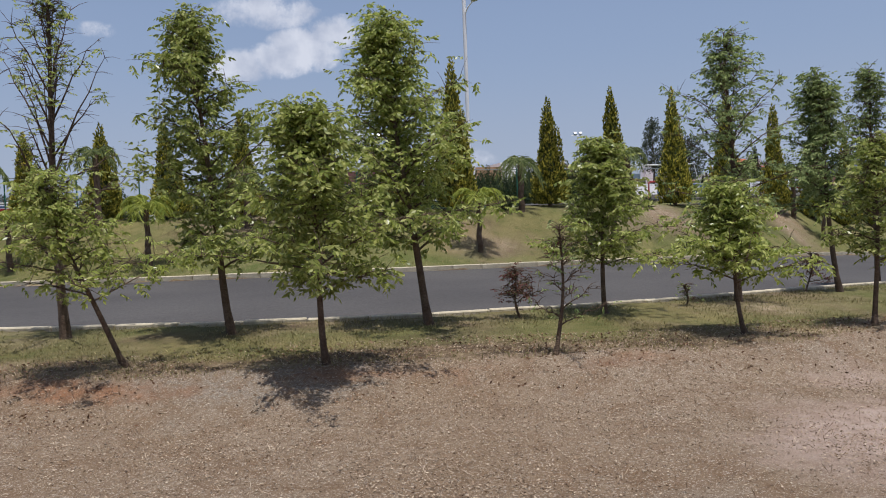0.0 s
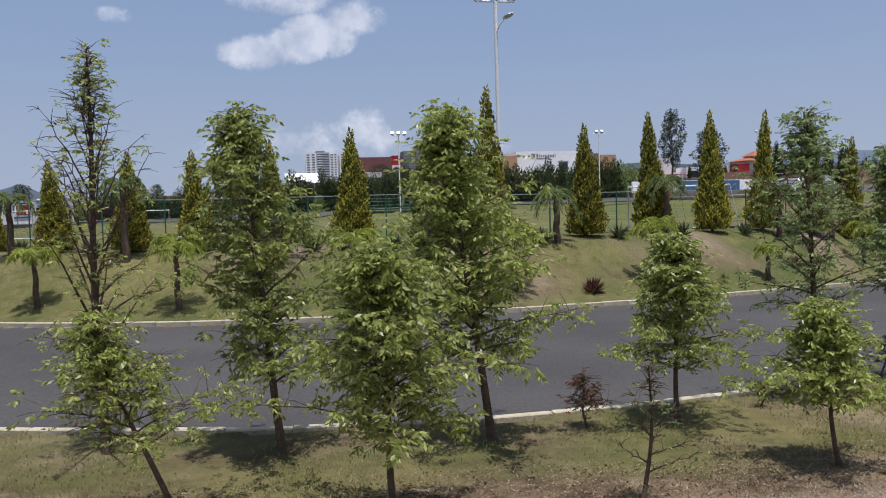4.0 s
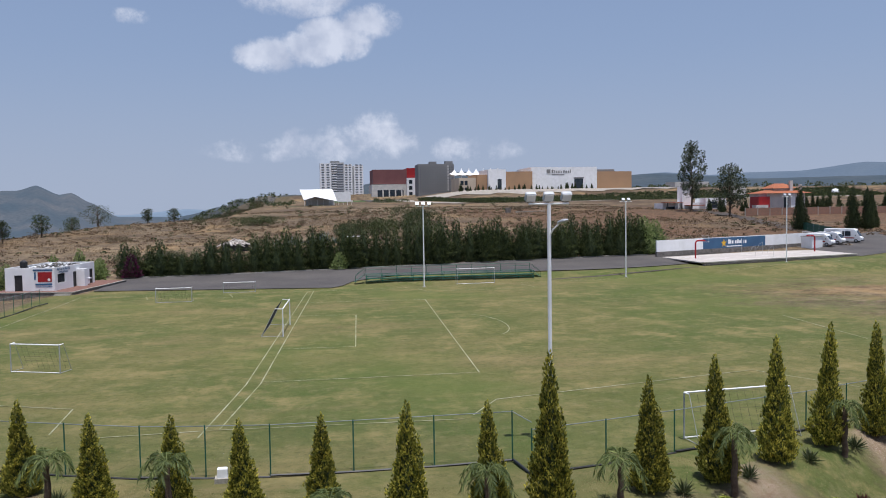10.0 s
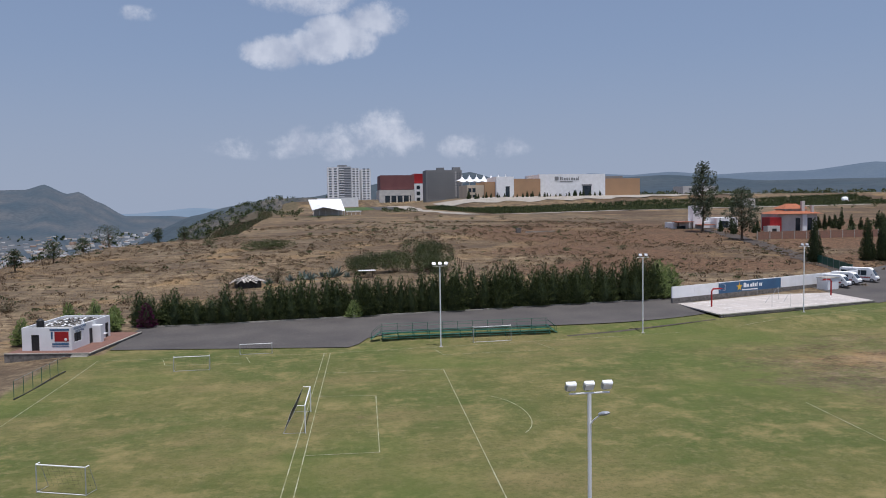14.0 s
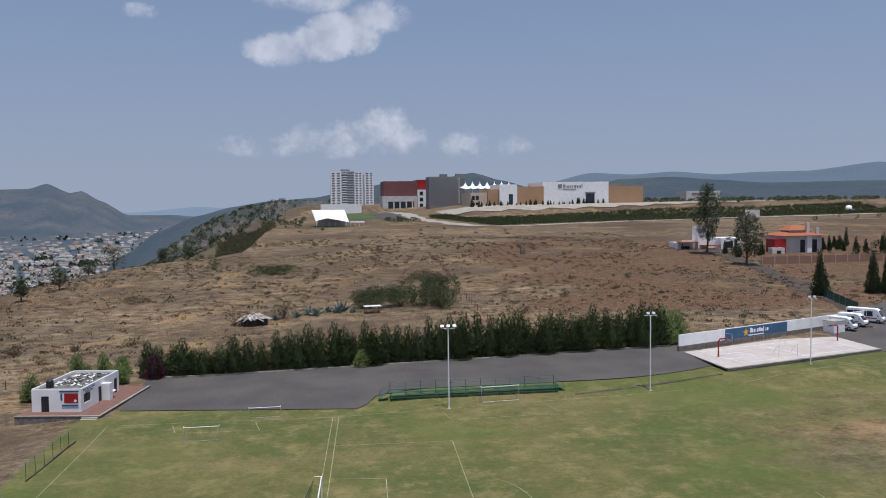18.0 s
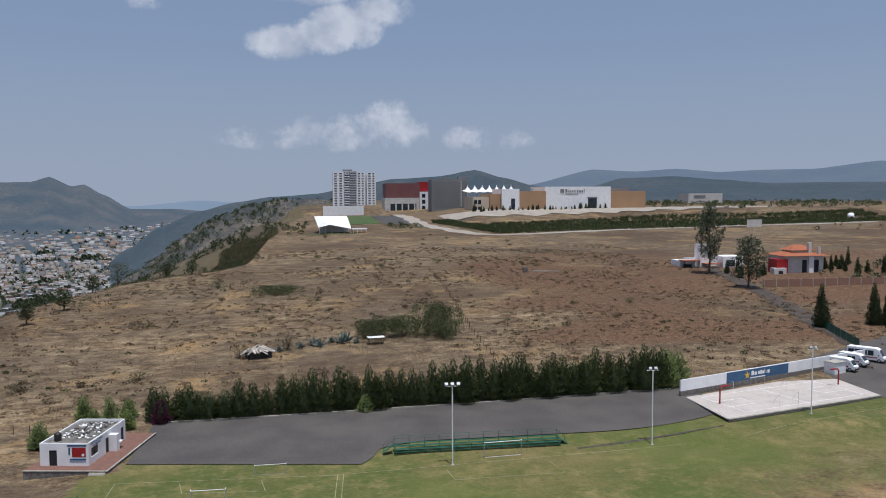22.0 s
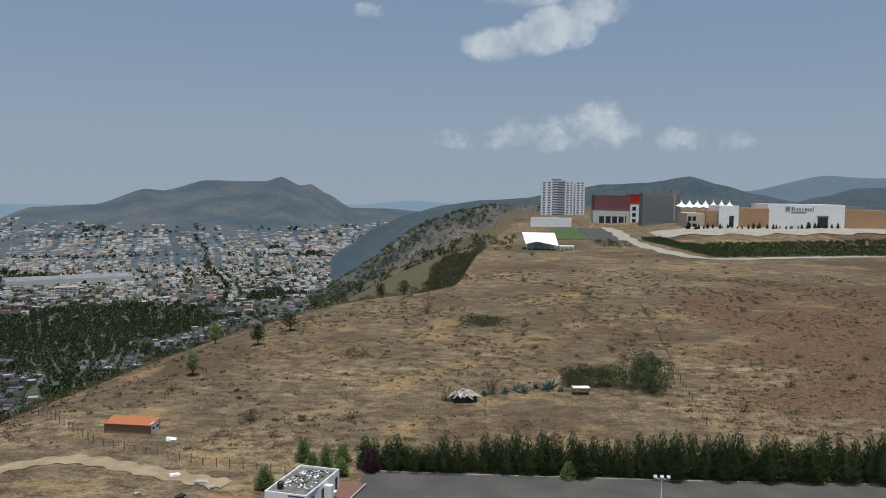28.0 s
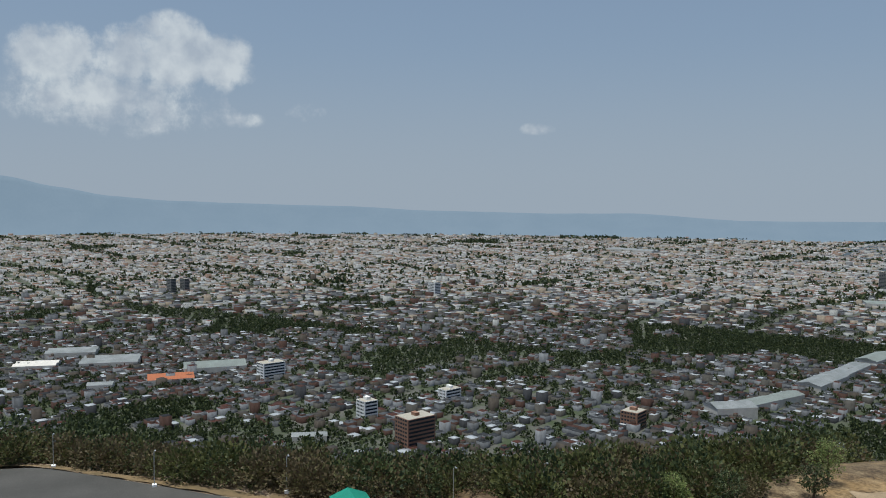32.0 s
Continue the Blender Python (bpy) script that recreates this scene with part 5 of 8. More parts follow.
    def hoop(x, y, turn):
        o = empty("basketball_hoop", pose(x, y, zc, 0, 0, turn), "red steel basketball hoop with a cantilever arm", "basketball hoop", "basketball hoops")
        bars("post", RED_PAINT, o, [[(0, 0, 0), (0, 0, 2.7), (0.35, 0, 3.05), (2.0, 0, 3.05)]], 0.14, 8)
        frame_ = bars("backboard_frame", WHITE, o, [[(2.1, -0.9, 2.8), (2.1, 0.9, 2.8), (2.1, 0.9, 3.85), (2.1, -0.9, 3.85), (2.1, -0.9, 2.8)]], 0.03, 5)
        mesh_object("backboard", [(2.1, -0.9, 2.8), (2.1, 0.9, 2.8), (2.1, 0.9, 3.85), (2.1, -0.9, 3.85)], [(0, 1, 2, 3)], WIRE, frame_)
        bars("ring", RED_PAINT, o, [[(2.4 + 0.23 * math.cos(a), 0.23 * math.sin(a), 2.95) for a in [i * math.pi / 6 for i in range(13)]]], 0.012, 4)

    hoop(64.3, 131.3, 12)
    hoop(93.4, 140.6, 192)
    for x, y in ((73.2, 127.4), (77.4, 128.6), (80.6, 137.4)):
        o = empty("net_post", pose(x, y, zc), "slim bent steel net post on the court", "post", "net posts")
        bars("tube", STEEL, o, [[(0, 0, 0), (0, 0, 2.3)], [(0, 0, 2.2), (-0.7, -0.2, 1.9), (-1.4, -0.3, 0.9)]], 0.025, 5)
    hut = empty("white_cabin", wall.matrix_world @ pose(38.5, -3.4, zc), "small white cabin beside the court", "cabin")
    block("wall", WHITE, hut, 0, 0, -0.1, 3.4, 2.4, 2.6)
    block("roof", CONCRETE, hut, -0.15, -0.15, 2.5, 3.7, 2.7, 0.12)


court()


def minibus(x, y, turn, long, high, label):
    """A passenger van: bonnet, raked screen, side glass, lamps and wheels. Its front looks along local +x."""
    top = empty("minibus", pose(x, y, ground(x, y) + 0.08, 0, 0, turn), label, "van", "parked vans")
    w = 2.0
    side = [(-long / 2, 0.35), (long / 2, 0.35), (long / 2, 1.0), (long / 2 - 0.35, 1.25), (long / 2 - 1.15, high - 0.25), (long / 2 - 1.6, high), (-long / 2 + 0.1, high), (-long / 2, high - 0.3)]
    bm = bmesh.new()
    a = [bm.verts.new((px, -w / 2, pz)) for px, pz in side]
    b = [bm.verts.new((px, w / 2, pz)) for px, pz in side]
    bm.faces.new(a)
    bm.faces.new(list(reversed(b)))
    for i in range(len(side)):
        j = (i + 1) % len(side)
        bm.faces.new((a[j], a[i], b[i], b[j]))
    bmesh.ops.recalc_face_normals(bm, faces=bm.faces[:])
    bmesh.ops.bevel(bm, geom=bm.edges[:], offset=0.07, segments=2, affect="EDGES")
    body = part("body", bm, WHITE, top)
    for sy in (-1, 1):
        for k in range(4):
            x0 = -long / 2 + 0.35 + k * (long - 2.3) / 4
            block("side_window", GLASS, body, x0, sy * (w / 2 + 0.004) - 0.01, 1.35, (long - 2.3) / 4 - 0.12, 0.02, high - 1.85)
        block("stripe", RED_PAINT, body, -long / 2 + 0.3, sy * (w / 2 + 0.003) - 0.008, 0.85, long - 1.6, 0.016, 0.22)
        for px in (-long / 2 + 1.1, long / 2 - 1.0):
            bm = bmesh.new()
            bmesh.ops.create_cone(bm, cap_ends=True, segments=18, radius1=0.37, radius2=0.37, depth=0.24, matrix=Matrix.Rotation(radians(90), 4, "X"))
            wheel = part("wheel", bm, DARK, top)
            wheel.matrix_basis = pose(px, sy * (w / 2 - 0.08), 0.37)
            bm = bmesh.new()
            bmesh.ops.create_cone(bm, cap_ends=True, segments=12, radius1=0.2, radius2=0.2, depth=0.27, matrix=Matrix.Rotation(radians(90), 4, "X"))
            part("rim", bm, STEEL, wheel)
        block("headlight", STEEL, top, long / 2 - 0.03, sy * 0.72 - 0.16, 0.72, 0.06, 0.32, 0.22)
        block("mirror", DARK, top, long / 2 - 1.15, sy * (w / 2 + 0.14) - 0.06, 1.35, 0.1, 0.12, 0.3)
    mesh_object("windscreen", [(long / 2 - 0.37, -0.85, 1.3), (long / 2 - 0.37, 0.85, 1.3), (long / 2 - 1.07, 0.8, high - 0.38), (long / 2 - 1.07, -0.8, high - 0.38)], [(0, 1, 2, 3)], GLASS, body).location.x = 0.035
    block("bumper", DARK, top, long / 2 - 0.05, -0.95, 0.32, 0.14, 1.9, 0.26)


minibus(101.4, 150.6, -58, 5.6, 2.5, "white passenger van parked in the yard")
minibus(106.0, 153.6, -58, 5.6, 2.5, "white passenger van parked beside another")
minibus(111.2, 156.6, -52, 7.4, 2.9, "larger white minibus parked in the yard")


# ---- hedge of dark conifers behind the yard ----
def cedar_crown(seed, height, radius, n, parent, material, leaf=0.34):
    rng = np.random.default_rng(seed)
    u = 1 - np.sqrt(rng.uniform(0, 1, n))
    a = rng.uniform(0, 2 * np.pi, n)
    tier = 1 + 0.22 * np.sin(u * 34 + seed) + 0.2 * np.sin(a * 4 + u * 9 + seed) + 0.1 * np.sin(a * 9 - u * 21)
    r = radius * (0.8 + 0.5 * np.minimum(u * 4, 1) * 0.4) * (1 - u) ** 0.62 * tier * np.sqrt(rng.uniform(0.35, 1, n))
    p = np.stack([r * np.cos(a), r * np.sin(a), 0.25 + u * height * 0.97], 1)
    d = np.stack([np.cos(a), np.sin(a), 0.5 + 1.2 * u], 1)
    return leaves("crown", p, d, leaf, leaf * 0.42, material, rng, parent)


def hedge_tree(seed, x, y, height, radius, material, label, n=2600, group="yard hedge", name="cedar"):
    top = empty(name, pose(x, y, ground(x, y) - 0.05), label, "tree", group)
    w = Wood()
    w.add([(0, 0, 0), (0.03, 0, height * 0.4), (0, 0, height * 0.93)], [0.16, 0.11, 0.02], 7)
    mesh_object("trunk", w.verts, w.faces, BARK, top, True)
    crown = cedar_crown(seed, height, radius, n, top, material)
    core = Wood()
    core.add([(0, 0, 0.3), (0, 0, height * 0.3), (0, 0, height * 0.86)], [radius * 0.5, radius * 0.6, 0.03], 8)
    mesh_object("inner_core", core.verts, core.faces, LEAF_CEDAR, crown, True)
    return top


cedars = [hedge_tree(400 + k, -30 + 3 * k, 143.0, 7.5, 1.9, LEAF_HEDGE, "dark green cedar in the dense row behind the yard") for k in range(4)]
rng7 = random.Random(77)
k, x = 0, -32.0
while x < 60.5:
    h = 5.6 + 2.0 * sstep(-34, 20, x) + rng7.uniform(-1.3, 1.1)
    y = 142.4 + 0.035 * max(0, x - 20) + rng7.uniform(-0.3, 0.8)
    s = h / 7.5
    w = rng7.uniform(0.75, 1.3)
    m = pose(x, y, ground(x, y) - 0.05, 0, 0, rng7.uniform(0, 360)) @ Matrix.Diagonal((w, w, s, 1))
    if k < 4:
        cedars[k].matrix_world = m
    else:
        copy_thing(cedars[k % 4], pose(0, 0, 0)).matrix_world = m
    x += rng7.uniform(1.5, 2.7)
    k += 1
for k, (x, h, r) in enumerate(((5.5, 5.6, 2.0), (21.0, 6.4, 2.2), (29.5, 5.2, 2.2), (37.0, 6.6, 2.5), (44.0, 6.9, 2.6), (49.5, 6.2, 2.4), (55.5, 7.0, 2.7))):
    hedge_tree(470 + k, x, 141.9 + 0.035 * max(0, x - 20), h, r, LEAF_HEDGE, "rounder leafy tree pressed into the dark hedge", 3200, name="hedge_tree")
hedge_tree(450, 60.5, 144.6, 7.4, 2.9, LEAF_DARK, "rounder bright green tree at the end of the hedge", 4200, name="hedge_end_tree")
hedge_tree(451, 63.2, 145.4, 6.6, 2.6, LEAF_DARK, "rounder bright green tree at the end of the hedge", 3600, name="hedge_end_tree")
hedge_tree(452, -30.6, 140.9, 4.2, 1.5, LEAF_PINK, "bougainvillea with magenta bracts at the hedge end", 1800, name="bougainvillea")
hedge_tree(453, 3.5, 140.6, 3.0, 1.4, LEAF_DARK, "low bright green bush before the hedge", 1200, name="bush")
for k, (x, y, h, r) in enumerate(((-38.6, 140.5, 5.4, 1.5), (-35.4, 138.6, 3.0, 1.2), (-41.5, 142.0, 3.2, 1.3), (-47.2, 133.0, 4.2, 1.7), (-44.5, 147.0, 4.6, 1.4), (-36.8, 145.6, 3.2, 1.4))):
    hedge_tree(460 + k, x, y, h, r, LEAF_DARK, "leafy green garden tree beside the white building", 1800, "garden trees", "garden_tree")
edging = empty("yard_kerb", pose(0, 0, 0), "broken concrete kerb along the foot of the hedge", "kerb")
tagged(edging, kind="structure")
for i in range(44):
    x = -32 + i * 2.1
    y = 140.9 + 0.035 * max(0, x - 20)
    block("kerb_stone", CONCRETE, edging, x, y, ground(x, y) + 0.02, 2.02, 0.25, 0.26)
crate = empty("concrete_block", pose(3.2, 139.8, ground(3.2, 139.8) + 0.05, 0, 0, 12), "lone concrete block on the yard", "block")
block("body", CONCRETE, crate, 0, 0, 0, 0.9, 0.7, 0.75, "", 0.04)


# ---- dry hillside ----
def bush(seed, x, y, wide, high, material, label, n=1500, name="bush", group="hillside bushes", leaf=0.3):
    """A rounded thicket: several leaning stems and an uneven heap of leaf clumps."""
    rng = np.random.default_rng(seed)
    top = empty(name, pose(x, y, land_height(x, y) - 0.1), label, "bush", group)
    w = Wood()
    c = rng.normal(0, 1, (14, 3)) * [wide * 0.26, wide * 0.26, high * 0.14] + [0, 0, high * 0.5]
    for q in c:
        w.add([(0, 0, 0), (q[0] * 0.5, q[1] * 0.5, q[2] * 0.6), tuple(q)], [0.06, 0.04, 0.015], 5)
    mesh_object("stem", w.verts, w.faces, BARK, top, True)
    pick = rng.integers(0, 14, n)
    v = rng.normal(0, 1, (n, 3))
    v /= np.linalg.norm(v, axis=1, keepdims=True)
    p = c[pick] + v * np.sqrt(rng.uniform(0.3, 1, (n, 1))) * [wide * 0.24, wide * 0.24, high * 0.3]
    p[:, 2] = np.abs(p[:, 2])
    leaves("crown", p, v + [0, 0, 0.4], leaf, leaf * 0.5, material, rng, top)
    return top


bush(500, 9.0, 197.5, 8.0, 5.6, LEAF_HEDGE, "dark rounded thicket on the dry hill", 7000)
bush(501, 16.5, 198.0, 8.0, 5.8, LEAF_HEDGE, "dark rounded thicket on the dry hill", 7000)
bush(502, 24.5, 200.0, 12.0, 9.0, LEAF_HEDGE, "tall grey-green thicket on the dry hill", 11000)
bush(503, 26.0, 194.0, 7.0, 5.0, LEAF_SCRUB, "bright green shrub before the thicket", 5000)
bush(504, -17.5, 268.0, 13.0, 3.6, LEAF_HEDGE, "low spreading green bush on the hillside", 6000)
bush(505, -51.0, 225.0, 6.5, 1.8, LEAF_BARE, "low dry bush on the hillside", 700)
bush(506, -38.5, 287.0, 4.5, 3.0, LEAF_SCRUB, "dark bush on the hillside", 700)
bush(507, -62.0, 168.0, 5.0, 2.0, LEAF_BARE, "low dry bush on the hillside", 600)
bush(508, -22.0, 184.0, 4.5, 4.2, LEAF_BARE, "leafless grey bush by the old hut", 500)
bush(509, -11.5, 190.0, 4.0, 3.6, LEAF_BARE, "leafless grey bush by the old hut", 500)
rngh = random.Random(21)
for k in range(90):
    x, y = rngh.uniform(-95, 140), rngh.uniform(155, 520)
    if x < west_edge(y) + 12 or (y < 210 and -25 < x < 40) or (x > 105 and y > 225):
        continue
    s = rngh.uniform(0.9, 3.0)
    bush(520 + k, x, y, s * 1.2, s * 0.62, LEAF_BARE if rngh.random() < 0.6 else LEAF_SCRUB, "scrubby dry bush among the hill grass", 170, leaf=0.32)


def agave(seed, x, y, size):
    rng = np.random.default_rng(seed)
    n = 42
    a, e = rng.uniform(0, 6.28, n), rng.uniform(0.25, 1.4, n)
    d = np.stack([np.cos(a) * np.cos(e), np.sin(a) * np.cos(e), np.sin(e)], 1)
    ob = leaves("agave", d * 0.1, d, size, size * 0.16, AGAVE, rng)
    ob.matrix_world = pose(x, y, land_height(x, y))
    tagged(ob, "blue-grey agave with stiff pointed leaves", "agave", "hillside agaves")


AGAVE = foliage("agave_leaves", (0.09, 0.13, 0.12), (0.13, 0.17, 0.15), (0.18, 0.2, 0.16), 0.05)
for k, (x, y, s) in enumerate(((-8.5, 191, 1.6), (-5.5, 193, 2.2), (-4.0, 191.5, 1.9), (-1.5, 195, 1.6), (0.8, 194, 2.4), (2.2, 195.4, 2.6), (-13.5, 189, 1.4), (4.5, 193, 1.4))):
    agave(620 + k, x, y, s)


def old_hut():
    x, y = -17.6, 184.6
    top = empty("old_hut", pose(x, y, land_height(x, y) - 0.1, 0, 0, 18), "tumbledown hut under a roof of loose weathered boards", "hut")
    for sx, sy, a in ((-2.4, -1.7, 0), (-2.4, 1.5, 0), (-2.5, -1.6, 90), (2.3, -1.6, 90)):
        ob = block("wall", DARK, top, 0, 0, 0, 4.9 if a == 0 else 3.1, 0.2, 1.7)
        ob.matrix_basis = pose(sx, sy, 0, 0, 0, a)
    rng = random.Random(3)
    for k in range(64):
        turn, r = 2.4 * k, 3.1 * math.sqrt((k + 0.5) / 64)
        b = block("roof_board", HUT_ROOF, top, -0.9, -0.2, 0, rng.uniform(1.3, 2.3), rng.uniform(0.28, 0.45), 0.05)
        b.matrix_basis = pose(r * math.cos(turn) * 1.1, r * math.sin(turn) * 0.8, 2.75 - 0.36 * r + rng.uniform(-0.12, 0.12), 0, 0, math.degrees(turn) + rng.uniform(-35, 35)) @ pose(0, 0, 0, rng.uniform(-12, 12), 20, 0)
    block("roof_deck", DARK, top, -2.5, -1.7, 1.5, 5.0, 3.4, 0.2)


HUT_ROOF = surface("weathered_boards", (0.5, 0.46, 0.42), (0.3, 0.27, 0.24), 1.5, 6.0, 0.9, 0.4, piece=0.35)
old_hut()
lean = empty("lean_to", pose(7.4, 190.5, land_height(7.4, 190.5), 0, 0, 8), "small open shelter with a pale sheet roof", "shelter")
for sx in (0.1, 3.4):
    for sy in (0.1, 1.8):
        bars("post", BARK, lean, [[(sx, sy, -0.1), (sx, sy, 1.7)]], 0.06, 5)
block("sheet_roof", WHITE, lean, -0.2, -0.2, 1.7, 4.0, 2.4, 0.05)


def stake_fence(places, gap, high, label, stone=False):
    top = empty("stake_fence", pose(0, 0, 0), label, "fence", "hill fences")
    for (ax, ay), (bx, by) in zip(places, places[1:]):
        n = max(1, round(math.hypot(bx - ax, by - ay) / gap))
        tops = []
        for i in range(n + 1):
            x, y = ax + (bx - ax) * i / n, ay + (by - ay) * i / n
            z = land_height(x, y)
            hh = high * rngh.uniform(0.85, 1.15)
            bars("stake", BARK, top, [[(x, y, z - 0.2), (x + rngh.uniform(-0.1, 0.1), y, z + hh)]], 0.075, 5)
            tops.append((x, y, z + high * 0.75))
        bars("wire", DARK, top, [tops], 0.015, 3)


stake_fence([(33.0, 171.0), (34.0, 204.0), (37.5, 262.0), (38.8, 312.0)], 4.2, 1.5, "row of wooden stakes strung with wire down the hill")
stake_fence([(-112.0, 172.0), (-88.0, 152.0), (-62.0, 143.0), (-46.0, 140.5)], 2.7, 1.5, "row of wooden stakes along the field track")


def small_house(x, y, turn):
    top = empty("orange_shed", pose(x, y, ground(x, y) - 0.2, 0, 0, turn), "long low brick shed with an orange sheet roof", "shed")
    L, D, H = 10.0, 3.8, 2.3
    block("long_wall", BRICK, top, 0, 0, 0, L, 0.2, H)
    block("rear_wall", BRICK, top, 0, D - 0.2, 0, L, 0.2, H + 0.5)
    block("end_wall", WHITE, top, L - 0.2, 0.2, 0, 0.2, D - 0.4, H + 0.3)
    block("blind_wall", BRICK, top, 0, 0.2, 0, 0.2, D - 0.4, H + 0.3)
    for k in range(8):
        b = block("roof_sheet", ORANGE, top, 1.3 * k - 0.2, -0.3, 0, 1.28, D + 0.6, 0.06)
        b.matrix_basis = pose(0, 0, H + 0.02, 7, 0, 0)
    for yy in (0.7, 2.4):
        block("window", DARK, top, L - 0.03, yy, 1.2, 0.06, 0.9, 0.5)


BRICK = surface("red_brick", (0.3, 0.16, 0.11), (0.24, 0.15, 0.11), 1.2, 10.0, 0.9, 0.4)
ORANGE = surface("orange_sheet", (0.42, 0.15, 0.06), (0.36, 0.13, 0.06), 0.8, 10.0, 0.7, 0.15)
small_house(-89.0, 158.0, -1)


def sheet(name, places, wide, lift, material, label, category):
    """A worn track that follows the land along a line."""
    left, right = [], []
    for i, (x, y) in enumerate(places):
        a, b = places[max(i - 1, 0)], places[min(i + 1, len(places) - 1)]
        d = Vector((b[0] - a[0], b[1] - a[1])).normalized()
        w = wide * (1 + 0.25 * math.sin(i * 1.7))
        left.append((x - d.y * w / 2, y + d.x * w / 2))
        right.append((x + d.y * w / 2, y - d.x * w / 2))
    return ribbon(name, left, right, lift, material, label, category, 3, land_height)


def curve_through(places, n=8):
    out = []
    for i in range(len(places) - 1):
        p0, p1, p2, p3 = (Vector(places[max(0, min(len(places) - 1, i + k))]) for k in (-1, 0, 1, 2))
        for j in range(n):
            t = j / n
            out.append(tuple(0.5 * ((2 * p1) + (p2 - p0) * t + (2 * p0 - 5 * p1 + 4 * p2 - p3) * t * t + (3 * p1 - p0 - 3 * p2 + p3) * t ** 3)))
    return out + [tuple(places[-1])]


PAVED = surface("pale_concrete_road", (0.36, 0.32, 0.27), (0.28, 0.25, 0.21), 0.15, 16.0, 0.9, 0.2)
TRACK = surface("pale_track", (0.34, 0.26, 0.17), (0.24, 0.18, 0.115), 0.3, 12.0, 0.95, 0.3)
sheet("dirt_track", curve_through([(-106, 119), (-101, 130), (-95, 140), (-86, 143.5), (-74, 140), (-62, 136), (-54, 134)]), 4.4, 0.12, TRACK, "pale sandy track across the rough ground", "track")
sheet("access_road", curve_through([(76, 960), (78, 760), (76, 640), (84, 560), (104, 500), (140, 508), (200, 530), (290, 556), (440, 590)]), 12.0, 0.25, PAVED, "pale access road climbing to the shopping centre", "road")
LAWN_GREEN = surface("watered_lawn", (0.05, 0.085, 0.025), (0.075, 0.105, 0.035), 0.08, 20.0, 0.95, 0.2)
ribbon("event_lawn", [(17 + 0.4 * i, 640 + 12 * i) for i in range(16)], [(46 + 0.1 * i, 640 + 12 * i) for i in range(16)], 0.25, LAWN_GREEN, "watered green lawn behind the white marquee", "lawn", 6, land_height)
ribbon("event_yard", [(47 + 0.1 * i, 628 + 12 * i) for i in range(17)], [(70 + 0.1 * i, 628 + 12 * i) for i in range(17)], 0.25, OLD_LOT, "dark asphalt yard beside the green lawn", "yard", 6, land_height)
ribbon("garden_lawn", [(-14 + i, 535) for i in range(0, 40, 4)], [(-14 + i, 541) for i in range(0, 40, 4)], 0.2, LAWN_GREEN, "clipped green garden strip before the marquee", "lawn", 3, land_height)
sheet("drain", [(33.5, 115.9), (42, 117.0), (51, 118.7), (59.4, 120.7)], 0.45, 0.05, DARK_STONE, "dark stone drain along the grass bank", "drain")
foundation = empty("foundation", pose(74, 300, land_height(80, 301) - 0.1), "pale concrete footing in the dry grass", "foundation")
block("beam", CONCRETE, foundation, 3.0, 0, 0, 11.5, 0.6, 0.55)
block("chamber", STONE, foundation, -0.8, -0.5, 0, 1.7, 1.7, 1.9)
for k, (x, y, s, m) in enumerate(((-56.0, 132.0, 1.0, CONCRETE), (-58.5, 134.0, 1.4, CONCRETE), (-62.0, 125.0, 1.5, DARK), (-59.5, 127.5, 1.2, DARK), (-64.5, 137.0, 1.1, WHITE), (-73.5, 155.0, 1.2, WHITE), (-67, 128, 0.7, CONCRETE))):
    bm = bmesh.new()
    bmesh.ops.create_cube(bm, size=1.0, matrix=Matrix.Diagonal((s * 1.6, s, s * 0.5, 1)))
    bmesh.ops.bevel(bm, geom=bm.edges[:], offset=0.1 * s, segments=1, affect="EDGES")
    for v in bm.verts:
        v.co += Vector((rngh.uniform(-0.12, 0.12), rngh.uniform(-0.12, 0.12), rngh.uniform(-0.06, 0.06))) * s
    ob = part("slab", bm, m, empty("rubble", pose(x, y, ground(x, y) + 0.15, 5, 8, rngh.uniform(0, 90)), "dumped building rubble on the rough ground", "rubble", "dumped rubble"))


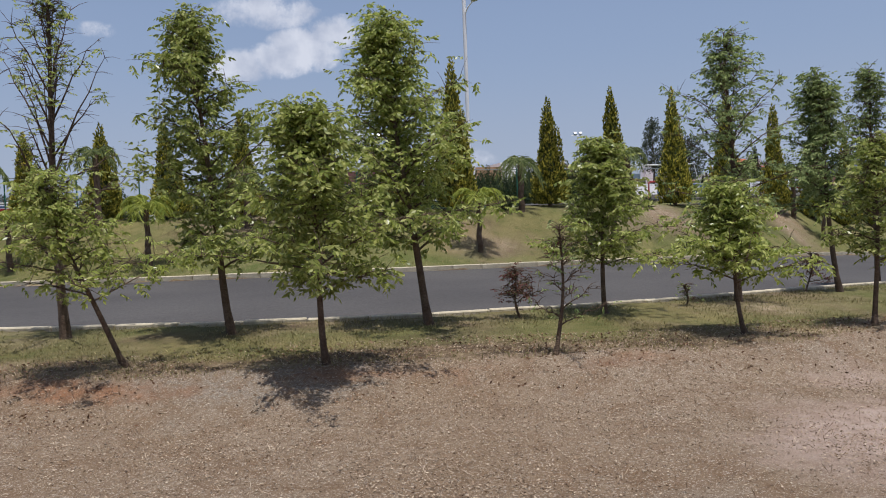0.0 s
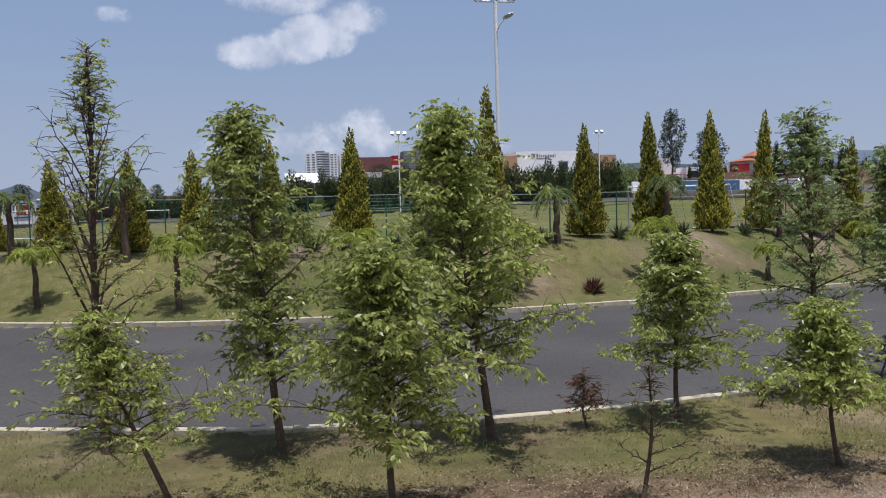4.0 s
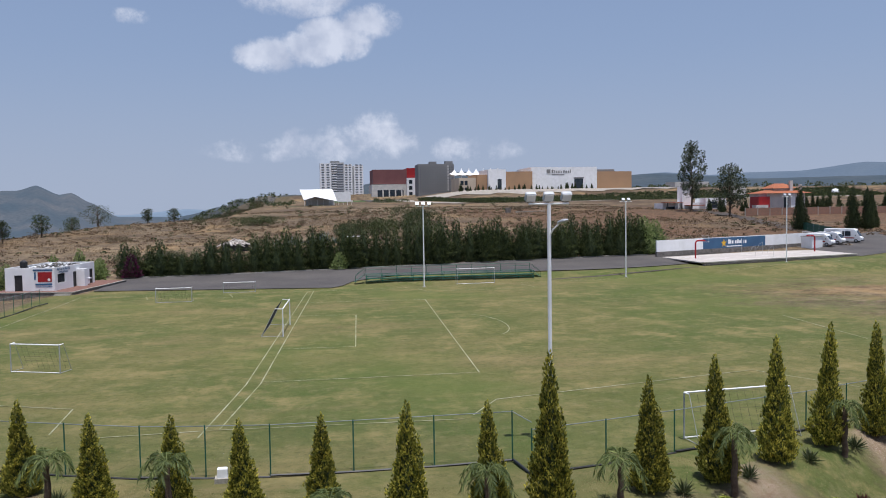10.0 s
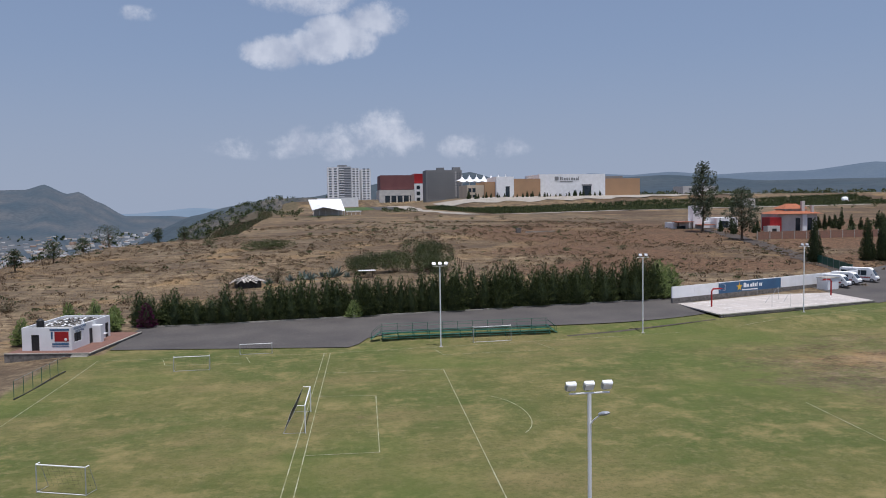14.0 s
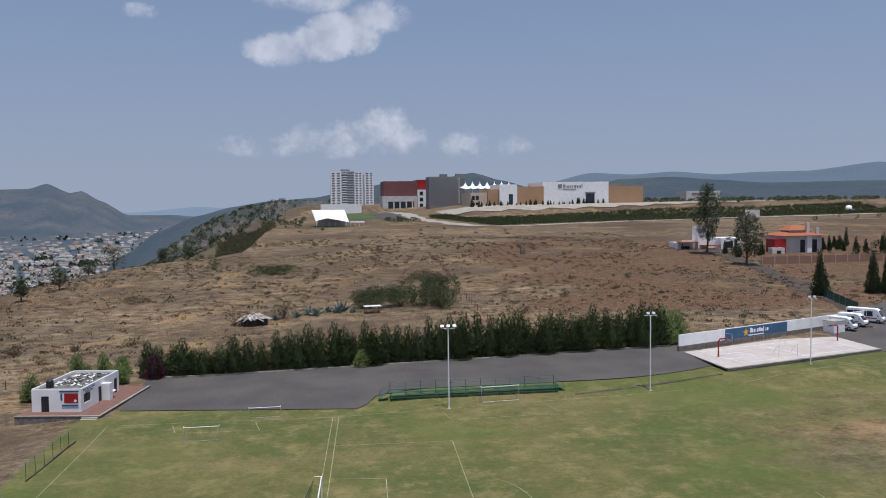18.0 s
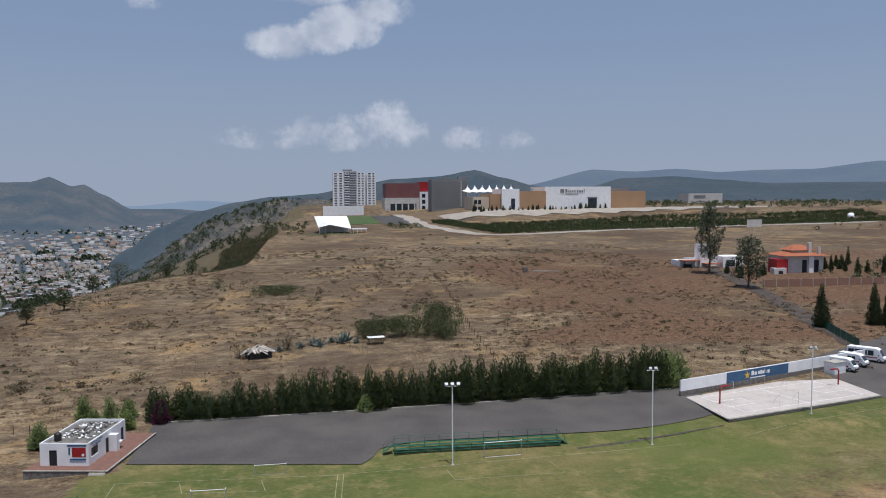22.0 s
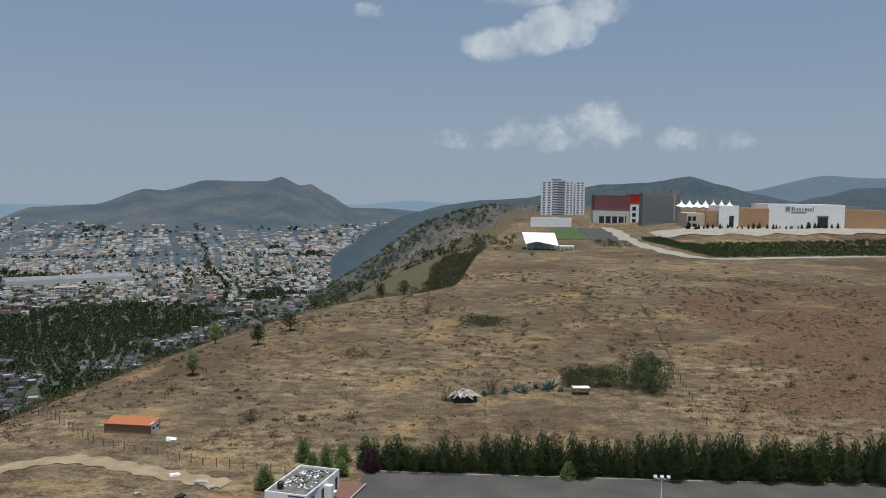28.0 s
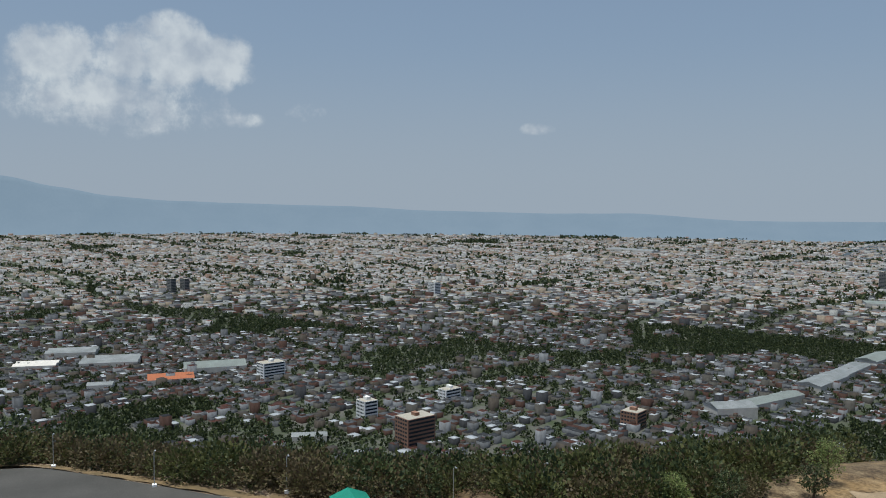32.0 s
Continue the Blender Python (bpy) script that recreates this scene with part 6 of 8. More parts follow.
def field_tree(seed, x, y, height, radius, material, label, n=1500, leaf=0.4, trunk=0.25, group="hill trees", name="tree", gaps=0.25, z=None):
    """A grown tree: forked trunk with limbs, and leaf clumps gathered round the limb ends with gaps between."""
    rng = np.random.default_rng(seed)
    top = empty(name, pose(x, y, (land_height(x, y) if z is None else z) - 0.15), label, "tree", group)
    w = Wood()
    w.add([(0, 0, 0), (0.02 * height, 0, height * 0.35), (-0.01 * height, 0.01 * height, height * 0.7), (0, 0, height * 0.96)], [trunk, trunk * 0.75, trunk * 0.4, 0.03], 7)
    c = []
    for k in range(24):
        u = trunk_clear + (0.97 - trunk_clear) * (k + 0.5) / 24
        a = 2.4 * k + rng.uniform(-0.4, 0.4)
        r = radius * math.sin(math.pi * min(1, 0.12 + 0.86 * (u - trunk_clear) / (1 - trunk_clear))) ** 0.6 * rng.uniform(0.45, 1.0)
        q = np.array([r * math.cos(a), r * math.sin(a), u * height])
        w.add([(0, 0, max(0.1, u * height - r * 0.8)), (q[0] * 0.5, q[1] * 0.5, u * height - r * 0.3), tuple(q)], [trunk * 0.3, trunk * 0.18, 0.02], 5)
        c.append(q)
    mesh_object("trunk", w.verts, w.faces, BARK, top, True)
    c = np.array(c)
    pick = rng.integers(0, 24, n)
    v = rng.normal(0, 1, (n, 3))
    v /= np.linalg.norm(v, axis=1, keepdims=True)
    p = c[pick] + v * np.sqrt(rng.uniform(0.1, 1, (n, 1))) * [radius * (0.55 - gaps * 0.4), radius * (0.55 - gaps * 0.4), height * 0.085]
    leaves("crown", p, v + [0, 0, -0.2], leaf, leaf * 0.45, material, rng, top)
    return top


trunk_clear = 0.3
for k, (x, y, h, r) in enumerate(((-89.5, 203.0, 6.2, 1.7), (-84.0, 238.0, 6.4, 1.9), (-80.0, 258.0, 6.8, 2.4), (-112.5, 119.7, 8.2, 2.5), (-107.5, 111.5, 6.0, 2.2), (-106.8, 93.1, 7.2, 2.3), (-109.8, 84.6, 6.8, 2.2),
                              (-78.5, 318, 9.5, 5.0), (-86.0, 312, 6.5, 2.6), (-100, 245, 6.5, 2.2), (-63, 330, 6.0, 2.2), (-55, 342, 6.4, 2.4))):
    field_tree(700 + k, x, y, h, r, LEAF_CEDAR if k % 3 else LEAF_DARK, "dark green lone tree on the rim of the hill", 1500, 0.42)
trunk_clear = 0.25
field_tree(720, 141.8, 286.0, 26.0, 4.4, LEAF_EUC, "tall airy eucalyptus beside the villa wall", 4200, 0.75, 0.4, "villa trees", "eucalyptus", 0.45)
field_tree(721, 137.8, 251.0, 17.0, 5.2, LEAF_EUC, "broad grey-green eucalyptus before the villa", 3600, 0.7, 0.38, "villa trees", "eucalyptus", 0.3)
for k, (x, y, h, r) in enumerate(((122.6, 189.0, 11.6, 2.2), (138.6, 190.5, 11.4, 1.9), (141.6, 189.0, 11.0, 1.6), (146.0, 193.0, 10.0, 1.8))):
    conifer("cypress", h, r, 5200, 730 + k, LEAF_CEDAR, 0.34, "tall dark cypress beside the yard gate", "gate cypresses", x, y)
screen = empty("green_screen", pose(0, 0, 0), "green shade-cloth screen on posts beside the yard", "fence")
for i in range(7):
    x, y = 122.6 - 0.97 * i, 188.0 - 3.6 * i
    z = ground(x, y)
    bars("post", STEEL, screen, [[(x, y, z), (x, y, z + 2.3)]], 0.05, 5)
    if i < 6:
        x2, y2 = x - 0.97, y - 3.6
        part("cloth", box(bmesh.new(), 0, -0.02, 0, 3.7, 0.04, 2.0), GREEN_STEEL, screen).matrix_basis = pose(x, y, z + 0.2, 0, 0, math.degrees(math.atan2(y2 - y, x2 - x)))


# ---- villa behind its brick wall ----
def villa():
    z = 6.2
    wall = empty("villa_wall", pose(144.0, 252.0, 0, 0, 0, 0), "long brown brick garden wall with pale piers", "wall")
    tagged(wall, kind="structure")
    for k in range(16):
        x = 4.5 * k
        zz = ground(144 + x, 252)
        block("panel", BRICK, wall, x + 0.3, 0, zz - 0.4, 4.2, 0.25, 3.0)
        block("pier", CONCRETE, wall, x, -0.05, zz - 0.4, 0.3, 0.35, 3.2)
    v = empty("villa", pose(165.5, 281.0, z + 0.6), "modern white villa with terracotta roofs and a red block", "house")
    block("main_wall", PALE, v, 5.5, 2.0, -1, 16.0, 12.0, 8.4)
    bm = bmesh.new()
    for cx, cy, hw, hd, z0, z1 in ((14.0, 8.0, 9.4, 7.4, 7.4, 9.0), (14.5, 8.5, 5.2, 4.2, 9.3, 11.2)):
        q = [bm.verts.new((cx + sx * hw, cy + sy * hd, z0)) for sx, sy in ((-1, -1), (1, -1), (1, 1), (-1, 1))]
        r = [bm.verts.new((cx + sx * hw * 0.35, cy + sy * hd * 0.12, z1)) for sx, sy in ((-1, -1), (1, -1), (1, 1), (-1, 1))]
        bm.faces.new(list(reversed(q)))
        bm.faces.new(r)
        for i in range(4):
            bm.faces.new((q[i], q[(i + 1) % 4], r[(i + 1) % 4], r[i]))
    roof = part("roof", bm, TERRACOTTA, v)
    block("roof_storey", PALE, v, 10.2, 5.2, 8.4, 8.6, 6.6, 1.0)
    block("chimney", PALE, roof, 16.5, 4.0, 8.0, 1.2, 1.0, 4.2)
    block("chimney", PALE, roof, 19.4, 2.2, 7.6, 1.0, 0.9, 3.0)
    block("red_block", RED_PAINT, v, 1.6, 1.0, -1, 4.6, 6.0, 7.2, "dark red rendered block")
    block("porch", PALE, v, -0.4, -0.6, -1, 5.0, 3.0, 4.0)
    block("porch_opening", DARK, v, 1.4, -0.66, 0, 1.8, 0.1, 2.0)
    for x in (12.6, 17.6):
        block("window", GLASS, v, x, 1.9, 0.6, 1.9, 0.14, 5.2)
    block("pilaster", WHITE, v, 15.2, 1.5, -1, 1.9, 0.6, 8.2)
    w = empty("villa", pose(144.0, 305.0, z + 1.2), "white cubic villa with terracotta canopies", "house")
    block("tower_wall", WHITE, w, 3.5, 0, -1, 4.0, 4.5, 11.2)
    block("main_wall", WHITE, w, -4, 2.0, -1, 20, 8, 4.6)
    block("wing_wall", WHITE, w, 12.0, -3.0, -1, 9, 9, 6.4)
    block("canopy_roof", TERRACOTTA, w, -4.4, -2.4, 3.7, 7.2, 5.0, 0.35)
    block("canopy_roof", TERRACOTTA, w, 4.4, -4.0, 2.4, 6.6, 4.0, 0.35)
    for x in (-4.0, 2.2):
        block("canopy_post", DARK, w, x, -2.2, -1, 0.3, 0.3, 4.8)
    block("window", GLASS, w, -2.6, 1.9, 0.2, 3.8, 0.15, 2.0)
    block("window", GLASS, w, 13.5, -3.1, 1.4, 3.6, 0.15, 2.6)
    g = empty("garden_wall", pose(148.0, 320.0, 8.2), "low white garden wall with openings", "wall")
    for k in range(8):
        block("pier", WHITE, g, 1.25 * k, 0, -0.5, 0.75, 0.3, 3.0)
    block("cap", WHITE, g, 0, -0.02, 2.5, 9.6, 0.34, 0.45)


PALE = surface("pale_render", (0.62, 0.59, 0.55), (0.52, 0.5, 0.47), 0.3, 14.0, 0.85, 0.1, 0.0, 0.12)
villa()
for k in range(26):
    x, y = 190 + rngh.uniform(0, 50), 256 + rngh.uniform(0, 46)
    conifer("garden_cypress", rngh.uniform(3.5, 8.0), rngh.uniform(0.6, 1.3), 420, 760 + k, LEAF_CEDAR, 0.6, "slim dark garden cypress behind the brick wall", "villa garden trees", x, y)
for k, (x, y, h) in enumerate(((148, 284, 5), (151, 279, 4), (154, 287, 6), (157, 276, 4), (160, 279, 5), (146, 271, 4))):
    conifer("garden_cypress", h, 0.9, 500, 790 + k, LEAF_CEDAR, 0.5, "slim dark garden cypress beside the villa", "villa garden trees", x, y)


# ---- low scrub strewn over the hill ----
def hill_scrub():
    rng = random.Random(712)
    spots = {"dry": [], "green": []}
    while len(spots["dry"]) + len(spots["green"]) < 5200:
        y = rng.uniform(150, 420)
        x = rng.uniform(-125, 150)
        if x < west_edge(y) - 4 or noise.noise((x * 0.03, y * 0.03, 8.0)) + rng.uniform(-0.3, 0.3) < 0.0:
            continue
        spots["green" if rng.random() < 0.12 else "dry"].append((x, y, land_height(x, y) - 0.05, rng.uniform(0.25, 1.0)))
    return spots


DARK_TRACK = surface("dark_track", (0.055, 0.044, 0.037), (0.085, 0.068, 0.056), 0.3, 12.0, 0.95, 0.3)
sheet("villa_drive", curve_through([(119.5, 170), (123.7, 192), (129, 207), (135, 231), (138.5, 246), (146.5, 285), (151, 305)], 6), 6.0, 0.12, DARK_TRACK, "dark gravel drive climbing to the villa", "drive")
SCRUB_SPOTS = hill_scrub()


# ---- shopping centre on its terrace ----
def windows(name, parent, face_y, x0, x1, z0, z1, cols, rows, wide, high, material):
    for i in range(cols):
        for j in range(rows):
            x, z = x0 + (x1 - x0) * (i + 0.5) / cols, z0 + (z1 - z0) * (j + 0.5) / rows
            block(name, material, parent, x - wide / 2, face_y - 0.12, z - high / 2, wide, 0.3, high)


CREAM = surface("cream_render", (0.6, 0.5, 0.38), (0.52, 0.43, 0.33), 0.1, 20.0, 0.9, 0.05, 0.0, 0.1)
MAROON = surface("maroon_cladding", (0.17, 0.07, 0.07), (0.2, 0.085, 0.08), 0.1, 20.0, 0.7, 0.05, 0.0, 0.1)


def shopping_centre():
    z = 20.5
    store = empty("department_store", pose(0, 0, 0), "white and ochre department store with a square entrance", "store")
    block("white_front", WHITE, store, 199, 705, z, 62.2, 50, 24.5)
    block("ochre_wing", ORANGE_WALL, store, 261.3, 707, z, 34.2, 60, 20.3)
    block("ochre_wing", ORANGE_WALL, store, 174, 701, z, 24.9, 45, 20.6)
    block("roof_plant", GREY_CLAD, store, 266, 730, z + 20, 22, 14, 3.2)
    block("entrance_glass", GLASS, store, 239.6, 704.7, z + 1.5, 8.2, 0.6, 12.5)
    block("entrance_frame", GREY_CLAD, store, 238.9, 704.6, z + 14, 9.6, 0.6, 1.2)
    block("logo_square", GREY_CLAD, store, 213.4, 704.7, z + 19.0, 3.6, 0.5, 3.4)
    for k, (w, h) in enumerate(((2.1, 3.0), (0.8, 2.6), (1.9, 2.0), (1.8, 2.0), (1.4, 2.0), (2.0, 2.2), (2.0, 2.0), (2.0, 2.0), (0.8, 3.0))):
        block("letter_bar", GREY_CLAD, store, 218.2 + 2.25 * k - (0.6 if k > 1 else 0), 704.75, z + 19.2, w * 0.75, 0.4, h)
    block("tag_bar", GREY_CLAD, store, 218.2, 704.8, z + 17.5, 12, 0.3, 0.7)
    mid = empty("shopping_arcade", pose(0, 0, 0), "low white and cream arcade with a white tensile roof", "shopping centre")
    block("white_gable", WHITE, mid, 158.2, 700, z, 16.0, 40, 22.6)
    block("gable_glass", GLASS, mid, 166.6, 699.7, z + 2, 3.6, 0.6, 12)
    block("ochre_pier", ORANGE_WALL, mid, 148.4, 704, z, 9.6, 40, 18.2)
    block("cream_wing", CREAM, mid, 133.1, 706, z, 15.2, 40, 15.6)
    windows("window", mid, 706, 133.6, 141, z + 2, z + 14, 2, 2, 2.8, 3.8, GLASS)
    for k in range(7):
        bm = bmesh.new()
        cx = 140 + 7.2 * k
        tip = bm.verts.new((cx, 768, 46.2 + 0.8 * (k % 2)))
        waist = [bm.verts.new((cx + 2.2 * math.cos(a), 768 + 3.5 * math.sin(a), 43.2)) for a in [i * math.pi / 6 for i in range(12)]]
        ring = [bm.verts.new((cx + 5.4 * math.cos(a), 768 + 9 * math.sin(a), 41.2 + 0.9 * math.cos(2 * a))) for a in [i * math.pi / 6 for i in range(12)]]
        for i in range(12):
            j = (i + 1) % 12
            bm.faces.new((waist[i], waist[j], tip))
            bm.faces.new((ring[i], ring[j], waist[j], waist[i]))
        part("canopy", bm, WHITE, mid)
        bars("mast", WHITE, mid, [[(cx, 768, 22), (cx, 768, 47.5)]], 0.3, 6)
    grey = empty("office_block", pose(0, 0, 0), "grey office block with rows of small square openings", "office building")
    block("wall", GREY_CLAD, grey, 109.6, 800, z, 36.2, 26, 33.0)
    block("lift_tower", GREY_CLAD, grey, 121.5, 803, z + 33, 7, 8, 2.6)
    block("lift_tower", GREY_CLAD, grey, 137.5, 803, z + 33, 7.5, 8, 2.9)
    windows("opening", grey, 800, 110.5, 145, z + 4, z + 31, 14, 11, 0.9, 0.8, GLASS)
    windows("stair_window", grey, 800, 138, 141, z + 6, z + 32, 1, 9, 1.6, 1.6, PALE)
    red = empty("cinema_block", pose(0, 0, 0), "maroon and red clad block over a pale ground floor", "shopping centre")
    block("maroon_face", MAROON, red, 67.9, 850, z + 14.9, 36, 40, 15.2)
    block("red_face", RED_PAINT, red, 104.0, 850, z + 21.5, 14, 40, 10)
    block("pale_floor", PALE, red, 66.5, 848, z - 2, 37, 40, 16.4)
    block("glass_front", GLASS, red, 72, 847.6, z + 1, 28, 0.8, 7.6)
    for k in range(5):
        block("pier", PALE, red, 71 + 6.6 * k, 847.0, z - 1, 1.4, 1.2, 9.4)
    block("white_block", WHITE, red, 103.6, 846, z - 2, 14.4, 40, 23)
    windows("window", red, 846, 104.2, 117.4, z + 1, z + 20, 2, 3, 3.6, 4.0, GLASS)
    tower = empty("apartment_tower", pose(0, 0, 0), "fourteen-storey pale apartment tower with dark window bands", "apartment building")
    z1 = 22.0
    block("left_slab", WHITE, tower, 16.5, 1049, z1, 14, 20, 46.5)
    block("centre_slab", LIGHT_GREY, tower, 30.5, 1051, z1, 17, 20, 47.5)
    block("right_slab", WHITE, tower, 47.5, 1053, z1, 10.5, 18, 45.5)
    block("end_slab", WHITE, tower, 60.5, 1055, z1, 12, 18, 44.5)
    block("link", LIGHT_GREY, tower, 58, 1058, z1, 2.5, 12, 43)
    block("roof_plant", GREY_CLAD, tower, 30, 1056, z1 + 47.5, 12, 8, 2.2)
    for j in range(14):
        zz = z1 + 2.2 + 3.2 * j
        block("window_band", WINDOW, tower, 18.6, 1048.8, zz, 3.4, 0.6, 1.3)
        block("window_band", WINDOW, tower, 25.0, 1048.8, zz, 3.6, 0.6, 1.3)
        block("balcony", WHITE, tower, 31.5, 1050.2, zz - 0.5, 6.6, 1.2, 1.0)
        block("window_band", WINDOW, tower, 31.5, 1050.8, zz + 0.6, 15, 0.5, 1.2)
        block("window_band", WINDOW, tower, 49.0, 1052.8, zz, 3.0, 0.5, 1.25)
        block("window_band", WINDOW, tower, 54.0, 1052.8, zz, 2.4, 0.5, 1.25)
        block("window_band", WINDOW, tower, 62.4, 1054.8, zz, 3.4, 0.5, 1.25)
        block("window_band", WINDOW, tower, 68.0, 1054.8, zz, 2.6, 0.5, 1.25)
    low = empty("tower_podium", pose(0, 0, 0), "long low white podium wall below the tower", "wall")
    block("wall", WHITE, low, 2, 833, 12, 41.5, 2.6, 15.3)
    far = empty("far_store", pose(0, 0, 0), "distant long pale store beyond the car park", "store")
    block("wall", PALE, far, 480, 1000, 26, 48, 30, 12.5)
    block("sign_bar", GREY_CLAD, far, 488, 999.6, 33.5, 16, 0.5, 2.6)
    blue = empty("far_office", pose(0, 0, 0), "distant blue-grey glass office block", "office building")
    block("wall", GREY_CLAD, blue, 58, 1150, 18, 14, 14, 36)
    t = empty("marquee", pose(-3.4, 545, 12.0), "large white event marquee with a pitched roof", "marquee")
    t.scale = (1.15, 1.1, 1.45)
    bm = bmesh.new()
    v = [bm.verts.new(p) for p in ((0, 0, 3.2), (19, -1.0, 2.6), (17.0, 12, 8.2), (-2.4, 12, 8.2), (0, 24, 3.0), (19, 24, 3.0), (6.5, -4.5, 4.6))]
    bm.faces.new((v[0], v[6], v[1], v[2], v[3]))
    bm.faces.new((v[3], v[2], v[5], v[4]))
    part("roof", bm, WHITE, t)
    for k in range(6):
        bars("post", WHITE, t, [[(0.5 + 3.6 * k, -0.5, 0), (0.5 + 3.6 * k, -0.5, 3.1)]], 0.12, 5)
    block("rear_wall", PALE, t, 1, 10, -0.5, 17, 0.3, 4.5)
    block("side_roof", WHITE, t, 19.5, -2, 2.2, 8.6, 6, 0.5)
    for k in range(4):
        bars("post", WHITE, t, [[(20 + 2.5 * k, -1.8, -0.5), (20 + 2.5 * k, -1.8, 2.3)]], 0.1, 5)
    sign = empty("billboard", pose(276, 495, 12.2), "white billboard on a steel frame beside the road", "billboard")
    for x in (1, 5, 9.5):
        bars("post", STEEL, sign, [[(x, 0, 0), (x, 0, 8)]], 0.15, 5)
    for k in range(3):
        block("panel", PALE, sign, 3.5 * k, -0.2, 3.6, 3.4, 0.2, 5.0)
    ball = empty("ball_sculpture", pose(446, 626, 15.0), "giant white and black football on a pole", "sculpture")
    bm = bmesh.new()
    bmesh.ops.create_uvsphere(bm, u_segments=20, v_segments=12, radius=3.2, matrix=Matrix.Translation((0, 0, 3.0)))
    sph = part("ball", bm, WHITE, ball)
    for k in range(7):
        a, e = 0.9 * k + 3.4, -0.6 + 0.45 * (k % 4)
        bm = bmesh.new()
        c = Vector((math.cos(a) * math.cos(e), math.sin(a) * math.cos(e), math.sin(e)))
        bmesh.ops.create_cone(bm, cap_ends=True, segments=5, radius1=0.95, radius2=0.9, depth=0.3, matrix=Matrix.Translation(Vector((0, 0, 3.0)) + c * 3.08) @ c.to_track_quat("Z", "Y").to_matrix().to_4x4())
        part("patch", bm, DARK, sph)


shopping_centre()
terrace_kerb = [(100 + 9 * i, 668 + 0.05 * i * i) for i in range(38)]
sheet("store_forecourt", [(x, y + 4) for x, y in terrace_kerb], 46.0, 0.5, PAVED, "pale paved forecourt before the stores", "forecourt")
pine = conifer("forecourt_pine", 7.0, 1.5, 420, 800, LEAF_CEDAR, 1.0, "small dark pine on the store forecourt", "forecourt trees", 130, 684)
for i in range(42):
    x = 134 + i * 3.9 + rngh.uniform(-1.2, 1.2)
    y = 678 + 0.03 * i * i + rngh.uniform(-3, 3)
    copy_thing(pine, pose(0, 0, 0)).matrix_world = pose(x, y, ground(x, y), 0, 0, rngh.uniform(0, 360)) @ Matrix.Scale(rngh.uniform(0.35, 0.8), 4)


# ---- woods, hedges and town trees as stuff ----
def clumps(name, centres, sizes, per, material, label, category, seed, leaf=0.5, tall=1.0):
    """Many leaf clumps round each centre, in one mesh."""
    rng = np.random.default_rng(seed)
    c = np.repeat(np.asarray(centres, float), per, 0)
    s = np.repeat(np.asarray(sizes, float)[:, None], per, 0)
    v = rng.normal(0, 1, c.shape)
    v /= np.linalg.norm(v, axis=1, keepdims=True)
    v[:, 2] *= 0.9
    p = c + v * s * np.sqrt(rng.uniform(0.25, 1, (len(c), 1))) * [1, 1, tall] + np.array([0, 0, 1]) * s * tall * 0.75
    d = v + [0, 0, 0.5]
    n = len(p)
    side = np.cross(d, rng.normal(0, 1, (n, 3)))
    side /= np.linalg.norm(side, axis=1, keepdims=True)
    d /= np.linalg.norm(d, axis=1, keepdims=True)
    L = s * leaf * rng.uniform(0.7, 1.3, (n, 1))
    q = np.stack([p - d * L * 0.5, p + side * L * 0.4, p + d * L * 0.5, p - side * L * 0.4], 1).reshape(-1, 3)
    me = bpy.data.meshes.new(name)
    me.vertices.add(4 * n)
    me.vertices.foreach_set("co", q.astype(np.float32).ravel())
    me.loops.add(4 * n)
    me.loops.foreach_set("vertex_index", np.arange(4 * n, dtype=np.int32))
    me.polygons.add(n)
    me.polygons.foreach_set("loop_start", np.arange(0, 4 * n, 4, dtype=np.int32))
    me.update(calc_edges=True)
    me.materials.append(material)
    return tagged(new(name, me), label, category, kind="stuff")


for kind, material, label in (("dry", LEAF_WEED, "low brown weeds standing over the hill grass"), ("green", LEAF_SCRUB, "low green weeds standing over the hill grass")):
    clumps("hill_scrub", [v[:3] for v in SCRUB_SPOTS[kind]], [v[3] for v in SCRUB_SPOTS[kind]], 26, material, label, "weeds", 44, 0.42, 0.4)
rngw = random.Random(33)
groups = {"dry": [], "green": [], "dark": []}


def lot_rim(y):
    return -176 + (y + 14) * 0.93 if y > -14 else -176


for _ in range(5200):
    y = rngw.uniform(-160, 400)
    over = rngw.uniform(-30 if y < 150 else 14, 52)
    x = west_edge(y) - over
    if y > 150 and rngw.random() < 0.55:
        continue
    if (y < 45 and x > lot_rim(y) - 5) or (x > -133 and 35 < y < 60) or (x > -110 - max(0.0, y - 100) * 0.55 and 60 <= y < 175) or (350 < y and x > wood_line(y)):
        continue
    kind = "dry" if rngw.random() < 0.62 else ("green" if rngw.random() < 0.6 else "dark")
    size = rngw.uniform(1.7, 4.0) * (1.35 if y < 175 else 0.75) * (0.85 if kind == "dry" else 1.0)
    groups[kind].append((x, y, ground(x, y), size))
for i in range(34):
    w = (i + rngw.random()) / 34
    x, y = -84 + 52 * w + rngw.uniform(-3, 3), 326 + 62 * w + rngw.uniform(-3, 6)
    groups["dark" if rngw.random() < 0.7 else "dry"].append((x, y, ground(x, y), rngw.uniform(1.3, 2.9)))
for _ in range(520):
    y = rngw.uniform(400, 560)
    x = rngw.uniform(-60, wood_line(y))
    groups["green" if rngw.random() < 0.14 else "dark" if rngw.random() < 0.2 else "dry"].append((x, y, ground(x, y), rngw.uniform(1.4, 3.2)))
